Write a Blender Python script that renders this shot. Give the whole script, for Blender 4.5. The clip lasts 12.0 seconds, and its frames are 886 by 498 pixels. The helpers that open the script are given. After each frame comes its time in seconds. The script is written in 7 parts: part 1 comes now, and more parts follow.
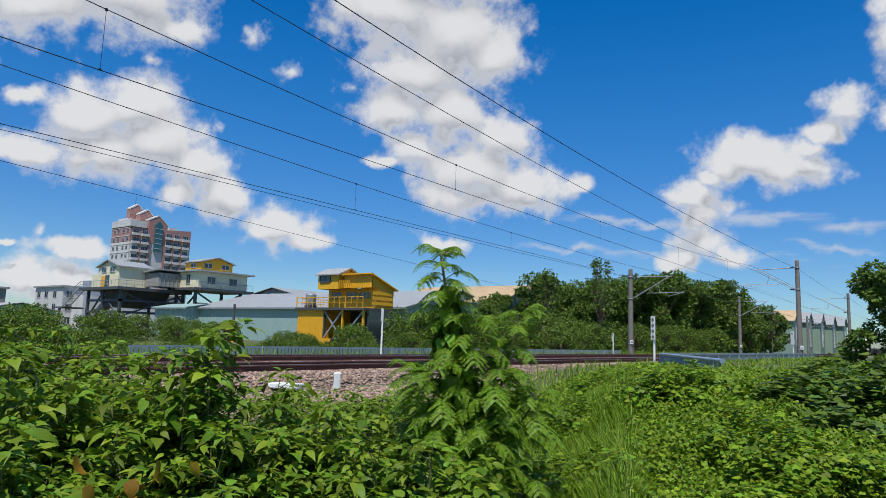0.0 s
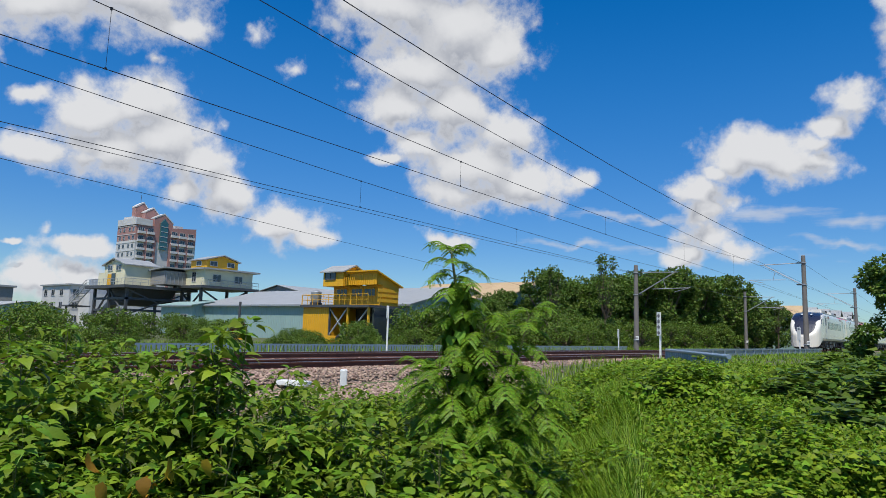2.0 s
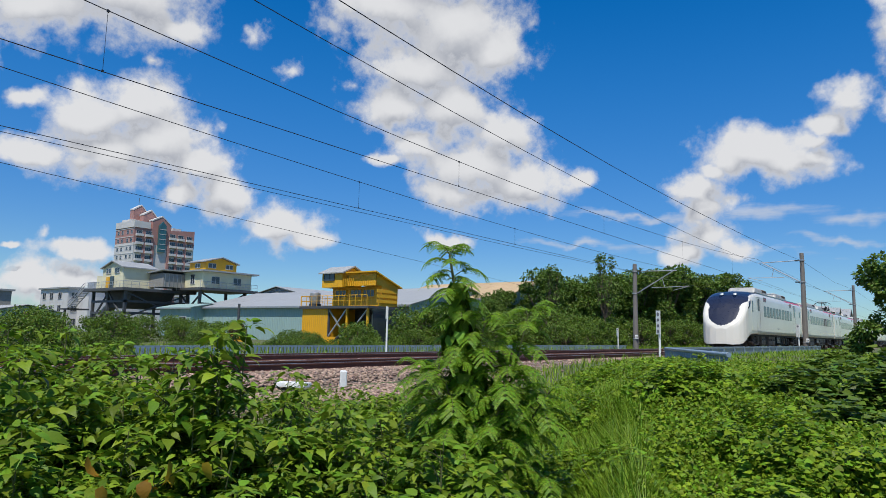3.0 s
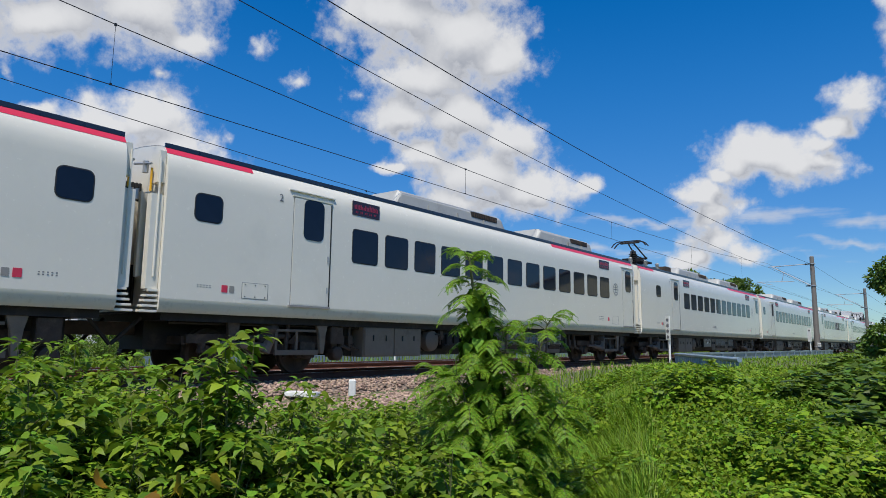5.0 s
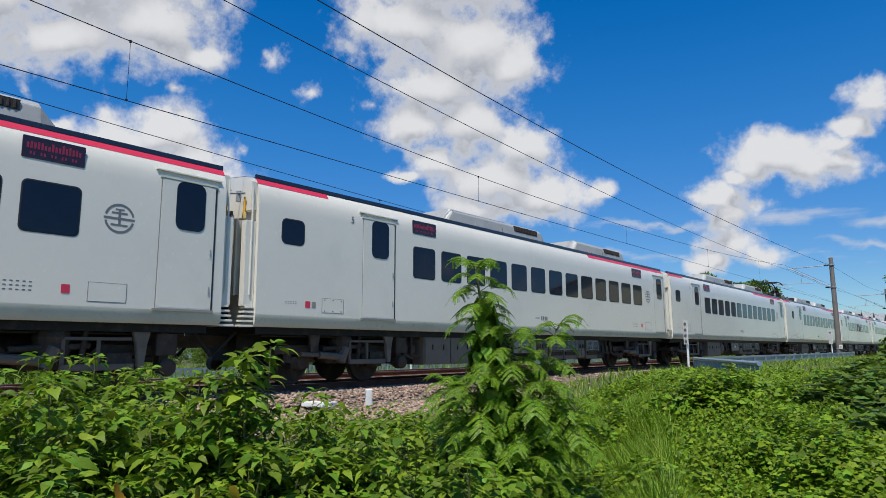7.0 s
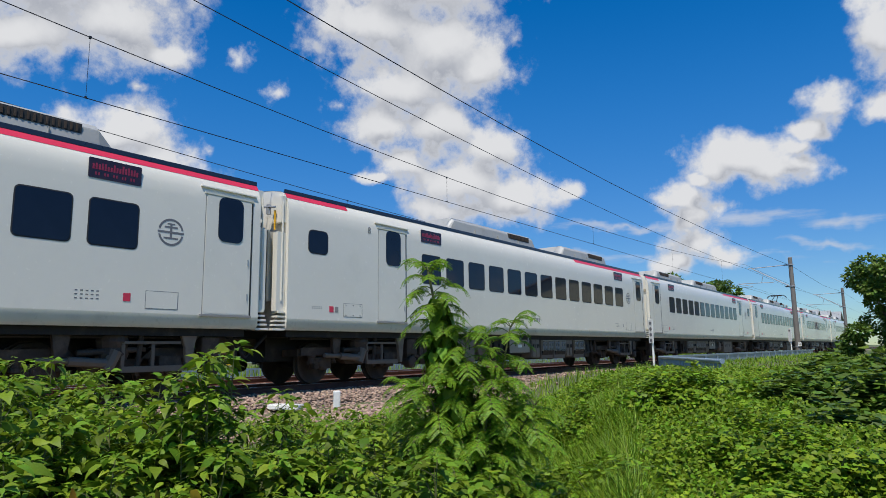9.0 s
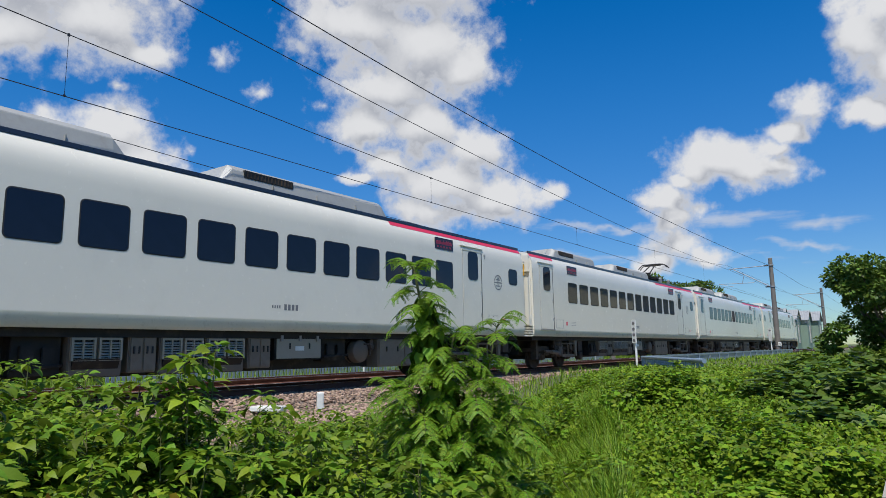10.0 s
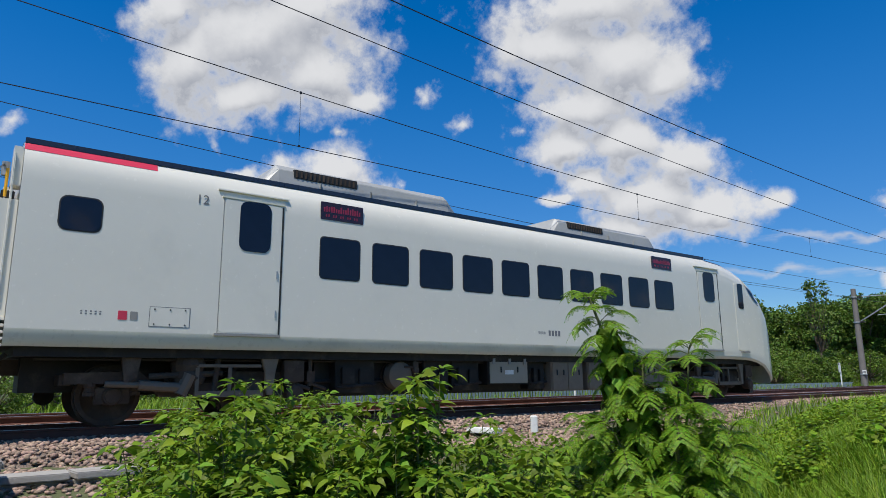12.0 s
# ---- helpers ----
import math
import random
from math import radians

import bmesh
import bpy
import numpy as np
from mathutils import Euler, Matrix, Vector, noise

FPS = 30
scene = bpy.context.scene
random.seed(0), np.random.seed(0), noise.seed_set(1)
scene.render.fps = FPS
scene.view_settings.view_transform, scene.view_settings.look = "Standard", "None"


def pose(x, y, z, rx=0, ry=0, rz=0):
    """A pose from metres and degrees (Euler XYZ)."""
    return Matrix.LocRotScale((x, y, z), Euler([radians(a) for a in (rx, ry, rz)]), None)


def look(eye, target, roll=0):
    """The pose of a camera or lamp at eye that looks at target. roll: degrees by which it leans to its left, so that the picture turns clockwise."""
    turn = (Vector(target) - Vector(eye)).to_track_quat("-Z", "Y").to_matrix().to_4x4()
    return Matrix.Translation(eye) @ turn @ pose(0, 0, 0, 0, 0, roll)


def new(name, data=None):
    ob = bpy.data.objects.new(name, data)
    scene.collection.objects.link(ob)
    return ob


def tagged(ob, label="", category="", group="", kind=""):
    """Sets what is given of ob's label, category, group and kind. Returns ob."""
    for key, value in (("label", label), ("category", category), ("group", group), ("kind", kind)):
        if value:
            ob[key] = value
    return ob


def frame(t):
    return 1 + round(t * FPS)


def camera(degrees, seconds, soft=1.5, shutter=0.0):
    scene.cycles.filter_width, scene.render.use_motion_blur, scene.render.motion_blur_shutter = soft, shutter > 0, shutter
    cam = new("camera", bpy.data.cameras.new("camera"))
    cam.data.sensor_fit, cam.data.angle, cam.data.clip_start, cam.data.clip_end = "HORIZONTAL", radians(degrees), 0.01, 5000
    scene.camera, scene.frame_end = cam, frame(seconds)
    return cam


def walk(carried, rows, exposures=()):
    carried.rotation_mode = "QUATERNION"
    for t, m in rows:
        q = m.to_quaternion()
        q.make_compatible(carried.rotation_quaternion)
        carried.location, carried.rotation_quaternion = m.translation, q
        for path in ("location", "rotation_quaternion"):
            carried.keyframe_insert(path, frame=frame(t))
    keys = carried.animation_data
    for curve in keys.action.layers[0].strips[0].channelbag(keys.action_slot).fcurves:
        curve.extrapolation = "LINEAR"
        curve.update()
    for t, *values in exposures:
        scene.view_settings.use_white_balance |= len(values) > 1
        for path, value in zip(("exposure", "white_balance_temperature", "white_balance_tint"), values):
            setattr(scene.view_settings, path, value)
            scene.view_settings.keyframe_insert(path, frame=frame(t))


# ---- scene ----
cam = camera(68.22, 12.0, soft=0.7)
PATH = [  # seconds, x, y, z, yaw, pitch, roll
    (0.0, 0.000, -0.000, 1.600, 37.37, 7.65, 1.93),
    (0.5, 0.001, -0.008, 1.605, 37.45, 7.67, 1.88),
    (1.0, 0.002, -0.012, 1.600, 37.64, 7.65, 1.91),
    (1.5, -0.006, -0.009, 1.601, 37.82, 7.52, 1.92),
    (2.0, -0.014, -0.013, 1.603, 37.77, 7.35, 1.71),
    (2.5, -0.020, -0.013, 1.602, 37.63, 7.33, 1.54),
    (3.0, -0.027, -0.007, 1.603, 37.65, 7.38, 1.25),
    (5.0, -0.030, 0.004, 1.602, 38.33, 8.05, 0.66),
    (5.5, -0.036, 0.010, 1.603, 38.90, 8.31, 0.34),
    (6.0, -0.026, -0.003, 1.606, 39.44, 8.51, 0.20),
    (6.5, -0.023, -0.007, 1.605, 39.84, 8.65, 0.00),
    (7.0, -0.028, 0.004, 1.609, 39.59, 8.71, -0.18),
    (9.0, -0.027, 0.024, 1.598, 36.84, 8.79, -0.73),
    (9.5, -0.037, 0.038, 1.596, 36.17, 8.86, -0.87),
    (10.0, -0.041, 0.044, 1.594, 35.44, 8.85, -0.96),
    (10.5, -0.046, 0.048, 1.594, 34.77, 8.94, -1.13),
    (11.0, -0.038, 0.035, 1.590, 34.59, 9.19, -1.22),
    (11.5, -0.033, 0.020, 1.596, 36.78, 9.49, -1.27),
    (11.6, -0.041, 0.014, 1.597, 38.63, 9.72, -1.27),
    (11.7, -0.048, 0.009, 1.599, 41.36, 9.95, -1.20),
    (11.8, -0.055, 0.004, 1.600, 44.85, 10.25, -1.00),
    (12.0, -0.070, -0.006, 1.603, 53.37, 11.00, -0.37),
]
walk(cam, [(t, pose(x, y, z, 0, 0, yaw) @ pose(0, 0, 0, 90 + pitch, 0, 0) @ pose(0, 0, 0, 0, 0, roll))
           for t, x, y, z, yaw, pitch, roll in PATH])

# ---- light ----
SUN = Vector((0.20, -0.40, 0.90)).normalized()   # towards the sun
scene.view_settings.exposure = 0.0
sun_data = bpy.data.lights.new("sun", "SUN")
sun_data.energy, sun_data.angle, sun_data.color = 5.0, radians(0.6), (1.0, 0.96, 0.89)
sun_ob = new("sun", sun_data)
sun_ob.matrix_world = look((0, 0, 60), Vector((0, 0, 60)) - SUN)


class Net:
    """A node tree with short calls."""

    def __init__(self, tree):
        self.t = tree

    def add(self, kind, **kw):
        n = self.t.nodes.new(kind)
        for k, v in kw.items():
            setattr(n, k, v)
        return n

    def link(self, a, b):
        self.t.links.new(a, b)

    def put(self, sock, v):
        if isinstance(v, bpy.types.NodeSocket):
            self.link(v, sock)
        else:
            sock.default_value = v

    def math(self, op, a, b=0.0, c=0.0, clamp=False):
        n = self.add("ShaderNodeMath", operation=op, use_clamp=clamp)
        for k, v in enumerate((a, b, c)):
            self.put(n.inputs[k], v)
        return n.outputs[0]

    def vmath(self, op, a, b=(0, 0, 0)):
        n = self.add("ShaderNodeVectorMath", operation=op)
        self.put(n.inputs[0], a)
        if op == "SCALE":
            self.put(n.inputs["Scale"], b)
        else:
            self.put(n.inputs[1], b)
        return n.outputs["Value"] if op == "DOT_PRODUCT" else n.outputs["Vector"]

    def noise(self, vec, scale, detail=4.0, rough=0.55, out=0):
        n = self.add("ShaderNodeTexNoise")
        if vec is not None:
            self.link(vec, n.inputs["Vector"])
        n.inputs["Scale"].default_value = scale
        n.inputs["Detail"].default_value = detail
        n.inputs["Roughness"].default_value = rough
        return n.outputs[out]

    def ramp(self, fac, lo, hi, a, b):
        n = self.add("ShaderNodeMapRange")
        n.interpolation_type = "SMOOTHSTEP"
        self.put(n.inputs[0], fac)
        for k, v in zip((1, 2, 3, 4), (lo, hi, a, b)):
            n.inputs[k].default_value = v
        return n.outputs[0]

    def mix(self, fac, a, b):
        n = self.add("ShaderNodeMix", data_type="RGBA")
        self.put(n.inputs[0], fac)
        self.put(n.inputs[6], a)
        self.put(n.inputs[7], b)
        return n.outputs[2]


# cumulus banks: across, up, half width, half height, on the plane one unit ahead of the view
def blobs(rows):
    """Rows in thousandths."""
    return [tuple(v / 1000 for v in r) for r in rows]


HIGH_BANK = blobs([(-727, 423, 85, 106), (-595, 456, 188, 105), (-631, 354, 118, 62), (-479, 375, 115, 73), (-399, 314, 55, 32), (-767, 523, 78, 66), (-491, 480, 116, 79), (-613, 591, 214, 101)])
WEST_BANK = blobs([(-468, 197, 79, 44), (-540, 181, 68, 43), (-436, 147, 73, 51), (-521, 126, 96, 43), (-619, 120, 77, 27), (-367, 109, 51, 36), (-335, 64, 43, 39), (-634, 198, 32, 19), (-395, 68, 34, 21)])
MIDDLE_BANK = blobs([(-83, 362, 107, 56), (13, 327, 99, 73), (71, 286, 59, 43), (-32, 265, 90, 52), (-65, 203, 59, 36), (9, 202, 69, 52), (92, 166, 54, 43), (64, 113, 91, 59), (134, 90, 66, 38), (26, 76, 52, 26), (-41, 144, 45, 26), (-25, 420, 138, 60), (216, 102, 23, 17), (-75, 125, 36, 11)])
EAST_BANK = blobs([(556, 166, 34, 20), (418, 112, 28, 20), (400, 52, 34, 22), (613, 231, 37, 31), (584, 192, 33, 17), (488, 150, 80, 37), (546, 135, 68, 24), (445, 132, 39, 28), (390, 86, 42, 26), (410, 19, 51, 30), (372, -10, 35, 17), (459, 4, 33, 17), (717, 354, 54, 66), (758, 291, 66, 56), (723, 221, 56, 22), (775, 400, 66, 57)])
SCRAPS = blobs([(-239, 20, 57, 33), (-276, 12, 27, 24), (-200, 1, 41, 15), (13, 6, 40, 11), (-542, -25, 60, 15), (-609, -72, 94, 26), (-562, -70, 51, 19), (-340, -48, 19, 10), (-653, -20, 17, 5)])
WISPS = blobs([(-283, 316, 26, 36), (-238, 255, 34, 24), (-137, 239, 26, 26), (-330, 163, 26, 21), (-598, -1, 19, 24), (448, 69, 61, 31), (-670, 262, 17, 34), (-444, 266, 26, 14), (-1146, 360, 63, 35)])
STREAKS = blobs([(309, 44, 200, 12), (632, 51, 131, 17), (500, 60, 140, 21), (206, 2, 139, 9), (416, -4, 218, 12), (616, 16, 105, 9)])
CLOUDS = [(*c, 1.12) for c in HIGH_BANK + WEST_BANK + MIDDLE_BANK + EAST_BANK + SCRAPS] + [(*c, 0.40) for c in WISPS]


def cloud_group():
    """Density of the cloud banks for a direction, the same without its fine billows, and thin streaks."""
    g = bpy.data.node_groups.new("cloud_density", "ShaderNodeTree")
    g.interface.new_socket("Direction", in_out="INPUT", socket_type="NodeSocketVector")
    for socket in ("Density", "Form", "Streak"):
        g.interface.new_socket(socket, in_out="OUTPUT", socket_type="NodeSocketFloat")
    n = Net(g)
    d = n.add("NodeGroupInput").outputs[0]
    wob = n.vmath("SCALE", n.vmath("SUBTRACT", n.noise(d, 14.0, 4.0, 0.55, 1), (0.5, 0.5, 0.5)), 0.055)
    e = n.vmath("ADD", d, wob)
    right, up, ahead = (0.788, 0.6157, 0.0), (0.0857, -0.1097, 0.9903), (-0.6097, 0.7803, 0.1392)
    depth = n.math("MAXIMUM", n.vmath("DOT_PRODUCT", e, ahead), 0.05)
    u = n.math("DIVIDE", n.vmath("DOT_PRODUCT", e, right), depth)
    v = n.math("DIVIDE", n.vmath("DOT_PRODUCT", e, up), depth)

    def union(rows, soft):
        total = None
        for cu, cv, a, b, peak in rows:
            p = n.math("MULTIPLY_ADD", u, 1 / a, -cu / a)
            q = n.math("MULTIPLY_ADD", v, 1 / b, -cv / b)
            r2 = n.math("MULTIPLY_ADD", p, p, n.math("MULTIPLY", q, q))
            blob = n.math("SUBTRACT", peak, n.math("SQRT", r2))
            total = blob if total is None else n.math("SMOOTH_MAX", total, blob, soft)
        return total

    # rounded heads at two sizes, then fine shreds
    def heads(scale, gain):
        cell = n.add("ShaderNodeTexVoronoi", feature="SMOOTH_F1")
        n.link(n.vmath("ADD", d, n.vmath("SCALE", n.noise(d, scale, 3.0, 0.6, 1), 0.5 / scale)), cell.inputs["Vector"])
        cell.inputs["Scale"].default_value = scale
        cell.inputs["Smoothness"].default_value = 0.35
        return n.math("MULTIPLY_ADD", cell.outputs["Distance"], -gain, 0.42 * gain)

    fine = n.math("MULTIPLY_ADD", n.noise(d, 26.0, 9.0, 0.64), 1.9, -0.92)
    fine = n.math("ADD", fine, n.math("ADD", heads(17.0, 0.34), heads(42.0, 0.26)))
    front = n.ramp(n.vmath("DOT_PRODUCT", d, ahead), 0.45, 0.58, 0.0, 1.0)
    back = n.math("SUBTRACT", 1.0, front)
    # the same broken cumulus all round, out of sight
    rest = n.math("MULTIPLY_ADD", n.noise(d, 3.2, 5.0, 0.6), 6.0, -3.5)
    form = n.math("ADD", n.math("MULTIPLY", union(CLOUDS, 0.40), front), n.math("MULTIPLY", rest, back))
    thin = n.math("MULTIPLY_ADD", n.noise(n.vmath("MULTIPLY", d, (5.0, 5.0, 40.0)), 2.2, 6.0, 0.62), 1.5, -0.75)
    streak = n.math("MULTIPLY", n.math("ADD", union([(*c, 0.9) for c in STREAKS], 0.5), thin), front)
    out = n.add("NodeGroupOutput")
    n.link(n.math("ADD", form, fine), out.inputs[0])
    n.link(n.math("MULTIPLY_ADD", fine, 0.17, form), out.inputs[1])
    n.link(streak, out.inputs[2])
    return g


def make_world():
    w = bpy.data.worlds.new("world")
    scene.world = w
    w.use_nodes = True
    w.node_tree.nodes.clear()
    n = Net(w.node_tree)
    sky = n.add("ShaderNodeTexSky", sky_type="NISHITA", sun_disc=False)
    sky.sun_elevation = math.asin(SUN.z)
    sky.sun_rotation = math.atan2(SUN.x, SUN.y)
    sky.air_density, sky.dust_density, sky.ozone_density, sky.altitude = 1.0, 0.0, 2.2, 0
    hsv = n.add("ShaderNodeHueSaturation")
    hsv.inputs["Saturation"].default_value = 1.47
    hsv.inputs["Hue"].default_value = 0.5055
    hsv.inputs["Value"].default_value = 0.97
    n.link(sky.outputs[0], hsv.inputs["Color"])
    bg = n.add("ShaderNodeBackground")
    bg.inputs["Strength"].default_value = 0.136
    d = n.vmath("NORMALIZE", n.add("ShaderNodeTexCoord").outputs["Generated"])
    z = n.add("ShaderNodeSeparateXYZ")
    n.link(d, z.inputs[0])
    clear = n.add("ShaderNodeMix", data_type="RGBA", blend_type="MULTIPLY")
    clear.inputs[0].default_value = 1.0
    n.link(hsv.outputs[0], clear.inputs[6])
    n.link(n.mix(n.ramp(z.outputs[2], -0.02, 0.42, 0.0, 1.0), (0.41, 0.55, 0.74, 1), (0.93, 1.0, 1.03, 1)), clear.inputs[7])
    n.link(clear.outputs[2], bg.inputs["Color"])
    group = cloud_group()
    here, above = n.add("ShaderNodeGroup", node_tree=group), n.add("ShaderNodeGroup", node_tree=group)
    n.link(d, here.inputs[0])
    n.link(n.vmath("ADD", d, (0.004, -0.008, 0.030)), above.inputs[0])
    mask = n.ramp(here.outputs[0], -0.30, 0.58, 0.0, 1.0)
    # heads turned to the sun are white, thick undersides grey
    lit = n.ramp(n.math("SUBTRACT", here.outputs[1], above.outputs[1]), -0.55, 0.46, 0.0, 1.0)
    thin = n.ramp(here.outputs[0], 0.15, 0.9, 1.0, 0.0)
    lit = n.math("MAXIMUM", lit, n.math("MULTIPLY", thin, 0.75))
    tone = n.mix(lit, (0.43, 0.46, 0.53, 1), (0.85, 0.86, 0.885, 1))
    veil = n.ramp(here.outputs[2], 0.05, 1.0, 0.0, 0.62)
    mask = n.math("MAXIMUM", mask, veil)
    mask = n.math("MULTIPLY", mask, n.ramp(z.outputs[2], -0.01, 0.03, 0.0, 1.0))
    cl = n.add("ShaderNodeBackground")
    n.link(tone, cl.inputs["Color"])
    cl.inputs["Strength"].default_value = 0.86
    ms = n.add("ShaderNodeMixShader")
    n.link(mask, ms.inputs[0])
    n.link(bg.outputs[0], ms.inputs[1])
    n.link(cl.outputs[0], ms.inputs[2])
    n.link(ms.outputs[0], n.add("ShaderNodeOutputWorld").inputs[0])


make_world()


# ---- materials ----
def mat(name, color, rough=0.6, metal=0.0, var=0.25, scale=3.0, fine=40.0, bump=0.1, dirt=None, island=0.0, spec=0.5, through_leaf=0.0, coat=0.0, dist=0.01):
    """A painted, mineral or leafy surface: two scales of variation, grain relief and patches of dirt."""
    m = bpy.data.materials.new(name)
    m.use_nodes = True
    n = Net(m.node_tree)
    b = n.t.nodes["Principled BSDF"]
    pos = n.add("ShaderNodeTexCoord").outputs["Object"]
    big, small = n.noise(pos, scale, 4.0, 0.6), n.noise(pos, fine, 3.0, 0.6)
    dark = tuple(c * (1 - var) for c in color) + (1,)
    light = tuple(min(1, c * (1 + var)) for c in color) + (1,)
    col = n.mix(n.math("MULTIPLY_ADD", big, 1.1, n.math("MULTIPLY_ADD", small, 0.5, -0.3), clamp=True), dark, light)
    if dirt:
        col = n.mix(n.ramp(n.noise(pos, scale * 0.7 + 0.3, 6.0, 0.65), 0.5, 0.75, 0.0, dirt[1]), col, (*dirt[0], 1))
    if island:
        geo = n.add("ShaderNodeNewGeometry").outputs["Random Per Island"]
        hsv = n.add("ShaderNodeHueSaturation")
        n.link(col, hsv.inputs["Color"])
        n.link(n.math("MULTIPLY_ADD", geo, island, 1 - island * 0.5), hsv.inputs["Value"])
        n.link(n.math("MULTIPLY_ADD", n.math("FRACT", n.math("MULTIPLY", geo, 7.31)), 0.05 if through_leaf else 0.03, 0.475 if through_leaf else 0.485), hsv.inputs["Hue"])
        col = hsv.outputs[0]
    n.put(b.inputs["Base Color"], col)
    n.put(b.inputs["Roughness"], n.math("MULTIPLY_ADD", small, 0.2, rough - 0.1, clamp=True))
    b.inputs["Metallic"].default_value = metal
    b.inputs["Specular IOR Level"].default_value = spec
    b.inputs["Coat Weight"].default_value = coat
    b.inputs["Coat Roughness"].default_value = 0.06
    if bump:
        bp = n.add("ShaderNodeBump")
        bp.inputs["Strength"].default_value = bump
        bp.inputs["Distance"].default_value = dist
        n.link(small, bp.inputs["Height"])
        n.link(bp.outputs[0], b.inputs["Normal"])
    if through_leaf:
        tr = n.add("ShaderNodeBsdfTranslucent")
        n.link(col, tr.inputs["Color"])
        ms = n.add("ShaderNodeMixShader")
        ms.inputs[0].default_value = through_leaf
        n.link(b.outputs[0], ms.inputs[1])
        n.link(tr.outputs[0], ms.inputs[2])
        n.link(ms.outputs[0], n.t.nodes["Material Output"].inputs[0])
    return m


def corrugated(name, color, axis=0, pitch=0.2, rough=0.45, var=0.12, dirt=None):
    """Ribbed sheet metal; the ribs are fine relief."""
    m = mat(name, color, rough, 0.0, var, 0.4, 8.0, 0, dirt)
    n = Net(m.node_tree)
    pos = n.add("ShaderNodeTexCoord").outputs["Object"]
    s = n.add("ShaderNodeSeparateXYZ")
    n.link(pos, s.inputs[0])
    wave = n.math("SINE", n.math("MULTIPLY", s.outputs[axis], 2 * math.pi / pitch))
    bp = n.add("ShaderNodeBump")
    bp.inputs["Strength"].default_value, bp.inputs["Distance"].default_value = 0.6, 0.03
    n.link(wave, bp.inputs["Height"])
    n.link(bp.outputs[0], n.t.nodes["Principled BSDF"].inputs["Normal"])
    return m


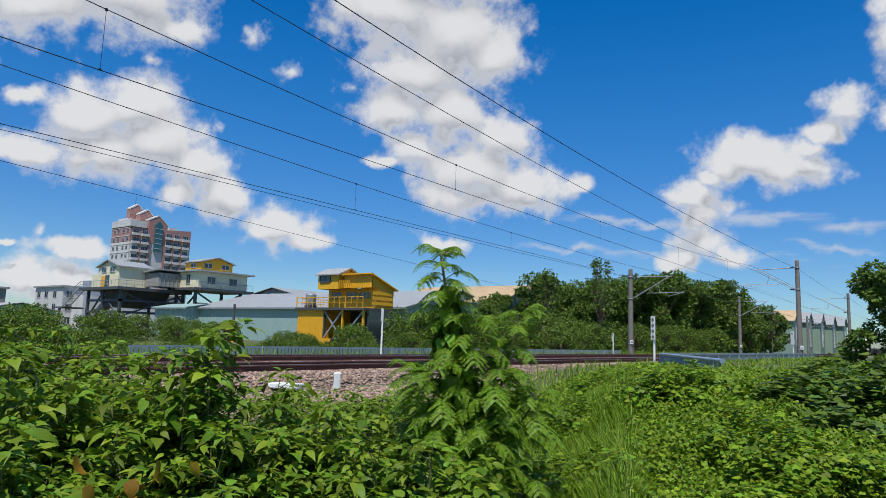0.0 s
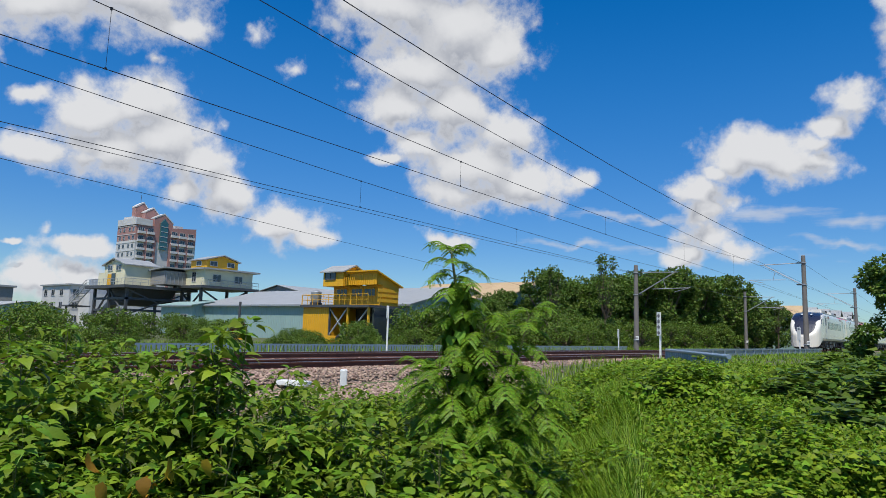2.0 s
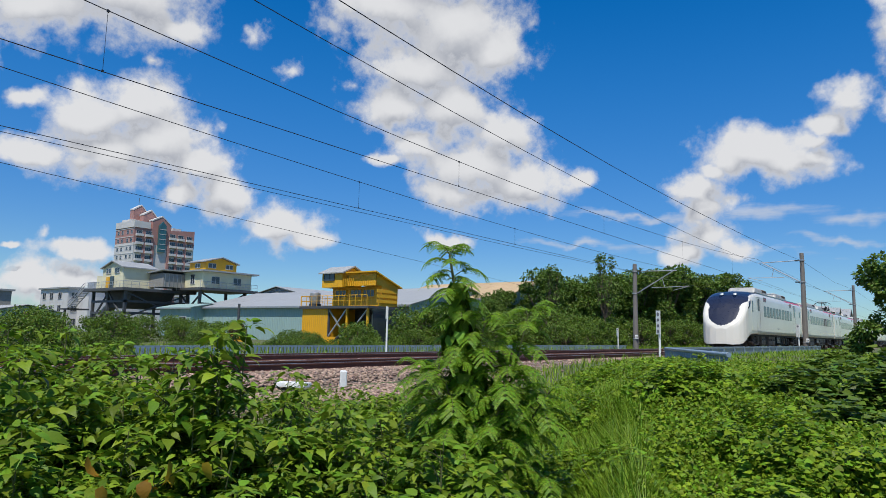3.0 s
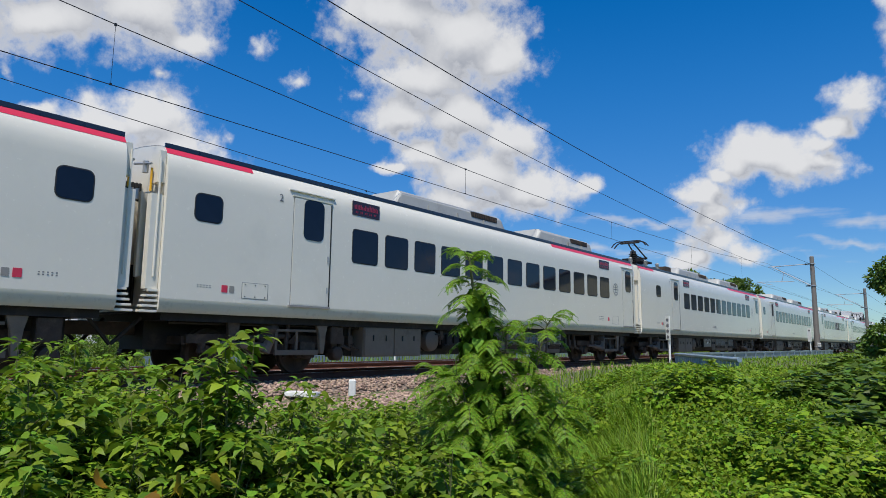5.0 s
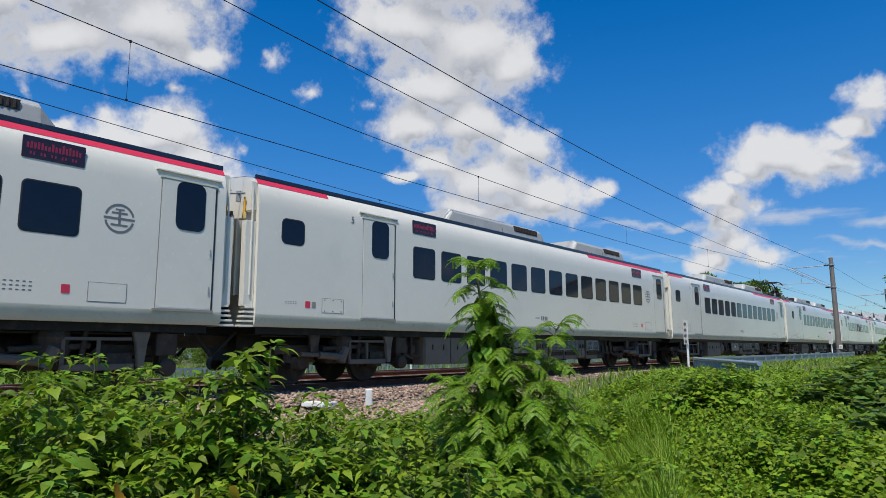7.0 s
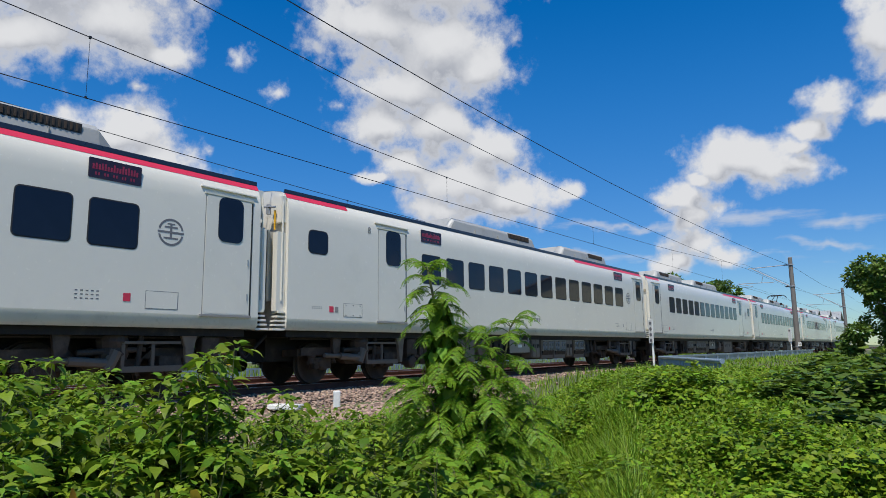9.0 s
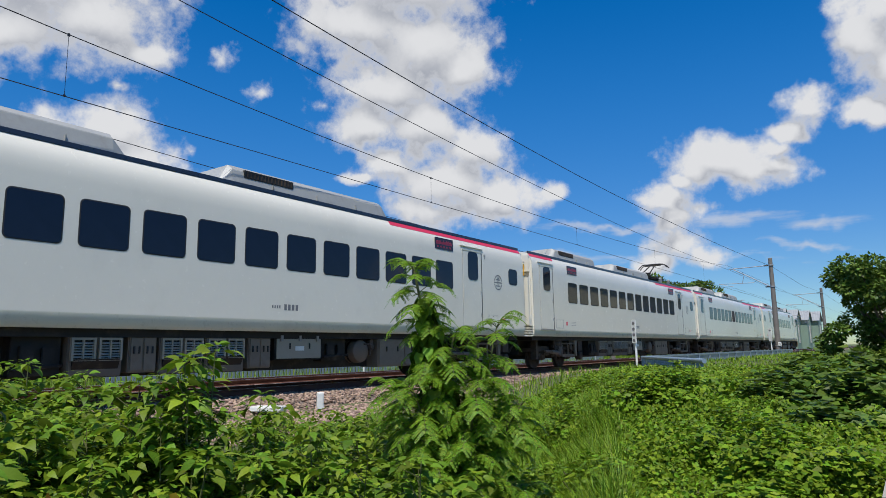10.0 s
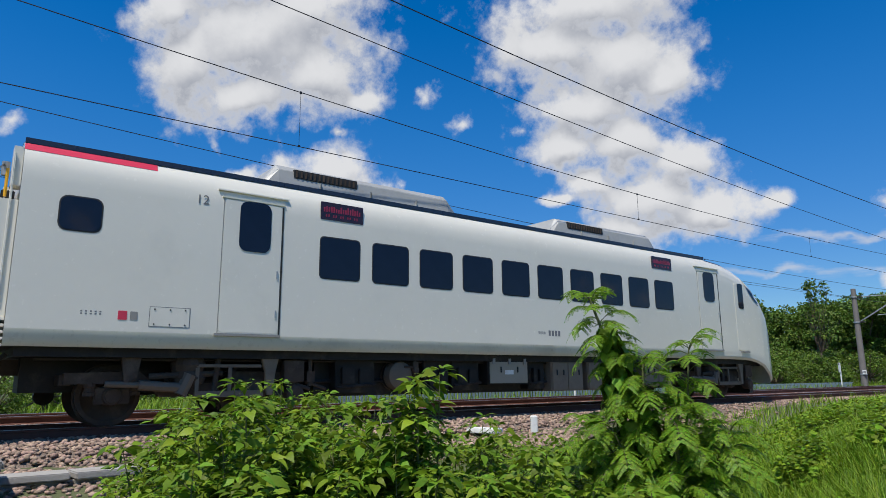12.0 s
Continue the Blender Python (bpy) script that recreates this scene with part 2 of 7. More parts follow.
M = {
    "white": mat("coach_white_paint", (0.725, 0.69, 0.60), 0.24, 0, 0.03, 0.5, 9, 0.02, ((0.52, 0.50, 0.44), 0.25), coat=0.2),
    "endcream": mat("faded_cream_panel", (0.55, 0.50, 0.40), 0.5, 0, 0.08, 1, 14, 0.05, ((0.36, 0.31, 0.23), 0.4)),
    # coach white with the reflection of greenery mixed into its colour, plus grime patches
    "band": mat("coach_reflection_tint", (0.64, 0.62, 0.51), 0.3, 0, 0.06, 0.8, 12, 0.02, ((0.40, 0.37, 0.30), 0.4)),
    "navy": mat("coach_dark_blue", (0.016, 0.019, 0.036), 0.3, 0, 0.1, 1, 10, 0.02, coat=0.4),
    "red": mat("coach_red_band", (0.62, 0.035, 0.075), 0.35, 0, 0.08, 2, 20, 0.02),
    "glass": mat("tinted_glass", (0.008, 0.012, 0.026), 0.05, 0, 0.2, 1.2, 6, 0.0, spec=0.34),
    "display": mat("sign_glass", (0.030, 0.012, 0.016), 0.12, 0, 0.5, 9, 40, 0.0, spec=0.6),
    "led": mat("sign_segments", (0.30, 0.02, 0.05), 0.3, 0, 0.3, 9, 40, 0.0),
    "rubber": mat("black_rubber", (0.02, 0.02, 0.02), 0.7, 0, 0.3, 4, 50, 0.2),
    "letter": mat("grey_lettering", (0.16, 0.16, 0.17), 0.5, 0, 0.1, 4, 40, 0.0),
    "under": mat("underframe_black", (0.017, 0.014, 0.012), 0.65, 0.2, 0.5, 3, 30, 0.3, ((0.10, 0.075, 0.055), 0.6)),
    "gear": mat("dusty_running_gear", (0.066, 0.045, 0.032), 0.75, 0.2, 0.5, 4, 30, 0.3, ((0.15, 0.11, 0.08), 0.6)),
    "greybox": mat("grey_equipment_box", (0.27, 0.26, 0.24), 0.5, 0, 0.15, 2, 25, 0.1, ((0.20, 0.16, 0.12), 0.6)),
    "palebox": mat("pale_grey_box_lid", (0.33, 0.29, 0.225), 0.5, 0, 0.1, 2, 25, 0.1, ((0.30, 0.25, 0.19), 0.5)),
    "tankgrey": mat("dusty_tank_paint", (0.150, 0.116, 0.086), 0.65, 0, 0.2, 3, 25, 0.1, ((0.16, 0.11, 0.08), 0.7)),
    "underbox": mat("dusty_underfloor_box", (0.200, 0.158, 0.116), 0.6, 0, 0.2, 2, 25, 0.1, ((0.12, 0.085, 0.06), 0.7)),
    "roofgrey": mat("roof_unit_grey", (0.36, 0.36, 0.34), 0.5, 0.1, 0.15, 2, 25, 0.1, ((0.2, 0.18, 0.15), 0.4)),
    "steel": mat("galvanised_steel", (0.42, 0.43, 0.44), 0.42, 0.6, 0.2, 3, 40, 0.1),
    "insul": mat("porcelain", (0.55, 0.54, 0.50), 0.25, 0, 0.1, 5, 30, 0.0),
    "tread": mat("polished_tread", (0.45, 0.44, 0.42), 0.25, 0.9, 0.2, 5, 60, 0.05),
    "railtop": mat("polished_rail_head", (0.40, 0.37, 0.34), 0.3, 0.8, 0.2, 3, 60, 0.05),
    "rust": mat("rusted_rail_side", (0.115, 0.045, 0.030), 0.8, 0.1, 0.3, 3, 40, 0.3, ((0.06, 0.03, 0.02), 0.6)),
    "concrete": mat("weathered_concrete", (0.34, 0.32, 0.29), 0.85, 0, 0.25, 1.5, 45, 0.4, ((0.16, 0.14, 0.12), 0.6)),
    "pole": mat("spun_concrete_pole", (0.17, 0.155, 0.14), 0.8, 0, 0.2, 1.5, 40, 0.3, ((0.09, 0.075, 0.065), 0.5)),
    "stone": mat("ballast_stone", (0.31, 0.215, 0.16), 0.9, 0, 0.45, 6, 60, 0.5, island=0.9),
    "ballast": mat("ballast_bed", (0.22, 0.165, 0.13), 0.95, 0, 0.5, 9, 60, 1.0, ((0.12, 0.09, 0.07), 0.6), dist=0.03),
    "soil": mat("weedy_soil", (0.085, 0.095, 0.035), 0.95, 0, 0.4, 0.8, 20, 0.6, ((0.05, 0.09, 0.02), 0.9), dist=0.03),
    "wire": mat("wire_dark", (0.03, 0.032, 0.035), 0.5, 0.5, 0.2, 2, 30, 0.0),
    "signwhite": mat("enamel_white", (0.78, 0.78, 0.74), 0.4, 0, 0.06, 4, 40, 0.0, ((0.4, 0.36, 0.3), 0.4)),
    "bluerail": mat("blue_grey_rail_paint", (0.20, 0.27, 0.34), 0.4, 0.1, 0.15, 2, 30, 0.05, ((0.15, 0.12, 0.1), 0.4)),
    "yellow": corrugated("yellow_sheet", (0.72, 0.36, 0.010), 0, 0.3, 0.5, 0.15, ((0.4, 0.17, 0.03), 0.35)),
    "yellowplain": mat("yellow_paint", (0.72, 0.38, 0.012), 0.5, 0, 0.12, 2, 30, 0.05, ((0.35, 0.16, 0.04), 0.4)),
    "teal": corrugated("pale_teal_sheet", (0.28, 0.40, 0.37), 0, 0.35, 0.5, 0.1, ((0.3, 0.33, 0.3), 0.3)),
    "tealy": corrugated("pale_teal_sheet_side", (0.28, 0.40, 0.37), 1, 0.35, 0.5, 0.1, ((0.3, 0.33, 0.3), 0.3)),
    "greyroof": corrugated("grey_sheet_roof", (0.30, 0.31, 0.31), 0, 0.4, 0.5, 0.12, ((0.2, 0.18, 0.16), 0.4)),
    "tanroof": corrugated("rusty_tan_sheet_roof", (0.46, 0.33, 0.18), 1, 0.4, 0.6, 0.2, ((0.3, 0.14, 0.07), 0.5)),
    "palegreen": mat("pale_green_wall", (0.20, 0.28, 0.22), 0.7, 0, 0.12, 0.3, 4, 0.1, ((0.16, 0.18, 0.15), 0.4)),
    "cream": corrugated("cream_sheet", (0.72, 0.67, 0.45), 0, 0.3, 0.5, 0.1, ((0.3, 0.27, 0.2), 0.4)),
    "pink": mat("pink_wall_tile", (0.36, 0.19, 0.165), 0.6, 0, 0.12, 0.2, 2, 0.1, ((0.25, 0.14, 0.12), 0.3)),
    "white_wall": mat("white_wall_tile", (0.55, 0.54, 0.52), 0.6, 0, 0.1, 0.2, 2, 0.1, ((0.35, 0.33, 0.31), 0.5)),
    "pane": mat("window_pane", (0.03, 0.04, 0.05), 0.08, 0, 0.3, 0.5, 4, 0.0, spec=0.8),
    "tealglass": mat("teal_curtain_glass", (0.03, 0.11, 0.12), 0.1, 0, 0.3, 0.5, 4, 0.0, spec=0.8),
    "darksteel": mat("dark_steel_frame", (0.075, 0.08, 0.085), 0.6, 0.2, 0.3, 2, 20, 0.1, ((0.12, 0.07, 0.05), 0.5)),
    "leaf": mat("broad_leaf", (0.148, 0.236, 0.016), 0.5, 0, 0.3, 6, 60, 0.25, island=0.9, through_leaf=0.34, spec=0.24),
    "leafmid": mat("bush_leaf", (0.110, 0.180, 0.020), 0.5, 0, 0.25, 3, 40, 0.2, island=0.9, through_leaf=0.3, spec=0.3),
    "vine": mat("creeper_leaf", (0.160, 0.258, 0.015), 0.5, 0, 0.3, 1.5, 60, 0.25, island=0.9, through_leaf=0.33, spec=0.22),
    "feather": mat("feathery_leaf", (0.160, 0.285, 0.020), 0.5, 0, 0.35, 5, 60, 0.1, island=0.7, through_leaf=0.45, spec=0.3),
    "yellowleaf": mat("withered_leaf", (0.42, 0.24, 0.02), 0.6, 0, 0.3, 6, 60, 0.2, island=0.6, through_leaf=0.4),
    "grass": mat("grass_blade", (0.190, 0.305, 0.020), 0.5, 0, 0.25, 2, 60, 0.1, island=0.8, through_leaf=0.4, spec=0.3),
    "treeleaf": mat("tree_leaf", (0.105, 0.175, 0.024), 0.55, 0, 0.3, 0.4, 8, 0.2, island=1.0, through_leaf=0.25, spec=0.3),
    "bark": mat("bark", (0.12, 0.09, 0.06), 0.9, 0, 0.35, 5, 50, 0.6),
    "stem": mat("green_stem", (0.10, 0.11, 0.035), 0.7, 0, 0.3, 5, 50, 0.3),
}


# ---- mesh helpers ----
class Build:
    """Vertices and faces of one mesh, put together piece by piece."""

    def __init__(self):
        self.v, self.f = [], []

    def add(self, verts, faces):
        k = len(self.v)
        self.v += [tuple(p) for p in verts]
        self.f += [tuple(i + k for i in q) for q in faces]
        return self

    def box(self, a, b):
        (x0, y0, z0), (x1, y1, z1) = a, b
        return self.add([(x0, y0, z0), (x1, y0, z0), (x1, y1, z0), (x0, y1, z0), (x0, y0, z1), (x1, y0, z1), (x1, y1, z1), (x0, y1, z1)],
                        [(3, 2, 1, 0), (4, 5, 6, 7), (0, 1, 5, 4), (1, 2, 6, 5), (2, 3, 7, 6), (3, 0, 4, 7)])

    def tube(self, p, q, r, r2=None, n=8, caps=True):
        p, q = Vector(p), Vector(q)
        d = (q - p).normalized()
        s = d.orthogonal().normalized()
        t = d.cross(s)
        r2 = r if r2 is None else r2
        ring = [(math.cos(2 * math.pi * k / n), math.sin(2 * math.pi * k / n)) for k in range(n)]
        vs = [p + (s * c + t * w) * r for c, w in ring] + [q + (s * c + t * w) * r2 for c, w in ring]
        fs = [(k, (k + 1) % n, n + (k + 1) % n, n + k) for k in range(n)]
        if caps:
            fs += [tuple(range(n - 1, -1, -1)), tuple(range(n, 2 * n))]
        return self.add(vs, fs)

    def bar(self, p, q, w, h=None):
        """A square bar from p to q."""
        return self.tube(p, q, (w if h is None else (w + h) / 2) * 0.7071, n=4)

    def turned(self, base, axis, profile, n=16):
        """A body turned round an axis: profile of (along, radius)."""
        base, d = Vector(base), Vector(axis).normalized()
        s = d.orthogonal().normalized()
        t = d.cross(s)
        vs, fs = [], []
        for a, r in profile:
            vs += [base + d * a + (s * math.cos(2 * math.pi * k / n) + t * math.sin(2 * math.pi * k / n)) * r for k in range(n)]
        for j in range(len(profile) - 1):
            fs += [(j * n + k, j * n + (k + 1) % n, (j + 1) * n + (k + 1) % n, (j + 1) * n + k) for k in range(n)]
        fs += [tuple(range(n - 1, -1, -1)), tuple(range((len(profile) - 1) * n, len(profile) * n))]
        return self.add(vs, fs)

    def slab(self, outline, axis, a, b):
        """An outline (two coordinates a point) pushed along an axis from a to b."""
        n = len(outline)

        def put(p, w):
            q = list(p)
            q.insert(axis, w)
            return q
        return self.add([put(p, a) for p in outline] + [put(p, b) for p in outline],
                        [tuple(range(n - 1, -1, -1)), tuple(range(n, 2 * n))] + [(k, (k + 1) % n, n + (k + 1) % n, n + k) for k in range(n)])

    def mesh(self, name, material, smooth=False, bevel=0.0):
        me = bpy.data.meshes.new(name)
        me.from_pydata(self.v, [], self.f)
        bm = bmesh.new()
        bm.from_mesh(me)
        bmesh.ops.recalc_face_normals(bm, faces=bm.faces)
        if bevel:
            bmesh.ops.bevel(bm, geom=[e for e in bm.edges if e.is_manifold and e.calc_face_angle(0) > 0.6], offset=bevel, segments=2, affect="EDGES", clamp_overlap=True)
        bm.to_mesh(me)
        bm.free()
        me.materials.append(M[material])
        if smooth:
            me.shade_smooth()
            me.set_sharp_from_angle(angle=radians(38))
        return me


def thing(name, label, category, m=None, group="", kind=""):
    e = tagged(new(name), label, category, group, kind)
    if m is not None:
        e.matrix_basis = m
    return e


def part(name, built, material, parent, label="", smooth=False, bevel=0.0, at=None):
    me = built if isinstance(built, bpy.types.Mesh) else built.mesh(name, material, smooth, bevel)
    ob = new(name, me)
    ob.parent = parent
    if at is not None:
        ob.matrix_basis = at
    return tagged(ob, label)


def rounded(w, h, r, n=4):
    """A rounded rectangle about the origin."""
    pts = []
    for cx, cy, a in ((w / 2 - r, h / 2 - r, 0), (-w / 2 + r, h / 2 - r, 90), (-w / 2 + r, -h / 2 + r, 180), (w / 2 - r, -h / 2 + r, 270)):
        pts += [(cx + r * math.cos(radians(a + 90 * k / n)), cy + r * math.sin(radians(a + 90 * k / n))) for k in range(n + 1)]
    return pts


def smooth01(a, b, x):
    t = min(1, max(0, (x - a) / (b - a)))
    return t * t * (3 - 2 * t)


# ---- ground and track ----
TRACK, FAR_TRACK, RAIL = -11.8, -15.8, 0.90      # track centres, height of the rail heads


def ground_height(x, y):
    """Verge before the camera, a bank rising to the track bed, level land beyond."""
    z = 0.55 * smooth01(-1.5, -8.0, x) if x < 0 else 0.0
    z += 0.45 * smooth01(1.0, -5.0, x) * smooth01(8.0, 16.0, y) * smooth01(-9.0, -7.0, x)
    z -= 0.25 * smooth01(-19.5, -24.0, x)
    return z + 0.05 * noise.noise(Vector((x * 0.7, y * 0.7, 0)))


def build_ground():
    xs = [-3000, -1200, -500, -250, -140, -90, -60, -45, -35, -29] + [-25 + 0.5 * k for k in range(58)] + [6, 10, 18, 40, 100, 300, 900, 3000]
    ys = [-3000, -900, -300, -100, -40, -20, -10] + [-5 + 0.75 * k for k in range(60)] + [44, 52, 62, 75, 100, 140, 220, 400, 900, 3000]
    b = Build()
    b.v = [(x, y, ground_height(x, y)) for y in ys for x in xs]
    n = len(xs)
    b.f = [(j * n + i, j * n + i + 1, (j + 1) * n + i + 1, (j + 1) * n + i) for j in range(len(ys) - 1) for i in range(n - 1)]
    ob = new("ground", b.mesh("ground", "soil", True))
    tagged(ob, "weedy brown soil with low green growth", "ground", kind="structure")


def build_track_bed():
    bed = Build()
    prof = [(-19.0, 0.2), (-18.2, 0.62), (-17.2, 0.74), (-14.4, 0.73), (-13.8, 0.66), (-13.2, 0.73), (-10.4, 0.74), (-9.9, 0.68), (-8.7, 0.15)]
    bed.slab(prof, 1, -220, 420)
    ob = new("track_bed", bed.mesh("track_bed", "ballast"))
    tagged(ob, "bed of brown crushed stone under two railway tracks", "track bed", kind="structure")
    # sleepers
    s = Build().slab([(-1.1, 0), (1.1, 0), (1.1, 0.14), (0.75, 0.18), (0.3, 0.15), (-0.3, 0.15), (-0.75, 0.18), (-1.1, 0.14)], 1, -0.12, 0.12)
    me = s.mesh("sleeper", "concrete")
    for cx in (TRACK, FAR_TRACK):
        for k in range(100):
            o = new("sleeper", me)
            o.parent = ob
            o.location = (cx, -8 + 0.65 * k, RAIL - 0.33)
    # rails: foot, web and head
    foot = [(-0.064, 0), (0.064, 0), (0.064, 0.012), (0.012, 0.028), (0.012, 0.112), (0.034, 0.122), (0.034, 0.148), (-0.034, 0.148), (-0.034, 0.122), (-0.012, 0.112), (-0.012, 0.028), (-0.064, 0.012)]
    for cx in (TRACK, FAR_TRACK):
        for side in (-1, 1):
            x = cx + side * 0.566
            rail = thing("rail", "rust-brown steel rail with a worn bright head", "rail", pose(x, 0, RAIL - 0.153), group="rails of the two tracks")
            part("web", Build().slab(foot, 1, -220, 420), "rust", rail)
            part("head", Build().slab([(-0.03, 0.1485), (0.03, 0.1485), (0.024, 0.153), (-0.024, 0.153)], 1, -220, 420), "railtop", rail, "worn shiny running surface")
    return ob


def stone_mesh(k):
    rng = random.Random(k)
    bm = bmesh.new()
    bmesh.ops.create_icosphere(bm, subdivisions=1, radius=0.5)
    for v in bm.verts:
        v.co *= rng.uniform(0.7, 1.12)
        v.co.z *= 0.7
    vs = np.array([v.co[:] for v in bm.verts])
    fs = np.array([[v.index for v in f.verts] for f in bm.faces])
    bm.free()
    return vs, fs


def raw_mesh(name, verts, faces, material, smooth=False):
    """A mesh straight from arrays; all faces have the same number of corners."""
    me = bpy.data.meshes.new(name)
    faces = np.asarray(faces)
    k = faces.shape[1]
    me.vertices.add(len(verts))
    me.vertices.foreach_set("co", np.asarray(verts, np.float32).ravel())
    me.loops.add(faces.size)
    me.loops.foreach_set("vertex_index", faces.astype(np.int32).ravel())
    me.polygons.add(len(faces))
    me.polygons.foreach_set("loop_start", np.arange(0, faces.size, k, dtype=np.int32))
    me.update(calc_edges=True)
    me.validate()
    me.materials.append(M[material])
    if smooth:
        me.shade_smooth()
    return me


def bed_height(x):
    return float(np.interp(x, [-19.0, -18.2, -17.2, -14.4, -13.8, -13.2, -10.4, -9.9, -8.7, -8.2], [0.2, 0.62, 0.74, 0.73, 0.66, 0.73, 0.74, 0.68, 0.3, 0.36]))


def build_stones(parent):
    """Loose broken stone on the near shoulder and between the rails."""
    rng = np.random.default_rng(5)
    kinds = [stone_mesh(k) for k in range(8)]
    V, F, k0 = [], [], 0
    count = 30000
    xs = np.where(rng.random(count) < 0.84, rng.uniform(-11.3, -6.7, count), rng.uniform(-15.0, -11.3, count))
    ys = np.where(rng.random(count) < 0.68, rng.uniform(-4, 13, count), rng.uniform(13, 42, count))
    for x, y in zip(xs, ys):
        vs, fs = kinds[rng.integers(8)]
        a, c, s = rng.uniform(0, 6.283), rng.uniform(0.045, 0.10), rng.uniform(0.7, 1.3, 3)
        w = vs * s * c
        ca, sa = math.cos(a), math.sin(a)
        w = np.stack([w[:, 0] * ca - w[:, 1] * sa, w[:, 0] * sa + w[:, 1] * ca, w[:, 2]], 1)
        if x > -8.6 and rng.random() < 0.5 * smooth01(-8.6, -6.6, x) + 0.8 * smooth01(11, 15, y):
            continue
        V.append(w + (x, y, max(bed_height(x), ground_height(x, y) if x > -9.0 else 0.0) + c * 0.2))
        F.append(fs + k0)
        k0 += len(vs)
    ob = new("ballast_stones", raw_mesh("ballast_stones", np.concatenate(V), np.concatenate(F), "stone"))
    tagged(ob, "loose broken brown and pinkish ballast stones", "ballast", kind="stuff")


build_ground()
bed = build_track_bed()
build_stones(bed)


# ---- the train ----
CAR, BODY, HALF = 20.75, 20.05, 1.45
PROFILE = [(1.38, 1.13), (1.44, 1.20), (1.45, 1.36), (1.45, 2.4), (1.45, 3.40), (1.44, 3.58), (1.41, 3.72), (1.36, 3.84), (1.29, 3.94)]
ROOF = [(1.29, 3.94), (1.20, 3.985), (0.9, 4.05), (0.45, 4.10), (0, 4.12)]


def ring(y, hw, top, bottom):
    """A half body section at y, scaled to its half width, roof height and sill height: x from the near side to the middle."""
    pts = []
    for x, z in PROFILE + ROOF[1:]:
        zz = bottom + (z - 1.13) * (top - bottom) / (4.12 - 1.13)
        pts.append((x * hw / HALF, y, zz))
    return pts


def shell(rings, first, last):
    """Both sides of the body between two points of the section."""
    b = Build()
    for side in (1, -1):
        for r0, r1 in zip(rings, rings[1:]):
            for k in range(first, last):
                q = [r0[k], r0[k + 1], r1[k + 1], r1[k]]
                b.add([(side * x, y, z) for x, y, z in q], [(0, 1, 2, 3) if side > 0 else (3, 2, 1, 0)])
    return b


def weld(built, name, material, smooth=True):
    me = built.mesh(name, material)
    bm = bmesh.new()
    bm.from_mesh(me)
    bmesh.ops.remove_doubles(bm, verts=bm.verts, dist=0.0005)
    bmesh.ops.recalc_face_normals(bm, faces=bm.faces)
    bm.to_mesh(me)
    bm.free()
    if smooth:
        me.shade_smooth()
        me.set_sharp_from_angle(angle=radians(40))
    return me


SHARED = {}


def shared(key, make):
    if key not in SHARED:
        SHARED[key] = make()
    return SHARED[key]


def on_side(b_outline, depth):
    """An outline in (along, up) as a thin plate standing proud of the near side plane, x from 0 to depth."""
    return Build().slab(b_outline, 0, -0.01, depth)


def flat_text(words, size, name):
    """Lettering as a thin mesh standing on the side of a car."""
    cu = bpy.data.curves.new(name, "FONT")
    cu.body, cu.size, cu.align_x, cu.align_y, cu.extrude = words, size, "CENTER", "CENTER", 0.001
    ob = bpy.data.objects.new(name, cu)
    scene.collection.objects.link(ob)
    me = bpy.data.meshes.new_from_object(ob.evaluated_get(bpy.context.evaluated_depsgraph_get()))
    bpy.data.objects.remove(ob)
    me.materials.clear()
    me.materials.append(M["letter"])
    return me


def side_pose(y, z, side=1, out=0.0):
    """A place on a side wall: local x outward, y along the car, z up."""
    return pose(side * (HALF + out), y, z, 0, 0, 0 if side > 0 else 180)


def add_window(car, y, z, w, h, r, side, name="window", material="glass"):
    key = (name, w, h, material)
    me = shared(key, lambda: on_side(rounded(w - 0.03, h - 0.03, r), 0.007).mesh(name, material))
    gasket = shared(key + ("g",), lambda: on_side(rounded(w + 0.01, h + 0.01, r + 0.015), 0.004).mesh("gasket", "rubber"))
    win = part(name, me, material, car, at=side_pose(y, z, side))
    part("gasket", gasket, "rubber", win)
    return win


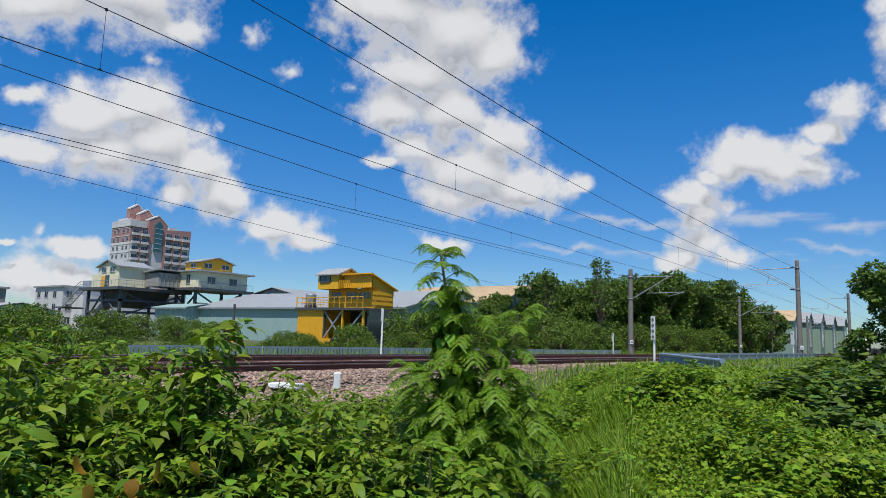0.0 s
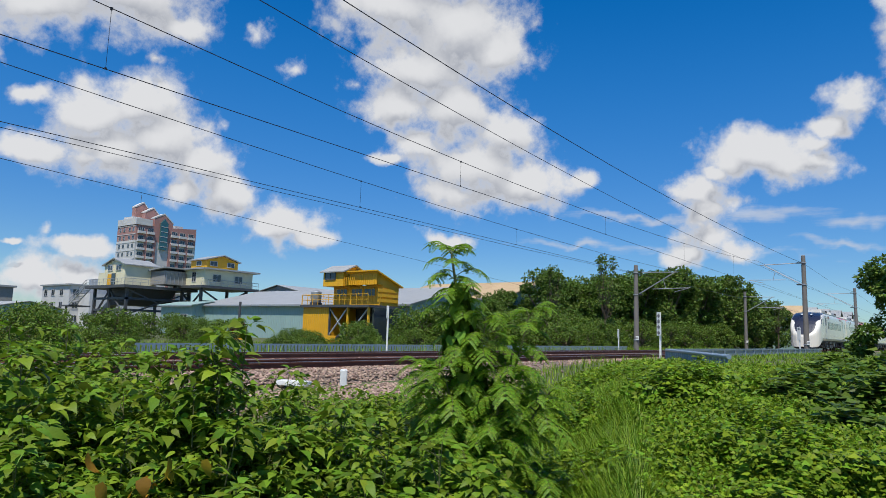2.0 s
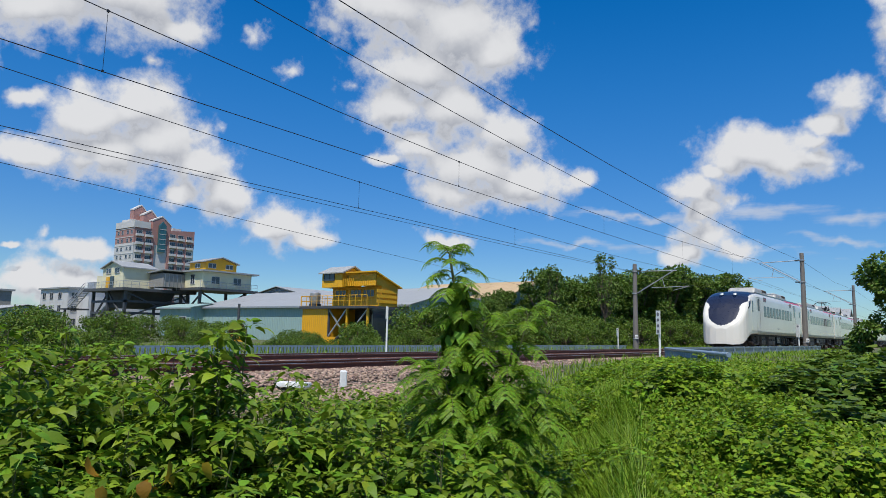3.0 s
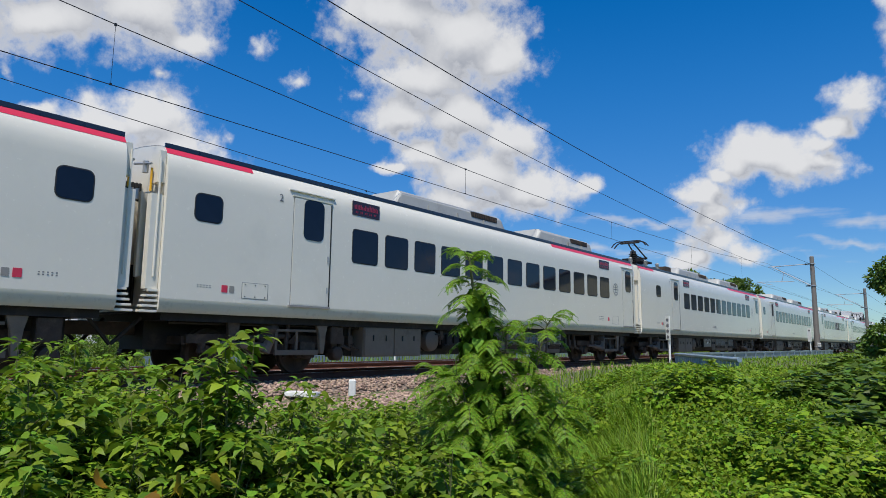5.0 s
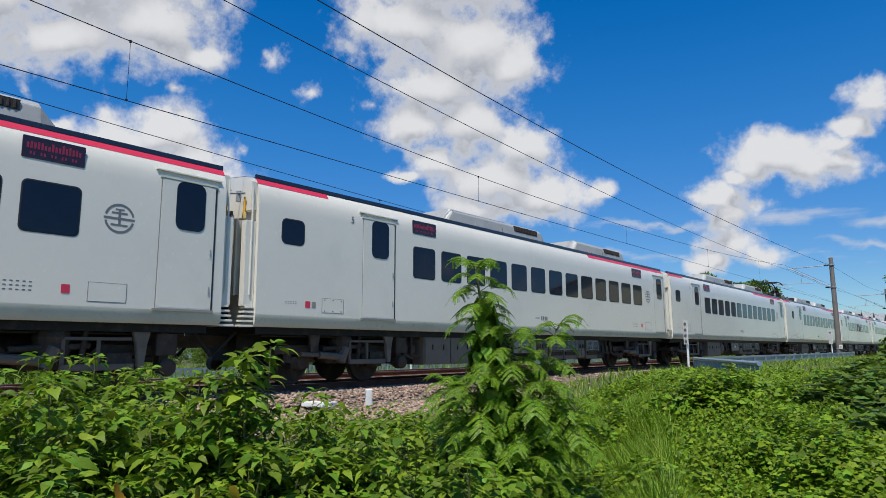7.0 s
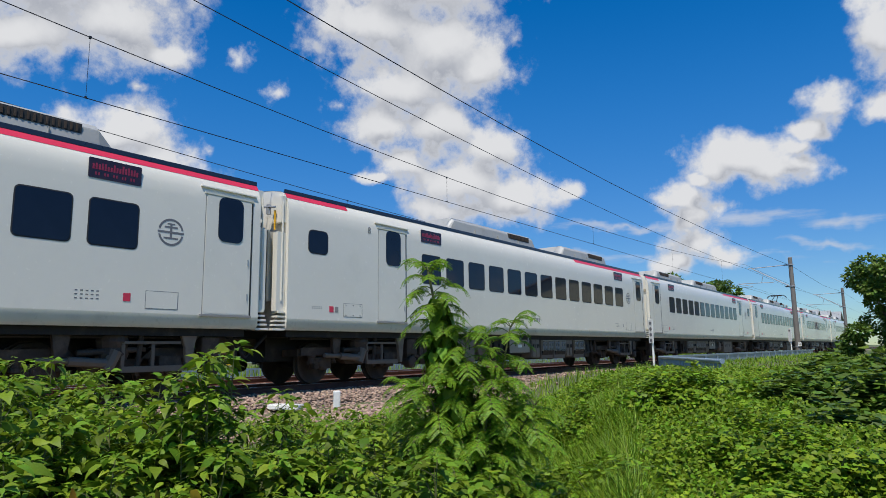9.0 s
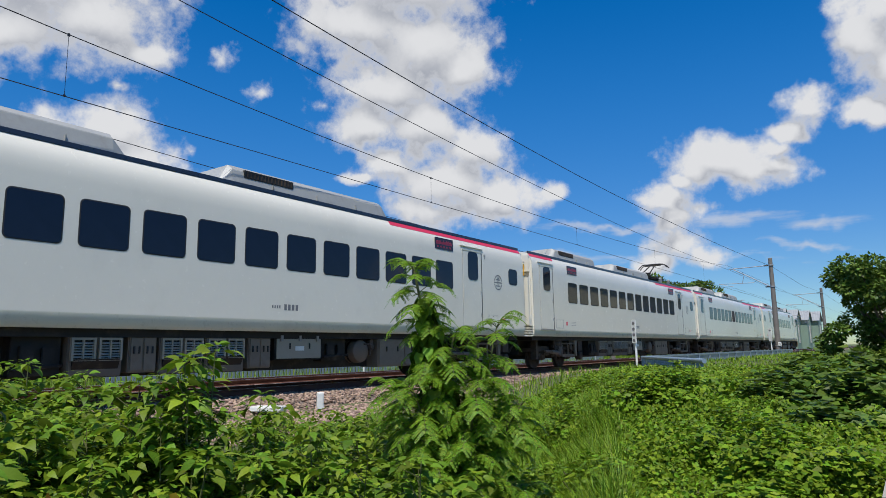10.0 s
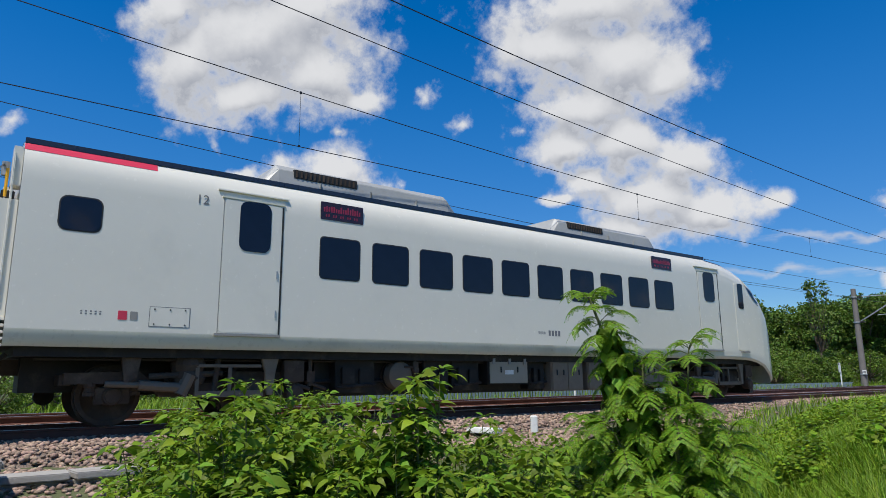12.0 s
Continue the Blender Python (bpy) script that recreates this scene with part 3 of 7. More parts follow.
def add_door(car, y, side):
    """A plug door leaf with its frame line, window, sill and drip strip. The leaf is 1.0 m wide."""
    leaf = part("door", shared("leaf", lambda: on_side(rounded(0.97, 2.14, 0.05), 0.006).mesh("door", "white", bevel=0.002)), "white", car, "white sliding plug door", at=side_pose(y, 2.47, side))
    part("seal", shared("seal", lambda: on_side([(0.49, -1.09), (0.515, -1.09), (0.515, 1.06), (0.49, 1.06)], 0.009).mesh("seal", "rubber")), "rubber", leaf)
    part("door_edge", shared("edge", lambda: on_side([(-0.507, -1.09), (-0.495, -1.09), (-0.495, 1.06), (-0.507, 1.06)], 0.004).mesh("door_edge", "greybox")), "greybox", leaf)
    part("sill", shared("sill", lambda: Build().box((-0.01, -0.55, -1.13), (0.035, 0.52, -1.09)).mesh("sill", "greybox")), "greybox", leaf, "grey metal door sill")
    part("drip_strip", shared("drip", lambda: Build().box((-0.05, -0.6, 1.2), (0.012, 0.6, 1.222)).mesh("drip_strip", "white")), "white", leaf)
    part("pane", shared("dpane", lambda: on_side(rounded(0.53, 0.83, 0.13), 0.014).mesh("pane", "glass")), "glass", leaf, "tall rounded dark door window", at=pose(0, 0.03, 0.66))
    for z in (-0.1, -0.75):
        part("handle", shared("grip", lambda: Build().box((0, -0.012, -0.06), (0.02, 0.012, 0.06)).mesh("handle", "steel")), "steel", leaf, at=pose(0, 0.43, z))
    hood = part("door_hood", shared("hood", lambda: Build().box((-0.02, -0.53, 1.085), (0.012, 0.53, 1.115)).mesh("door_hood", "band")), "band", leaf)
    return hood


def add_display(car, y, side):
    d = part("destination_display", shared("disp", lambda: on_side(rounded(0.85, 0.32, 0.015), 0.006).mesh("destination_display", "display")), "display", car, "dark red destination display behind glass", at=side_pose(y, 3.6, side))
    segs = Build()
    rng = random.Random(3)
    for k in range(16):
        y0 = -0.37 + k * 0.047
        segs.box((0.006, y0, -0.02), (0.0085, y0 + 0.03, rng.uniform(0.05, 0.11)))
        if k % 3:
            segs.box((0.006, y0, -0.11), (0.0085, y0 + 0.022, -0.06))
    tagged(part("lit_text", shared("segs", lambda: segs.mesh("lit_text", "led")), "led", d), kind="stuff")


def add_hatch(car, y, side):
    """An access flap with screws, the red notice plate and rows of small lettering beside it."""
    h = part("access_flap", shared("flap", lambda: on_side(rounded(0.56, 0.28, 0.02), 0.004).mesh("access_flap", "white", bevel=0.0015)), "white", car, at=side_pose(y, 1.59, side))
    part("flap_joint", shared("fj", lambda: Build().box((-0.01, -0.29, 0.143), (0.0035, 0.29, 0.149)).box((-0.01, -0.29, -0.149), (0.0035, 0.29, -0.143)).box((-0.01, -0.291, -0.149), (0.0035, -0.285, 0.149)).box((-0.01, 0.285, -0.149), (0.0035, 0.291, 0.149)).mesh("flap_joint", "letter")), "letter", h)
    for a, b in ((-0.22, 0.11), (0, 0.11), (0.22, 0.11), (-0.22, -0.11), (0, -0.11), (0.22, -0.11)):
        part("screw", shared("screw", lambda: Build().turned((0, 0, 0), (1, 0, 0), [(0, 0.013), (0.008, 0.011)], 8).mesh("screw", "rubber")), "rubber", h, at=pose(0.003, a, b))
    part("red_plate", shared("rp", lambda: on_side(rounded(0.12, 0.13, 0.01), 0.005).mesh("red_plate", "red")), "red", car, "small red notice plate", at=side_pose(y - 0.65, 1.59, side))
    part("grey_plate", shared("gp", lambda: on_side(rounded(0.10, 0.12, 0.01), 0.005).mesh("grey_plate", "greybox")), "greybox", car, at=side_pose(y - 0.50, 1.59, side))
    rows = Build()
    for r in range(2):
        for k in range(5):
            rows.box((-0.01, -0.14 + k * 0.06, r * 0.035 - 0.015), (0.002, -0.115 + k * 0.06, r * 0.035 + 0.002))
    part("notice", shared("notice", lambda: rows.mesh("notice", "letter")), "letter", car, at=side_pose(y - 1.05, 1.60, side))


def wheelset_mesh():
    return Build().turned((0, 0, 0), (1, 0, 0), [(0, 0.475), (0.03, 0.475), (0.035, 0.45), (0.12, 0.445), (0.125, 0.38), (0.09, 0.34), (0.07, 0.16), (0.14, 0.14), (0.14, 0.06)], 28).mesh("wheel", "gear", True)


def add_bogie(car, yc):
    """A two-axle bogie: side frames, springs, axle boxes, bolster, four wheels."""
    bog = part("bogie", shared("bogframe", bogie_frame), "gear", car, "dusty brown bogie frame with springs and dampers", at=pose(0, yc, 0))
    for side in (1, -1):
        turn = pose(0, 0, 0, 0, 0, 0 if side > 0 else 180)
        part("bracket", shared("bogbr", lambda: Build().slab([(1.05, 1.13), (1.42, 1.13), (1.34, 0.80), (1.30, 0.42), (1.20, 0.42), (1.16, 0.80)], 0, 1.14, 1.22).mesh("bracket", "underbox", bevel=0.01)), "underbox", bog, "dusty grey tapering bracket", at=turn)
        part("step_frame", shared("bogst", lambda: Build().box((1.16, 0.05, 0.40), (1.22, 1.14, 0.50)).box((1.16, 0.05, 0.50), (1.20, 0.11, 0.86)).box((1.16, 0.56, 0.50), (1.20, 0.62, 0.86)).box((1.16, 0.05, 0.86), (1.20, 1.10, 0.91)).mesh("step_frame", "tankgrey", bevel=0.006)), "tankgrey", bog, at=turn)
        part("damper", shared("bogdm", lambda: Build().tube((1.15, -0.75, 0.60), (1.15, -0.1, 0.55), 0.075).tube((1.15, -1.2, 0.62), (1.15, -0.7, 0.60), 0.045).tube((1.15, -0.15, 0.45), (1.15, -0.02, 0.75), 0.1).mesh("damper", "tankgrey", True)), "tankgrey", bog, at=turn)
        part("sand_box", shared("bogsb", lambda: Build().box((1.02, 1.5, 0.62), (1.2, 1.86, 0.98)).turned((1.0, 1.72, 0.42), (1, 0, 0), [(0, 0.15), (0.2, 0.15), (0.22, 0.1)], 14).mesh("sand_box", "gear", bevel=0.01)), "gear", bog, at=turn)
    for y in (-1.05, 1.05):
        for side in (1, -1):
            w = part("wheel", shared("wheel", wheelset_mesh), "gear", bog, "dusty steel wheel", at=pose(side * 0.50, y, 0.452, 0, 0, 0 if side > 0 else 180))
            w.name = "wheel"
            part("axle_box", shared("axbox", lambda: Build().turned((0, 0, 0), (1, 0, 0), [(0, 0.15), (0.16, 0.15), (0.2, 0.12), (0.2, 0.05)], 12).box((0.0, -0.24, -0.12), (0.15, 0.24, 0.12)).mesh("axle_box", "gear", bevel=0.015)), "gear", bog, at=pose(side * 0.80, y, 0.45, 0, 0, 0 if side > 0 else 180))


def bogie_frame():
    b = Build()
    for s in (1, -1):
        x0, x1 = sorted((s * 0.78, s * 0.98))
        b.slab([(-1.7, 0.62), (-0.55, 0.62), (-0.4, 0.42), (0.4, 0.42), (0.55, 0.62), (1.7, 0.62), (1.7, 0.78), (0.7, 0.80), (0.5, 0.62), (-0.5, 0.62), (-0.7, 0.80), (-1.7, 0.78)], 0, x0, x1)
        for y in (-1.35, -0.75, 0.75, 1.35):
            b.turned((s * 0.9, y, 0.45), (0, 0, 1), [(0, 0.09), (0.05, 0.09), (0.06, 0.075), (0.12, 0.075), (0.13, 0.09), (0.2, 0.09)], 10)
        b.turned((s * 0.95, 0, 0.6), (0, 0, 1), [(0, 0.24), (0.1, 0.27), (0.2, 0.24), (0.3, 0.27), (0.45, 0.22)], 14)
        b.tube((s * 1.08, -0.6, 0.72), (s * 1.08, 0.5, 0.78), 0.05)
        b.tube((s * 1.12, 0.35, 0.35), (s * 1.12, 0.42, 1.05), 0.045)
        b.slab([(-1.02, 1.12), (-0.72, 1.12), (-0.78, 0.7), (-0.95, 0.62)], 0, s * 1.10, s * 1.18)
        b.box((s * 1.0 - 0.08, 0.75, 0.5), (s * 1.0 + 0.12, 1.15, 0.66))
        b.box((s * 1.0 - 0.08, 1.6, 0.35), (s * 1.0 + 0.12, 1.75, 1.0))
    b.box((-0.8, -0.3, 0.45), (0.8, 0.3, 0.8)).box((-0.9, -1.75, 0.6), (0.9, -1.6, 0.75)).box((-0.9, 1.6, 0.6), (0.9, 1.75, 0.75))
    for y in (-1.05, 1.05):
        b.tube((-0.8, y, 0.43), (0.8, y, 0.43), 0.08)
    return b.mesh("bogie", "gear")


def add_underfloor(car, nose=False):
    """Equipment between the bogies: hung boxes of several makes, tanks, louvred units and pipes."""
    part("underframe", shared("uf", lambda: Build().box((-1.25, 0.15, 1.0), (1.25, 19.9, 1.14)).box((-0.85, 4.7, 0.36), (0.85, 15.3, 1.0)).box((-0.42, 0.3, 0.5), (0.42, 19.4, 1.0)).tube((1.05, 0.4, 0.98), (1.05, 19.6, 0.98), 0.03).tube((0.9, 4.5, 0.62), (0.9, 15.5, 0.62), 0.035).mesh("underframe", "under")), "under", car, "black underframe with pipes")
    if nose:
        layout = [(5.0, 0.8, "dark", 0.6), (5.95, 0.8, "tank", 0.6), (6.9, 0.62, "dark", 0.66), (7.6, 0.7, "dark", 0.6), (8.45, 1.15, "hung", 0.50), (9.7, 0.5, "dark", 0.6), (10.3, 1.05, "box", 0.66), (11.5, 1.0, "box", 0.66), (12.7, 0.8, "dark", 0.6), (13.6, 1.2, "box", 0.6)]
    else:
        layout = [(4.95, 2.0, "box", 0.68), (7.1, 0.75, "tank", 0.6), (7.95, 0.75, "dark", 0.5), (8.8, 1.3, "hung", 0.46), (10.2, 0.55, "box", 0.6), (10.85, 0.85, "louvre", 0.64), (11.75, 0.85, "louvre", 0.64), (12.65, 0.5, "box", 0.6), (13.25, 0.85, "louvre", 0.64), (14.15, 0.7, "dark", 0.6)]
    for y, w, kind, h in layout:
        for side in (1, -1):
            m = pose(side * 1.22, y + w / 2, 1.02 - h / 2, 0, 0, 0 if side > 0 else 180)
            if kind == "tank":
                tank = part("air_tank", shared(("tank", w), lambda: Build().turned((-0.75, 0, 0), (1, 0, 0), [(0, 0.27), (0.62, 0.27), (0.68, 0.255), (0.72, 0.18), (0.735, 0.03)], 24).mesh("air_tank", "tankgrey", True)), "tankgrey", car, "dusty cream air tank end", at=m)
                part("valve", shared("tvalve", lambda: Build().box((-0.12, 0.24, 0.02), (0.0, 0.36, 0.26)).tube((-0.06, 0.3, -0.1), (-0.06, 0.3, 0.3), 0.03).tube((-0.02, 0.05, 0.16), (-0.06, 0.3, 0.16), 0.025).turned((-0.03, 0.3, 0.1), (1, 0, 0), [(0, 0.07), (0.06, 0.06)], 10).mesh("valve", "gear", bevel=0.006)), "gear", tank)
                part("strap", shared("tstrap", lambda: Build().turned((-0.3, 0, 0), (1, 0, 0), [(0, 0.28), (0.05, 0.28)], 20).mesh("strap", "under")), "under", tank)
                continue
            if kind == "dark":
                part("traction_box", shared(("dark", w, h), lambda: Build().box((-0.5, -w / 2, -h / 2), (-0.12, w / 2, h / 2)).box((-0.12, -w / 2 + 0.1, -h / 4), (-0.04, -0.05, h / 4)).box((-0.12, 0.06, -h / 3), (-0.06, w / 2 - 0.1, h / 5)).tube((-0.05, -w / 2, -h / 3), (-0.05, w / 2, -h / 4), 0.03).mesh("traction_box", "under", bevel=0.012)), "under", car, at=m)
                continue
            shell_tone = "underbox" if kind == "box" else "tankgrey" if kind == "louvre" else "under"
            ob = part("equipment_box", shared(("box", w, h, kind), lambda: Build().box((-0.6, -w / 2, -h / 2), (0, w / 2, h / 2)).mesh("equipment_box", shell_tone, bevel=0.015)), shell_tone, car, "grey underfloor equipment box", at=m)
            if kind == "louvre":
                for c in (-1, 1):
                    fw, fh = w / 2 - 0.05, h * 0.56
                    grid = part("louvre_frame", shared(("lvf", w, h), lambda: Build().box((-0.01, -fw / 2, -fh / 2), (0.06, -fw / 2 + 0.035, fh / 2)).box((-0.01, fw / 2 - 0.035, -fh / 2), (0.06, fw / 2, fh / 2)).box((-0.01, -fw / 2 + 0.035, fh / 2 - 0.035), (0.06, fw / 2 - 0.035, fh / 2)).box((-0.01, -fw / 2 + 0.035, -fh / 2), (0.06, fw / 2 - 0.035, -fh / 2 + 0.035)).box((-0.01, -0.012, -fh / 2 + 0.035), (0.055, 0.012, fh / 2 - 0.035)).mesh("louvre_frame", "palebox")), "palebox", ob, "pale louvre frame", at=pose(0, c * w / 4, h * 0.17))
                    part("louvre_back", shared(("lvb", w, h), lambda: Build().box((-0.005, -fw / 2 + 0.02, -fh / 2 + 0.02), (0.008, fw / 2 - 0.02, fh / 2 - 0.02)).mesh("louvre_back", "under")), "under", grid)
                    slat = shared(("lvs", w), lambda: Build().add([(0.012, -fw / 2 + 0.035, 0.0), (0.012, fw / 2 - 0.035, 0.0), (0.05, fw / 2 - 0.035, -0.018), (0.05, -fw / 2 + 0.035, -0.018), (0.012, -fw / 2 + 0.035, 0.008), (0.012, fw / 2 - 0.035, 0.008), (0.05, fw / 2 - 0.035, -0.010), (0.05, -fw / 2 + 0.035, -0.010)], [(3, 2, 1, 0), (4, 5, 6, 7), (2, 3, 7, 6), (0, 1, 5, 4), (0, 4, 7, 3), (1, 2, 6, 5)]).mesh("slat", "roofgrey"))
                    for k in range(6):
                        part("slat", slat, "roofgrey", grid, at=pose(0, 0, -fh / 2 + 0.07 + k * (fh - 0.1) / 6))
                part("drip_tray", shared(("tray", w), lambda: Build().slab([(0.0, -0.06), (0.07, -0.04), (0.0, -0.2)], 1, -w / 2 + 0.06, w / 2 - 0.06).mesh("drip_tray", "under")), "under", ob)
            else:
                hung = kind == "hung"
                tone = "palebox" if hung else "underbox"
                lids = ((-w / 2 + 0.04, w / 2 - 0.04),) if hung else ((-w / 2 + 0.03, -0.012), (0.012, w / 2 - 0.03))
                for a, b in lids:
                    lid = part("box_lid", shared(("lid", w, h, a), lambda: Build().box((0, a, -h / 2 + 0.03), (0.02, b, h / 2 - 0.03)).mesh("box_lid", tone, bevel=0.008)), tone, ob)
                    for q in (0.28, 0.72):
                        part("lid_handle", shared("lidh", lambda: Build().box((0.02, -0.012, -0.06), (0.04, 0.012, 0.06)).mesh("lid_handle", "rubber")), "rubber", lid, at=pose(0, a + (b - a) * q, h * 0.12))
                    if hung:
                        part("label_plate", shared("labp", lambda: Build().box((0.02, -0.12, -0.04), (0.024, 0.12, 0.05)).mesh("label_plate", "signwhite")), "signwhite", lid)
                        for q in (-0.38, 0.0, 0.38):
                            part("hook", shared("uhook", lambda: Build().box((0.0, -0.03, 0), (0.05, 0.03, 0.12)).mesh("hook", "greybox")), "greybox", lid, at=pose(0, q * w, h / 2 - 0.08))
    rows = ((4.35, 0.05), (4.6, 0.03), (14.95, 0.04), (15.3, 0.05)) if not nose else ((4.2, 0.05), (4.5, 0.04), (14.9, 0.04))
    for y, r0 in rows:
        part("drop_pipe", shared(("pipe", r0), lambda: Build().tube((1.12, 0, 1.12), (1.12, 0, 0.55), r0).tube((1.12, 0, 0.6), (1.12, 0.3, 0.5), r0 * 0.7).box((1.05, -0.07, 0.62), (1.17, 0.07, 0.8)).mesh("drop_pipe", "gear", True)), "gear", car, at=pose(0, y, 0))


def add_roof_unit(car, y0, y1, grille_first):
    """A long low air-conditioner with sloping ends and a grille near one end."""
    def make():
        n = y1 - y0
        b = Build()
        lo, hi = 0.0, 0.45
        sec = lambda y, h, w: [(-w, y, lo), (w, y, lo), (w * 0.93, y, h * 0.75), (w * 0.8, y, h), (-w * 0.8, y, h), (-w * 0.93, y, h * 0.75)]
        rows = [sec(0, 0.12, 0.94), sec(0.26, hi, 0.98), sec(n - 0.26, hi, 0.98), sec(n, 0.12, 0.94)]
        b.v = [p for r in rows for p in r]
        for j in range(3):
            b.f += [(j * 6 + k, j * 6 + (k + 1) % 6, (j + 1) * 6 + (k + 1) % 6, (j + 1) * 6 + k) for k in range(6)]
        b.f += [(5, 4, 3, 2, 1, 0), (18, 19, 20, 21, 22, 23)]
        for k in range(1, 4):
            b.box((-0.99, n * k / 4 - 0.01, 0.02), (0.99, n * k / 4 + 0.01, 0.2))
        return b.mesh("air_conditioner", "roofgrey", bevel=0.012)
    u = part("air_conditioner", shared(("ac", y1 - y0), make), "roofgrey", car, "grey rooftop air conditioner with a dark grille", at=pose(0, y0, 4.05))
    g0 = 0.55 if grille_first else (y1 - y0) - 0.55 - 1.3
    gr = Build()
    for s in (1, -1):
        for k in range(14):
            a = g0 + 0.04 + k * 0.09
            gr.box((s * 0.905 - 0.05, a, 0.23), (s * 0.905 + 0.055, a + 0.03, 0.35))
    part("grille_back", shared(("gb", y1 - y0, grille_first), lambda: Build().box((-0.945, g0, 0.21), (0.945, g0 + 1.3, 0.37)).mesh("grille_back", "rubber")), "rubber", u)
    part("grille", shared(("gr", y1 - y0, grille_first), lambda: gr.mesh("grille", "gear")), "gear", u)


def add_pantograph(car, y0):
    """A folded-arm pantograph raised to the wire, with its frame and ribbed insulators. y0: its knuckle end."""
    base = Build().box((-0.55, y0 - 1.45, 4.42), (0.55, y0 - 0.15, 4.5)).box((-0.45, y0 - 1.3, 4.5), (0.45, y0 - 0.9, 4.62)).tube((-0.35, y0 - 1.4, 4.55), (-0.35, y0 - 0.2, 4.5), 0.06).tube((0.35, y0 - 1.4, 4.55), (0.35, y0 - 0.2, 4.5), 0.06)
    p = part("pantograph", base.mesh("pantograph", "under", bevel=0.01), "under", car, "black single-arm pantograph raised to the contact wire")
    arm = Build().tube((0, y0 - 1.0, 4.6), (0, y0, 4.72), 0.05, 0.045)
    for s in (-1, 1):
        arm.tube((s * 0.22, y0 - 0.02, 4.74), (s * 0.12, y0 - 1.35, 5.33), 0.035, 0.03)
    arm.tube((0, y0 - 0.9, 4.72), (0, y0 - 0.05, 4.80), 0.02).tube((-0.26, y0, 4.73), (0.26, y0, 4.73), 0.05)
    part("arm", arm.mesh("arm", "under", True), "under", p)
    head = Build()
    for dy in (-0.16, 0.16):
        yy = y0 - 1.42 + dy
        pts = [(-0.82, 5.14), (-0.72, 5.27), (-0.58, 5.365), (-0.4, 5.385), (0.4, 5.385), (0.58, 5.365), (0.72, 5.27), (0.82, 5.14)]
        for (xa, za), (xb, zb) in zip(pts, pts[1:]):
            head.bar((xa, yy, za - 0.02), (xb, yy, zb - 0.02), 0.04)
    head.bar((-0.35, y0 - 1.6, 5.34), (-0.35, y0 - 1.24, 5.34), 0.04).bar((0.35, y0 - 1.6, 5.34), (0.35, y0 - 1.24, 5.34), 0.04).tube((-0.45, y0 - 1.38, 5.3), (0.45, y0 - 1.38, 5.3), 0.03)
    part("collector_head", head.mesh("collector_head", "under"), "under", p, "twin contact strips with bent horns")
    rib = shared("insul", lambda: Build().turned((0, 0, 0), (0, 0, 1), [(0, 0.07)] + [q for k in range(7) for q in ((0.03 + k * 0.05, 0.06), (0.045 + k * 0.05, 0.11), (0.06 + k * 0.05, 0.06))] + [(0.4, 0.06)], 14).mesh("insulator", "insul", True))
    for x, y in ((0.75, y0 - 1.5), (-0.75, y0 - 1.5), (0.75, y0 - 0.05), (-0.75, y0 - 0.05), (0.6, y0 - 2.85)):
        part("insulator", rib, "insul", p, "ribbed pale insulator", at=pose(x, y, 4.05))
    part("surge_arrester", Build().turned((0.45, y0 - 2.15, 4.0), (0, 0, 1), [(0, 0.14)] + [q for k in range(8) for q in ((0.05 + k * 0.085, 0.13), (0.07 + k * 0.085, 0.2), (0.1 + k * 0.085, 0.13))] + [(0.8, 0.12)], 16).mesh("surge_arrester", "under", True), "under", p, "tall dark ribbed surge arrester")
    bus = Build()
    pts = [(0.6, y0 - 2.85, 4.46), (0.55, y0 - 2.6, 4.72), (0.45, y0 - 2.15, 4.85), (0.5, y0 - 1.85, 4.62), (0.75, y0 - 1.5, 4.48)]
    for a, b in zip(pts, pts[1:]):
        bus.tube(a, b, 0.025)
    part("bus_bar", bus.mesh("bus_bar", "under"), "under", p)


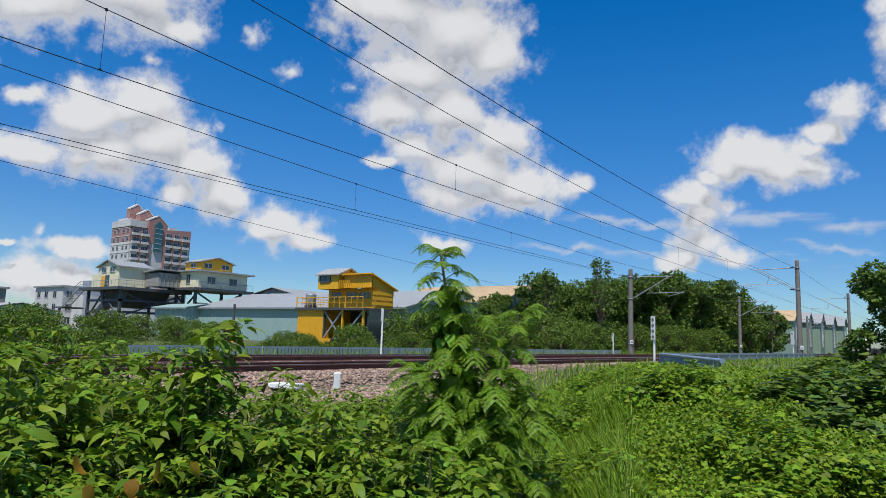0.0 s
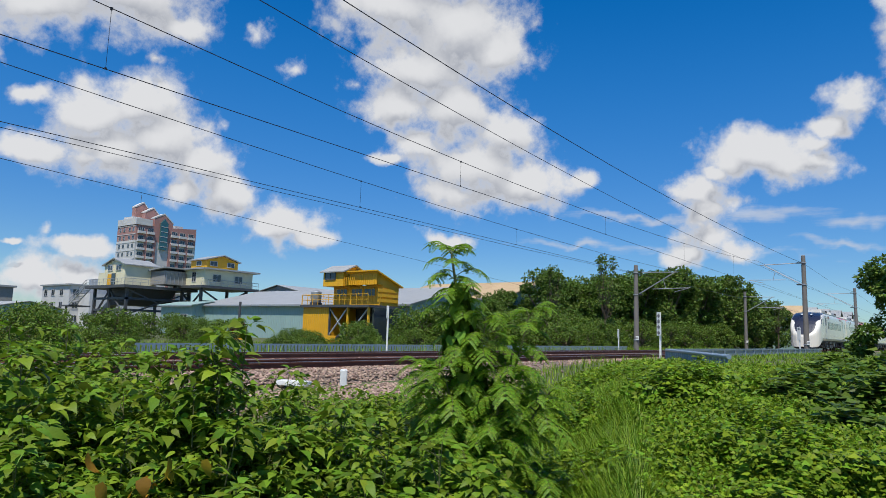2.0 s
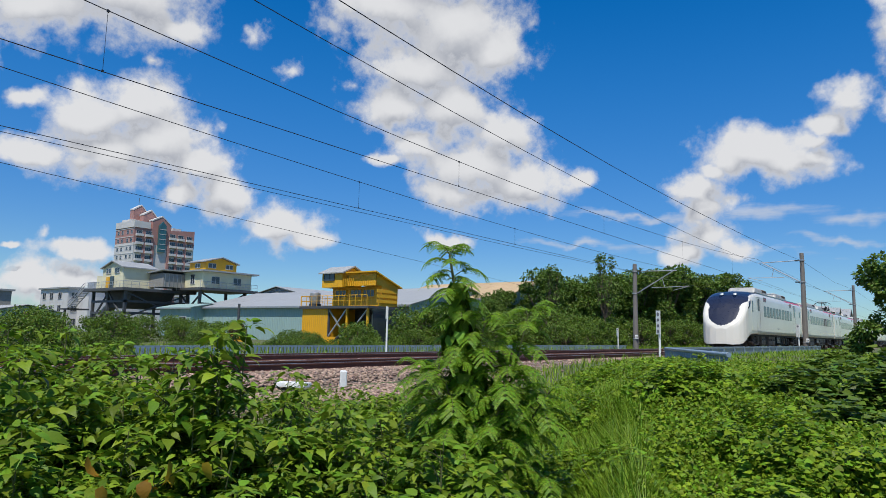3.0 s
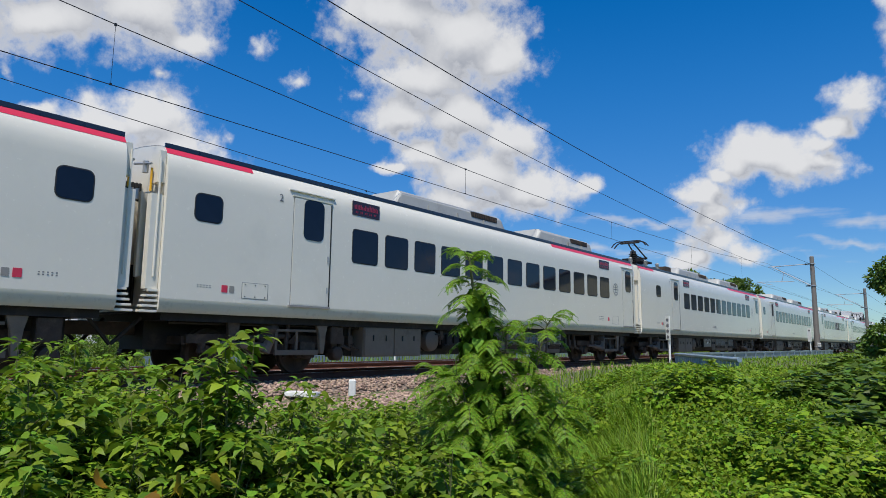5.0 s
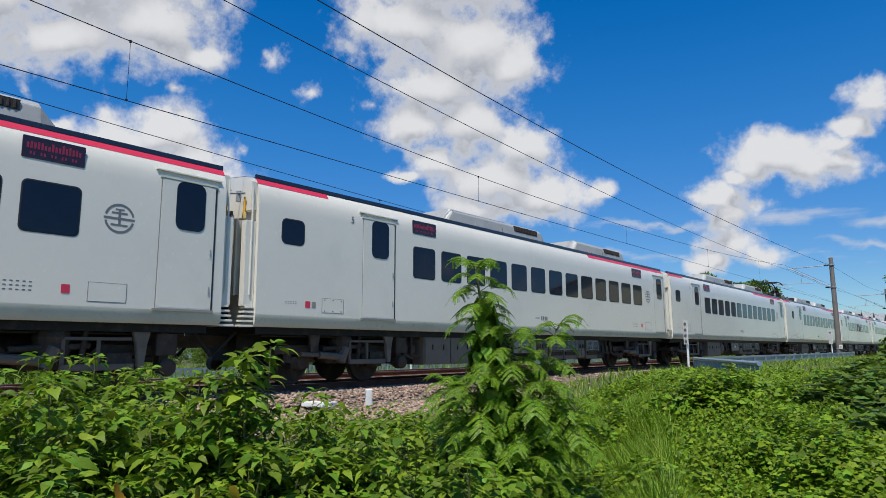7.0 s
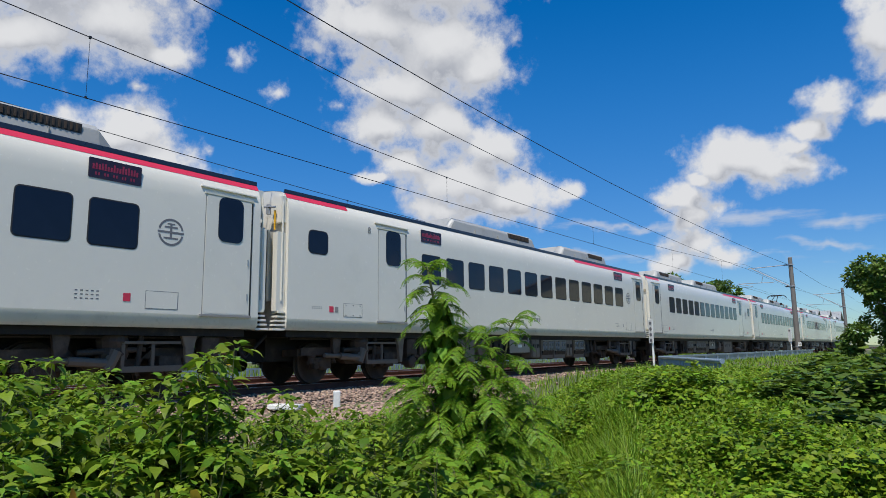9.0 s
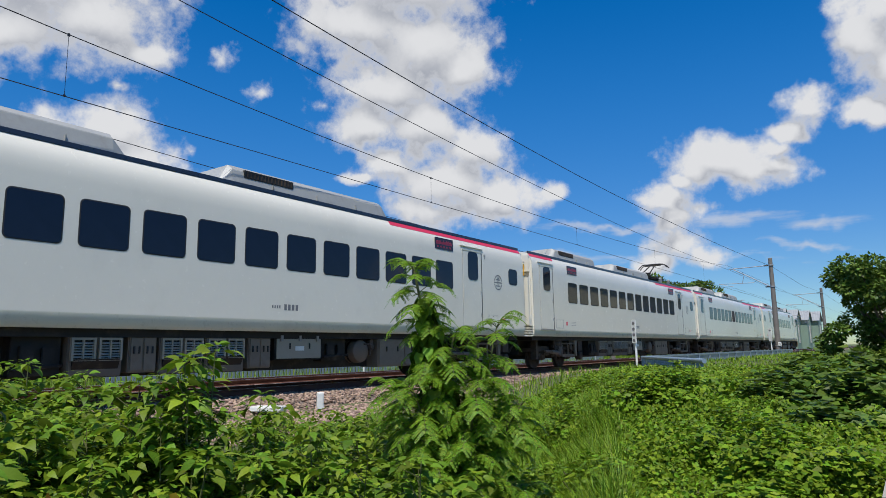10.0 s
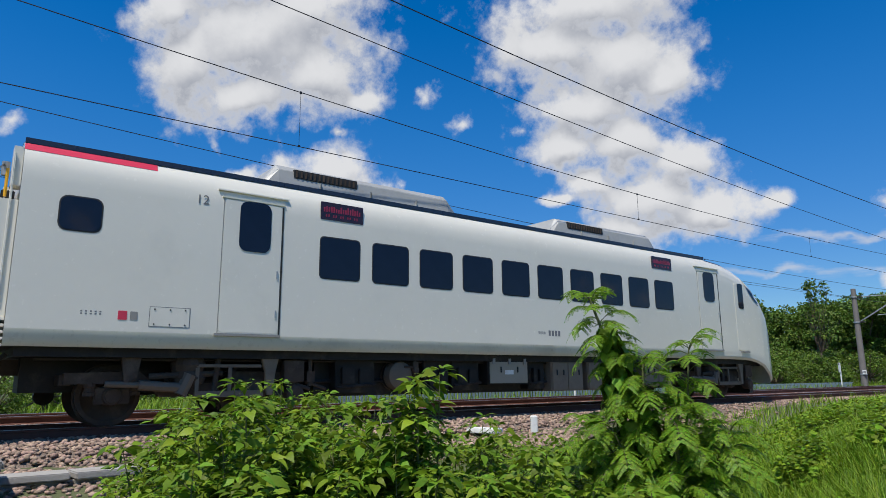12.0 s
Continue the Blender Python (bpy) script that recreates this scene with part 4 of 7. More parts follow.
def add_end(car, y, out):
    """The end wall fittings at y (out: +1 or -1 away from the body): bellows, corner posts, steps and hoses."""
    bel = Build()
    for k in range(5):
        a, b2 = y + out * (0.02 + 0.065 * k), y + out * (0.06 + 0.065 * k)
        bel.box((-0.62, min(a, b2), 1.25), (0.62, max(a, b2), 3.4))
    part("bellows", bel.mesh("bellows", "rubber", bevel=0.012), "rubber", car, "black rubber gangway bellows")
    for s in (1, -1):
        post = Build()
        post.box((s * 1.30 - 0.07, min(y, y + out * 0.22), 1.5), (s * 1.30 + 0.07, max(y, y + out * 0.22), 3.1))
        for k in range(5):
            z = 1.12 + k * 0.085
            post.box((s * 1.30 - 0.1, min(y, y + out * (0.3 - 0.03 * k)), z), (s * 1.30 + 0.1, max(y, y + out * (0.3 - 0.03 * k)), z + 0.04))
        post.tube((s * 1.38, y + out * 0.10, 1.7), (s * 1.38, y + out * 0.10, 3.75), 0.018)
        post.box((s * 1.22 - 0.14, min(y, y + out * 0.12), 3.3), (s * 1.22 + 0.14, max(y, y + out * 0.12), 3.86))
        part("end_step", post.mesh("end_step", "white", bevel=0.008), "white", car, "white end step and corner cover")
        part("end_panel", Build().box((s * 1.12 - 0.03, min(y, y + out * 0.27), 1.72), (s * 1.12 + 0.03, max(y, y + out * 0.27), 3.12)).box((s * 1.12 - 0.04, min(y + out * 0.24, y + out * 0.29), 1.70), (s * 1.12 + 0.04, max(y + out * 0.24, y + out * 0.29), 3.14)).mesh("end_panel", "endcream", bevel=0.006), "endcream", car, "cream gangway side panel")
        part("bellows_cover", Build().box((s * 0.66 - 0.02, min(y, y + out * 0.33), 1.95), (s * 0.66 + 0.02, max(y, y + out * 0.33), 3.05)).mesh("bellows_cover", "endcream", bevel=0.006), "endcream", car)
        part("yellow_handle", Build().tube((s * 1.2, y + out * 0.16, 3.16), (s * 1.2, y + out * 0.16, 3.56), 0.02).mesh("yellow_handle", "yellowplain"), "yellowplain", car, "yellow grab handle")
        part("end_bracket", Build().tube((s * 1.25, y + out * 0.2, 3.62), (s * 0.7, y + out * 0.22, 3.70), 0.02).tube((s * 1.02, y + out * 0.18, 3.5), (s * 1.02, y + out * 0.18, 3.7), 0.05).tube((s * 1.02, y + out * 0.3, 3.02), (s * 1.02, y + out * 0.3, 3.2), 0.04).mesh("end_bracket", "steel", True), "steel", car)
        part("brake_hose", Build().tube((s * 0.7, y - out * 0.1, 1.05), (s * 0.6, y + out * 0.34, 0.6), 0.035).mesh("brake_hose", "rubber"), "rubber", car)
    part("coupler", Build().box((-0.12, min(y - out * 0.3, y + out * 0.36), 0.75), (0.12, max(y - out * 0.3, y + out * 0.36), 0.98)).mesh("coupler", "gear"), "gear", car)


def emblem_mesh():
    """A round grey railway mark drawn as plain bars inside a ring."""
    b = Build()
    n = 28
    for k in range(n):
        a0, a1 = 2 * math.pi * k / n, 2 * math.pi * (k + 1) / n
        if abs(math.sin((a0 + a1) / 2)) > 0.2:
            b.add([(0.003, r * math.cos(a), r * math.sin(a)) for a in (a0, a1) for r in (0.20, 0.235)], [(0, 1, 3, 2)])
    for (ya, yb, za, zb) in ((-0.24, 0.24, -0.02, 0.015), (-0.12, 0.12, 0.07, 0.10), (-0.13, 0.13, -0.12, -0.09), (-0.02, 0.02, -0.1, 0.14), (-0.07, 0.07, 0.13, 0.155)):
        b.box((-0.005, ya, za), (0.003, yb, zb))
    return b.mesh("emblem", "letter")


def body_x(rings, y, z):
    """Half width of the nose at a place along it and a height."""
    ys = [r[0][1] for r in rings]
    at = [np.interp(z, [p[2] for p in r], [p[0] for p in r]) for r in rings]
    return float(np.interp(y, ys, at))


def side_glass(tip, s):
    """The cab's curved side window, laid on the nose."""
    rim = [(18.42, 3.50), (18.58, 3.54), (18.8, 3.40), (19.02, 3.20), (19.22, 2.99), (19.36, 2.78), (19.34, 2.68), (19.1, 2.78), (18.85, 2.93), (18.62, 3.14), (18.48, 3.34)]
    cy, cz = sum(p[0] for p in rim) / len(rim), sum(p[1] for p in rim) / len(rim)
    b, n = Build(), len(rim)
    rows = [[(cy + (y - cy) * k, cz + (z - cz) * k) for y, z in rim] for k in (1.0, 0.66, 0.33)] + [[(cy, cz)]]
    b.v = [(s * (body_x(tip, y, z) + 0.014), y + 0.008, z) for r in rows for y, z in r]
    for j in range(2):
        b.f += [(j * n + k, j * n + (k + 1) % n, (j + 1) * n + (k + 1) % n, (j + 1) * n + k) for k in range(n)]
    b.f += [(2 * n + k, 2 * n + (k + 1) % n, 3 * n) for k in range(n)]
    return b.mesh("side_cab_glass", "glass", True)


def build_car(number, nose=0, pantograph=False, turned_round=False):
    """One car, 0 to 20.05 m along y, wheels on z = 0. nose: +1 a cab at the far end, -1 at the near end of the train's way."""
    kind = "white electric driving car with a rounded dark blue nose" if nose else "white express coach with dark windows and " + ("a roof pantograph" if pantograph else "a red roof-edge band")
    car = thing("train_car", kind, "train car", group="cars of the express train")
    straight = 16.6 if nose else BODY
    rings = [ring(y, HALF, 4.12, 1.13) for y in (0.0, straight * 0.25, straight * 0.5, straight * 0.75, straight)]
    tip = []
    if nose:
        for y, hw, top, bot in ((17.4, 1.45, 4.05, 1.13), (18.0, 1.44, 3.90, 1.12), (18.5, 1.44, 3.72, 1.10), (18.9, 1.43, 3.48, 1.04), (19.3, 1.41, 3.16, 0.92), (19.65, 1.36, 2.78, 0.70), (19.95, 1.25, 2.38, 0.50), (20.2, 1.06, 2.0, 0.42), (20.4, 0.74, 1.72, 0.40), (20.5, 0.32, 1.45, 0.45)):
            tip.append(ring(y, hw, top, bot))
    key = "nose" if nose else "plain"
    n = len(PROFILE)
    end = lambda r: Build().add([(x, y, z) for x, y, z in r] + [(-x, y, z) for x, y, z in reversed(r[:-1])], [tuple(range(2 * len(r) - 1))])
    # the sill strip's darker, greener tone is a painted-in reflection of the verge
    part("lower_band", shared((key, "lb"), lambda: weld(shell(rings, 0, 2), "lower_band", "band")), "band", car, "strip along the sill, grimy, with reflected greenery tinted into its colour")
    part("body", shared((key, "body"), lambda: weld(shell(rings, 2, n - 1), "body", "white")), "white", car, "glossy white painted body side")
    part("roof", shared((key, "roof"), lambda: weld(shell(rings, n - 1, n + len(ROOF) - 2), "roof", "navy")), "navy", car, "dark roof")
    part("floor", shared((key, "floor"), lambda: Build().box((-1.38, 0, 1.13), (1.38, straight, 1.16)).mesh("floor", "under")), "under", car)
    part("end_wall", shared("ew0", lambda: end([(x * 0.995, 0.004, z) for x, _, z in rings[0]]).mesh("end_wall", "white")), "white", car)
    add_end(car, 0.0, -1)
    if nose:
        mask = lambda y: float(np.interp(y, [16.6, 17.4, 18.0, 18.4, 18.9, 19.3, 19.7, 20.1, 20.5], [3.90, 3.84, 3.74, 3.62, 3.24, 2.82, 2.3, 1.85, 1.6]))
        def faces(dark):
            b = Build()
            allr = [rings[-1]] + tip
            for r0, r1 in zip(allr, allr[1:]):
                for k in range(len(r0) - 1):
                    q = [r0[k], r0[k + 1], r1[k + 1], r1[k]]
                    # cut finely, so that the colour line runs smoothly
                    for i in range(6):
                        for j in range(6):
                            def at(a, c):
                                return tuple((1 - a) * ((1 - c) * q[0][m] + c * q[1][m]) + a * ((1 - c) * q[3][m] + c * q[2][m]) for m in range(3))
                            quad = [at(i / 6, j / 6), at(i / 6, (j + 1) / 6), at((i + 1) / 6, (j + 1) / 6), at((i + 1) / 6, j / 6)]
                            cx, cy, cz = (sum(p[m] for p in quad) / 4 for m in range(3))
                            if (cz > mask(cy) + 0.6 * (cx / 1.3) ** 2 * smooth01(18.8, 19.6, cy)) == dark:
                                for s in (1, -1):
                                    b.add([(s * x, y, z) for x, y, z in quad], [(0, 1, 2, 3) if s > 0 else (3, 2, 1, 0)])
            if not dark:
                r = allr[-1]
                b.add([(x, y, z) for x, y, z in r] + [(-x, y, z) for x, y, z in reversed(r[:-1])], [tuple(range(2 * len(r) - 1))])
            return b
        part("nose", shared("nosew", lambda: weld(faces(False), "nose", "white")), "white", car, "white rounded nose with a grey skirt")
        part("nose_mask", shared("nosed", lambda: weld(faces(True), "nose_mask", "navy")), "navy", car, "glossy dark blue front mask")
        ws = Build()
        sec = [(18.45, 0.98, 3.735), (18.75, 0.98, 3.55), (19.05, 0.94, 3.33), (19.3, 0.88, 3.09)]
        for (ya, wa, za), (yb, wb, zb) in zip(sec, sec[1:]):
            ws.add([(-wa, ya, za - 0.10), (-wa * 0.5, ya, za + 0.005), (wa * 0.5, ya, za + 0.005), (wa, ya, za - 0.10), (-wb, yb, zb - 0.10), (-wb * 0.5, yb, zb + 0.005), (wb * 0.5, yb, zb + 0.005), (wb, yb, zb - 0.10)], [(0, 1, 5, 4), (1, 2, 6, 5), (2, 3, 7, 6)])
        part("windscreen", shared("wscr", lambda: ws.mesh("windscreen", "glass", True)), "glass", car, "large dark windscreen")
        for s in (1, -1):
            part("side_cab_glass", shared(("scg", s), lambda: side_glass(tip, s)), "glass", car)
            part("headlight", shared(("hl", s), lambda: Build().turned((s * 0.42, 18.3, 3.72), (0, 0.6, 0.8), [(0, 0.11), (0.12, 0.11), (0.14, 0.08)], 14).mesh("headlight", "insul", True)), "insul", car)
            part("tail_light", shared(("tl", s), lambda: Build().turned((s * 0.85, 20.0, 1.95), (0, 1, 0.25), [(0, 0.1), (0.14, 0.09), (0.16, 0.05)], 12).mesh("tail_light", "insul", True)), "insul", car)
            part("cab_door", shared("cabd", lambda: on_side(rounded(0.60, 1.95, 0.04), 0.003).mesh("cab_door", "white", bevel=0.0015)), "white", car, at=side_pose(18.12, 2.36, s, -0.004))
            part("cab_door_window", shared("cabw", lambda: on_side(rounded(0.28, 0.74, 0.05), 0.008).mesh("cab_door_window", "glass")), "glass", car, at=side_pose(18.14, 2.98, s, -0.002))
            part("cab_step", shared("cst", lambda: Build().box((-0.01, -0.22, -0.02), (0.03, 0.22, 0.02)).mesh("cab_step", "greybox")), "greybox", car, at=side_pose(18.15, 1.34, s))
        part("snowplough", shared("plough", lambda: Build().slab([(-1.0, 19.0), (-0.7, 19.75), (0.7, 19.75), (1.0, 19.0)], 2, 0.14, 0.5).mesh("snowplough", "under", bevel=0.02)), "under", car)
    else:
        part("end_wall", shared("ew1", lambda: end([(x * 0.995, BODY - 0.004, z) for x, _, z in rings[0]]).mesh("end_wall", "white")), "white", car)
        add_end(car, BODY, 1)
    for s in (1, -1):
        # red bands at the roof edge: a short one leading, a long one trailing
        def band(y0, y1):
            b = Build()
            (xb, zb), (xc, zc) = (1.364, 3.832), (1.296, 3.938)
            b.add([(xb + 0.004, y0, zb), (xc + 0.004, y0, zc + 0.003), (xc + 0.004, y1, zc + 0.003), (xb + 0.004, y1, zb)], [(0, 1, 2, 3)])
            b.add([(xb - 0.03, y0, zb), (xc - 0.03, y0, zc), (xc - 0.03, y1, zc), (xb - 0.03, y1, zb)], [(3, 2, 1, 0)])
            return b
        turn = pose(0, 0, 0) if s > 0 else Matrix.Diagonal((-1, 1, 1, 1))
        if nose:
            spans = [(0.0, 6.65)] if turned_round else [(0.0, 1.74)]
        else:
            spans = [(0.0, 6.65), (BODY - 1.74, BODY)] if turned_round else [(0.0, 1.74), (13.4, BODY)]
        for y0, y1 in spans:
            part("red_band", shared(("rb", y0, y1), lambda: band(y0, y1).mesh("red_band", "red")), "red", car, "red band", at=turn)
        strip = shared(("strip", bool(nose)), lambda: Build().box((1.255, 0.0, 3.942), (1.305, straight, 4.025)).mesh("roof_edge_strip", "navy", bevel=0.006))
        part("roof_edge_strip", strip, "navy", car, "dark roof edge strip", at=turn)
        if nose:
            small, doors, wins, disps, hatch = [0.75], [3.26, 16.46], [4.86 + 1.058 * k for k in range(10)], [4.88, 14.35], 2.05
        else:
            if turned_round:
                small, doors, wins, disps, hatch = [0.66], [3.05, 19.05], [4.45 + 1.036 * k for k in range(13)], [4.45, 16.88], 1.95
            elif pantograph:
                small, doors, wins, disps, hatch = [2.0], [4.18, 19.35], [5.75 + 1.043 * k for k in range(12)], [5.75, 17.2], 2.95
            else:
                small, doors, wins, disps, hatch = [0.80], [3.17, 19.35], [4.70 + 1.043 * k for k in range(13)], [4.70, 17.2], 1.85
        for y in small:
            add_window(car, y, 2.99, 0.55, 0.5, 0.10, s, "small_window")
        for y in wins:
            add_window(car, y, 2.755, 0.80, 0.75, 0.07, s)
        for y in doors:
            add_door(car, y, s)
        for y in disps:
            add_display(car, y, s)
        add_hatch(car, hatch, s)
        num = shared(("num", number), lambda: flat_text(str(number), 0.21, "car_number"))
        m = lambda y, z: side_pose(y, z, s, 0.004) @ Matrix(((0, 0, 1, 0), (1, 0, 0, 0), (0, 1, 0, 0), (0, 0, 0, 1)))
        part("car_number", num, "letter", car, "grey car number", at=m(2.42 if nose else 3.45 if pantograph and not turned_round else 2.36, 3.46))
        bars = Build()
        for k in range(4):
            bars.box((-0.005, -0.33 + k * 0.06, -0.03), (0.002, -0.30 + k * 0.06, 0.03))
        for k in range(4):
            bars.box((-0.005, -0.02 + k * 0.1, -0.06), (0.002, 0.045 + k * 0.1, 0.06))
        tagged(part("fleet_mark", shared("fleet", lambda: bars.mesh("fleet_mark", "letter")), "letter", car, at=side_pose(10.05, 1.62, s)), kind="stuff")
        if not nose:
            part("emblem", shared("emblem", emblem_mesh), "letter", car, "round grey railway emblem", at=side_pose(1.60 if turned_round else 18.2, 2.75, s))
            rows = Build()
            for r in range(3):
                for k in range(5):
                    rows.box((-0.005, -0.2 + k * 0.08, r * 0.06 - 0.08), (0.002, -0.16 + k * 0.08, r * 0.06 - 0.062))
            part("notice", shared("rows3", lambda: rows.mesh("notice", "letter")), "letter", car, at=side_pose(16.9, 1.62, s))
            part("red_plate" if number != 8 else "grey_plate", SHARED["rp" if number != 8 else "gp"], "red", car, at=side_pose(17.5, 1.60, s))
            rear = part("access_flap", SHARED["flap"], "white", car, at=side_pose(18.1, 1.58, s))
            part("flap_joint", SHARED["fj"], "letter", rear)
    add_bogie(car, 2.5)
    add_bogie(car, 17.0 if nose else 17.55)
    add_underfloor(car, nose)
    if nose:
        add_roof_unit(car, 3.6, 7.9, True)
        add_roof_unit(car, 10.8, 14.9, True)
    else:
        add_roof_unit(car, 6.2, 11.3, False)
        add_roof_unit(car, 13.2, 17.4, False)
    if pantograph:
        add_pantograph(car, 3.9)
        part("roof_box", Build().box((0.15, 4.3, 4.02), (1.0, 5.0, 4.34)).mesh("roof_box", "gear", bevel=0.02), "gear", car)
    return car


TRAIN = []


def build_train():
    plain = build_car(2)
    TRAIN.append((12, build_car(12, nose=1), False))
    TRAIN.append((1, build_car(1, nose=1, turned_round=True), True))
    for k in range(3, 12):
        turned_round = k >= 9
        TRAIN.append((k, build_car(k, pantograph=k in (3, 7, 10), turned_round=turned_round), turned_round))
    TRAIN.append((2, plain, False))


build_train()


# ---- lineside: poles, wires, signs, rails and fences ----
def build_mast(x, y, top, arm, number_plate=True):
    """A tapered concrete mast with a hinged tube bracket towards its track. arm: +1 or -1, the way of the bracket along x."""
    base = min(ground_height(x, y), 0.6)
    mast = thing("catenary_mast", "dark weathered concrete catenary mast with a steel bracket arm", "mast", pose(x, y, base), group="catenary masts beside the tracks")
    h = top - base
    part("pole", Build().turned((0, 0, -0.6), (0, 0, 1), [(0, 0.21), (0.6, 0.21), (h + 0.6, 0.15), (h + 0.63, 0.12)], 16), "pole", mast, smooth=True)
    reach = 3.1 if arm < 0 else 3.2
    b = Build()
    b.tube((arm * 0.15, 0, h - 0.55), (arm * reach, 0, h - 0.62), 0.035)
    b.tube((arm * 0.15, 0, h - 2.25), (arm * (reach - 0.3), 0, h - 0.66), 0.04)
    b.tube((arm * 1.3, 0, h - 1.85), (arm * (reach + 0.9), 0, h - 1.80), 0.025)
    b.tube((arm * (reach - 1.1), 0, h - 1.1), (arm * (reach - 0.9), 0, h - 1.85), 0.02)
    b.tube((arm * (reach + 0.8), 0, h - 1.82), (arm * (reach - 0.25), 0, h - 2.08), 0.02)
    part("bracket_arm", b, "steel", mast, "galvanised tube bracket", smooth=True)
    for z in (h - 0.55, h - 2.25):
        prof = [(0, 0.03)] + [q for k in range(5) for q in ((0.04 + k * 0.06, 0.035), (0.055 + k * 0.06, 0.085), (0.075 + k * 0.06, 0.035))] + [(0.38, 0.03)]
        part("insulator", Build().turned((arm * 0.16, 0, z), (arm, 0, 0), prof, 10), "rubber", mast, smooth=True)
    c = Build()
    for z in (h - 0.55, h - 2.25, 1.0):
        c.turned((0, 0, z - 0.04), (0, 0, 1), [(0, 0.215), (0.08, 0.215)], 14)
    part("clamp", c, "steel", mast)
    if number_plate:
        part("plate", Build().box((0.05, -0.25, 1.0), (0.28, -0.225, 1.28)), "signwhite", mast, "white enamel plate")
        pl = Build()
        for k in range(3):
            pl.box((0.09 + k * 0.06, -0.256, 1.06), (0.125 + k * 0.06, -0.25, 1.2))
        part("plate_marks", pl, "letter", mast)
    return mast


def build_wire(name, label, pts, r=0.009):
    b = Build()
    for p, q in zip(pts, pts[1:]):
        b.tube(p, q, r, n=5, caps=False)
    ob = new(name, b.mesh(name, "wire"))
    return tagged(ob, label, "wire", group="overhead wires over the railway")


def build_overhead():
    build_mast(-8.8, 57.3, 8.45, -1)
    build_mast(-19.0, 48.9, 7.25, 1)
    build_mast(-19.0, 83.0, 7.5, 1)
    build_mast(-8.8, 92.0, 8.4, -1)
    build_mast(-19.0, 132.0, 7.4, 1, False)
    steps = [-14 + 2.84 * k for k in range(26)]
    feeder = lambda y: 7.33 + (0.0005 if y > 26 else 0.0014) * (y - 26) ** 2
    aside = lambda y: 7.39 + (0.0005 if y > 31 else 0.0009) * (y - 31) ** 2
    build_wire("feeder_wire", "bare feeder wire sagging between the mast tops", [(-8.75, y, feeder(y)) for y in steps] + [(-8.75, 75, 7.5), (-8.75, 92, 7.9), (-8.75, 130, 7.4), (-8.75, 220, 7.9)], 0.011)
    build_wire("messenger_wire", "messenger wire drawn aside to its mast", [(-10.26 - 0.0309 * (y - 7.1), y, aside(y)) for y in steps] + [(-11.8, 75, 7.5), (-11.8, 92, 7.8), (-11.8, 160, 7.8)], 0.0095)
    near = lambda y: 6.87 + (0.0015 if y < 22 else 0.0010) * (y - 22) ** 2
    far = lambda y: 6.5 + 0.00072 * (y - 33) ** 2
    for x, sag, z, first, step, lo, hi in ((TRACK, near, 6.14, 5.13, 10.85, -12, 56), (FAR_TRACK, far, 5.80, 25.9, 10.25, -12, 78)):
        ys = [lo + (hi - lo) * k / 24 for k in range(25)]
        cat = thing("catenary", "sagging messenger wire with droppers holding the contact wire", "overhead line", pose(0, 0, 0), group="overhead wires over the railway")
        m = Build()
        for a, b in zip(ys, ys[1:]):
            m.tube((x, a, sag(a)), (x, b, sag(b)), 0.0095, n=5, caps=False)
        m.tube((x, hi, sag(hi)), (x, hi + 60, sag(hi) - 0.5), 0.0095, n=5, caps=False)
        part("messenger", m, "wire", cat)
        part("contact", Build().tube((x, lo - 40, z), (x, 240, z), 0.009, n=5), "wire", cat, "grooved contact wire")
        y = first - step
        while y < hi - 2:
            d = Build().tube((x, y, z), (x, y, sag(y)), 0.0045, n=4)
            d.box((x - 0.015, y - 0.02, sag(y) - 0.03), (x + 0.015, y + 0.02, sag(y) + 0.02)).box((x - 0.012, y - 0.02, z - 0.01), (x + 0.012, y + 0.02, z + 0.03))
            part("dropper", d, "wire", cat)
            y += step
    build_wire("feeder_wire", "bare feeder wire along the far masts", [(-19.0, -60, 6.5), (-19.0, 30, 6.5), (-19.0, 48.9, 6.6), (-19.0, 83, 6.7), (-19, 132, 6.7), (-19, 220, 6.7)], 0.009)
    build_wire("service_wire", "thin service wire crossing to the yard", [(-15.5, -15.3, 6.0), (-20.4, 6.5, 6.0), (-31, 53.7, 6.1)], 0.009)


def build_sign(name, label, x, y, z0, z1, w, plate_h, bars=0, face=-35):
    s = thing(name, label, "sign post", pose(x, y, z0, 0, 0, face), group="lineside sign posts")
    h = z1 - z0
    part("post", Build().tube((0, 0, -0.3), (0, 0, h - 0.02), 0.04, n=10), "signwhite", s, smooth=True)
    part("board", Build().box((-w / 2, -0.06, h - plate_h), (w / 2, -0.035, h)), "signwhite", s, "white enamel board", bevel=0.006)
    for k in range(bars):
        q = Build()
        z = h - plate_h * (0.16 + 0.72 * k / max(1, bars - 1))
        q.box((-w * 0.28, -0.063, z - 0.045), (w * 0.28, -0.06, z + 0.045)).box((-w * 0.06, -0.0635, z - 0.075), (w * 0.06, -0.0605, z + 0.075))
        part("mark", q, "letter", s)
    return s


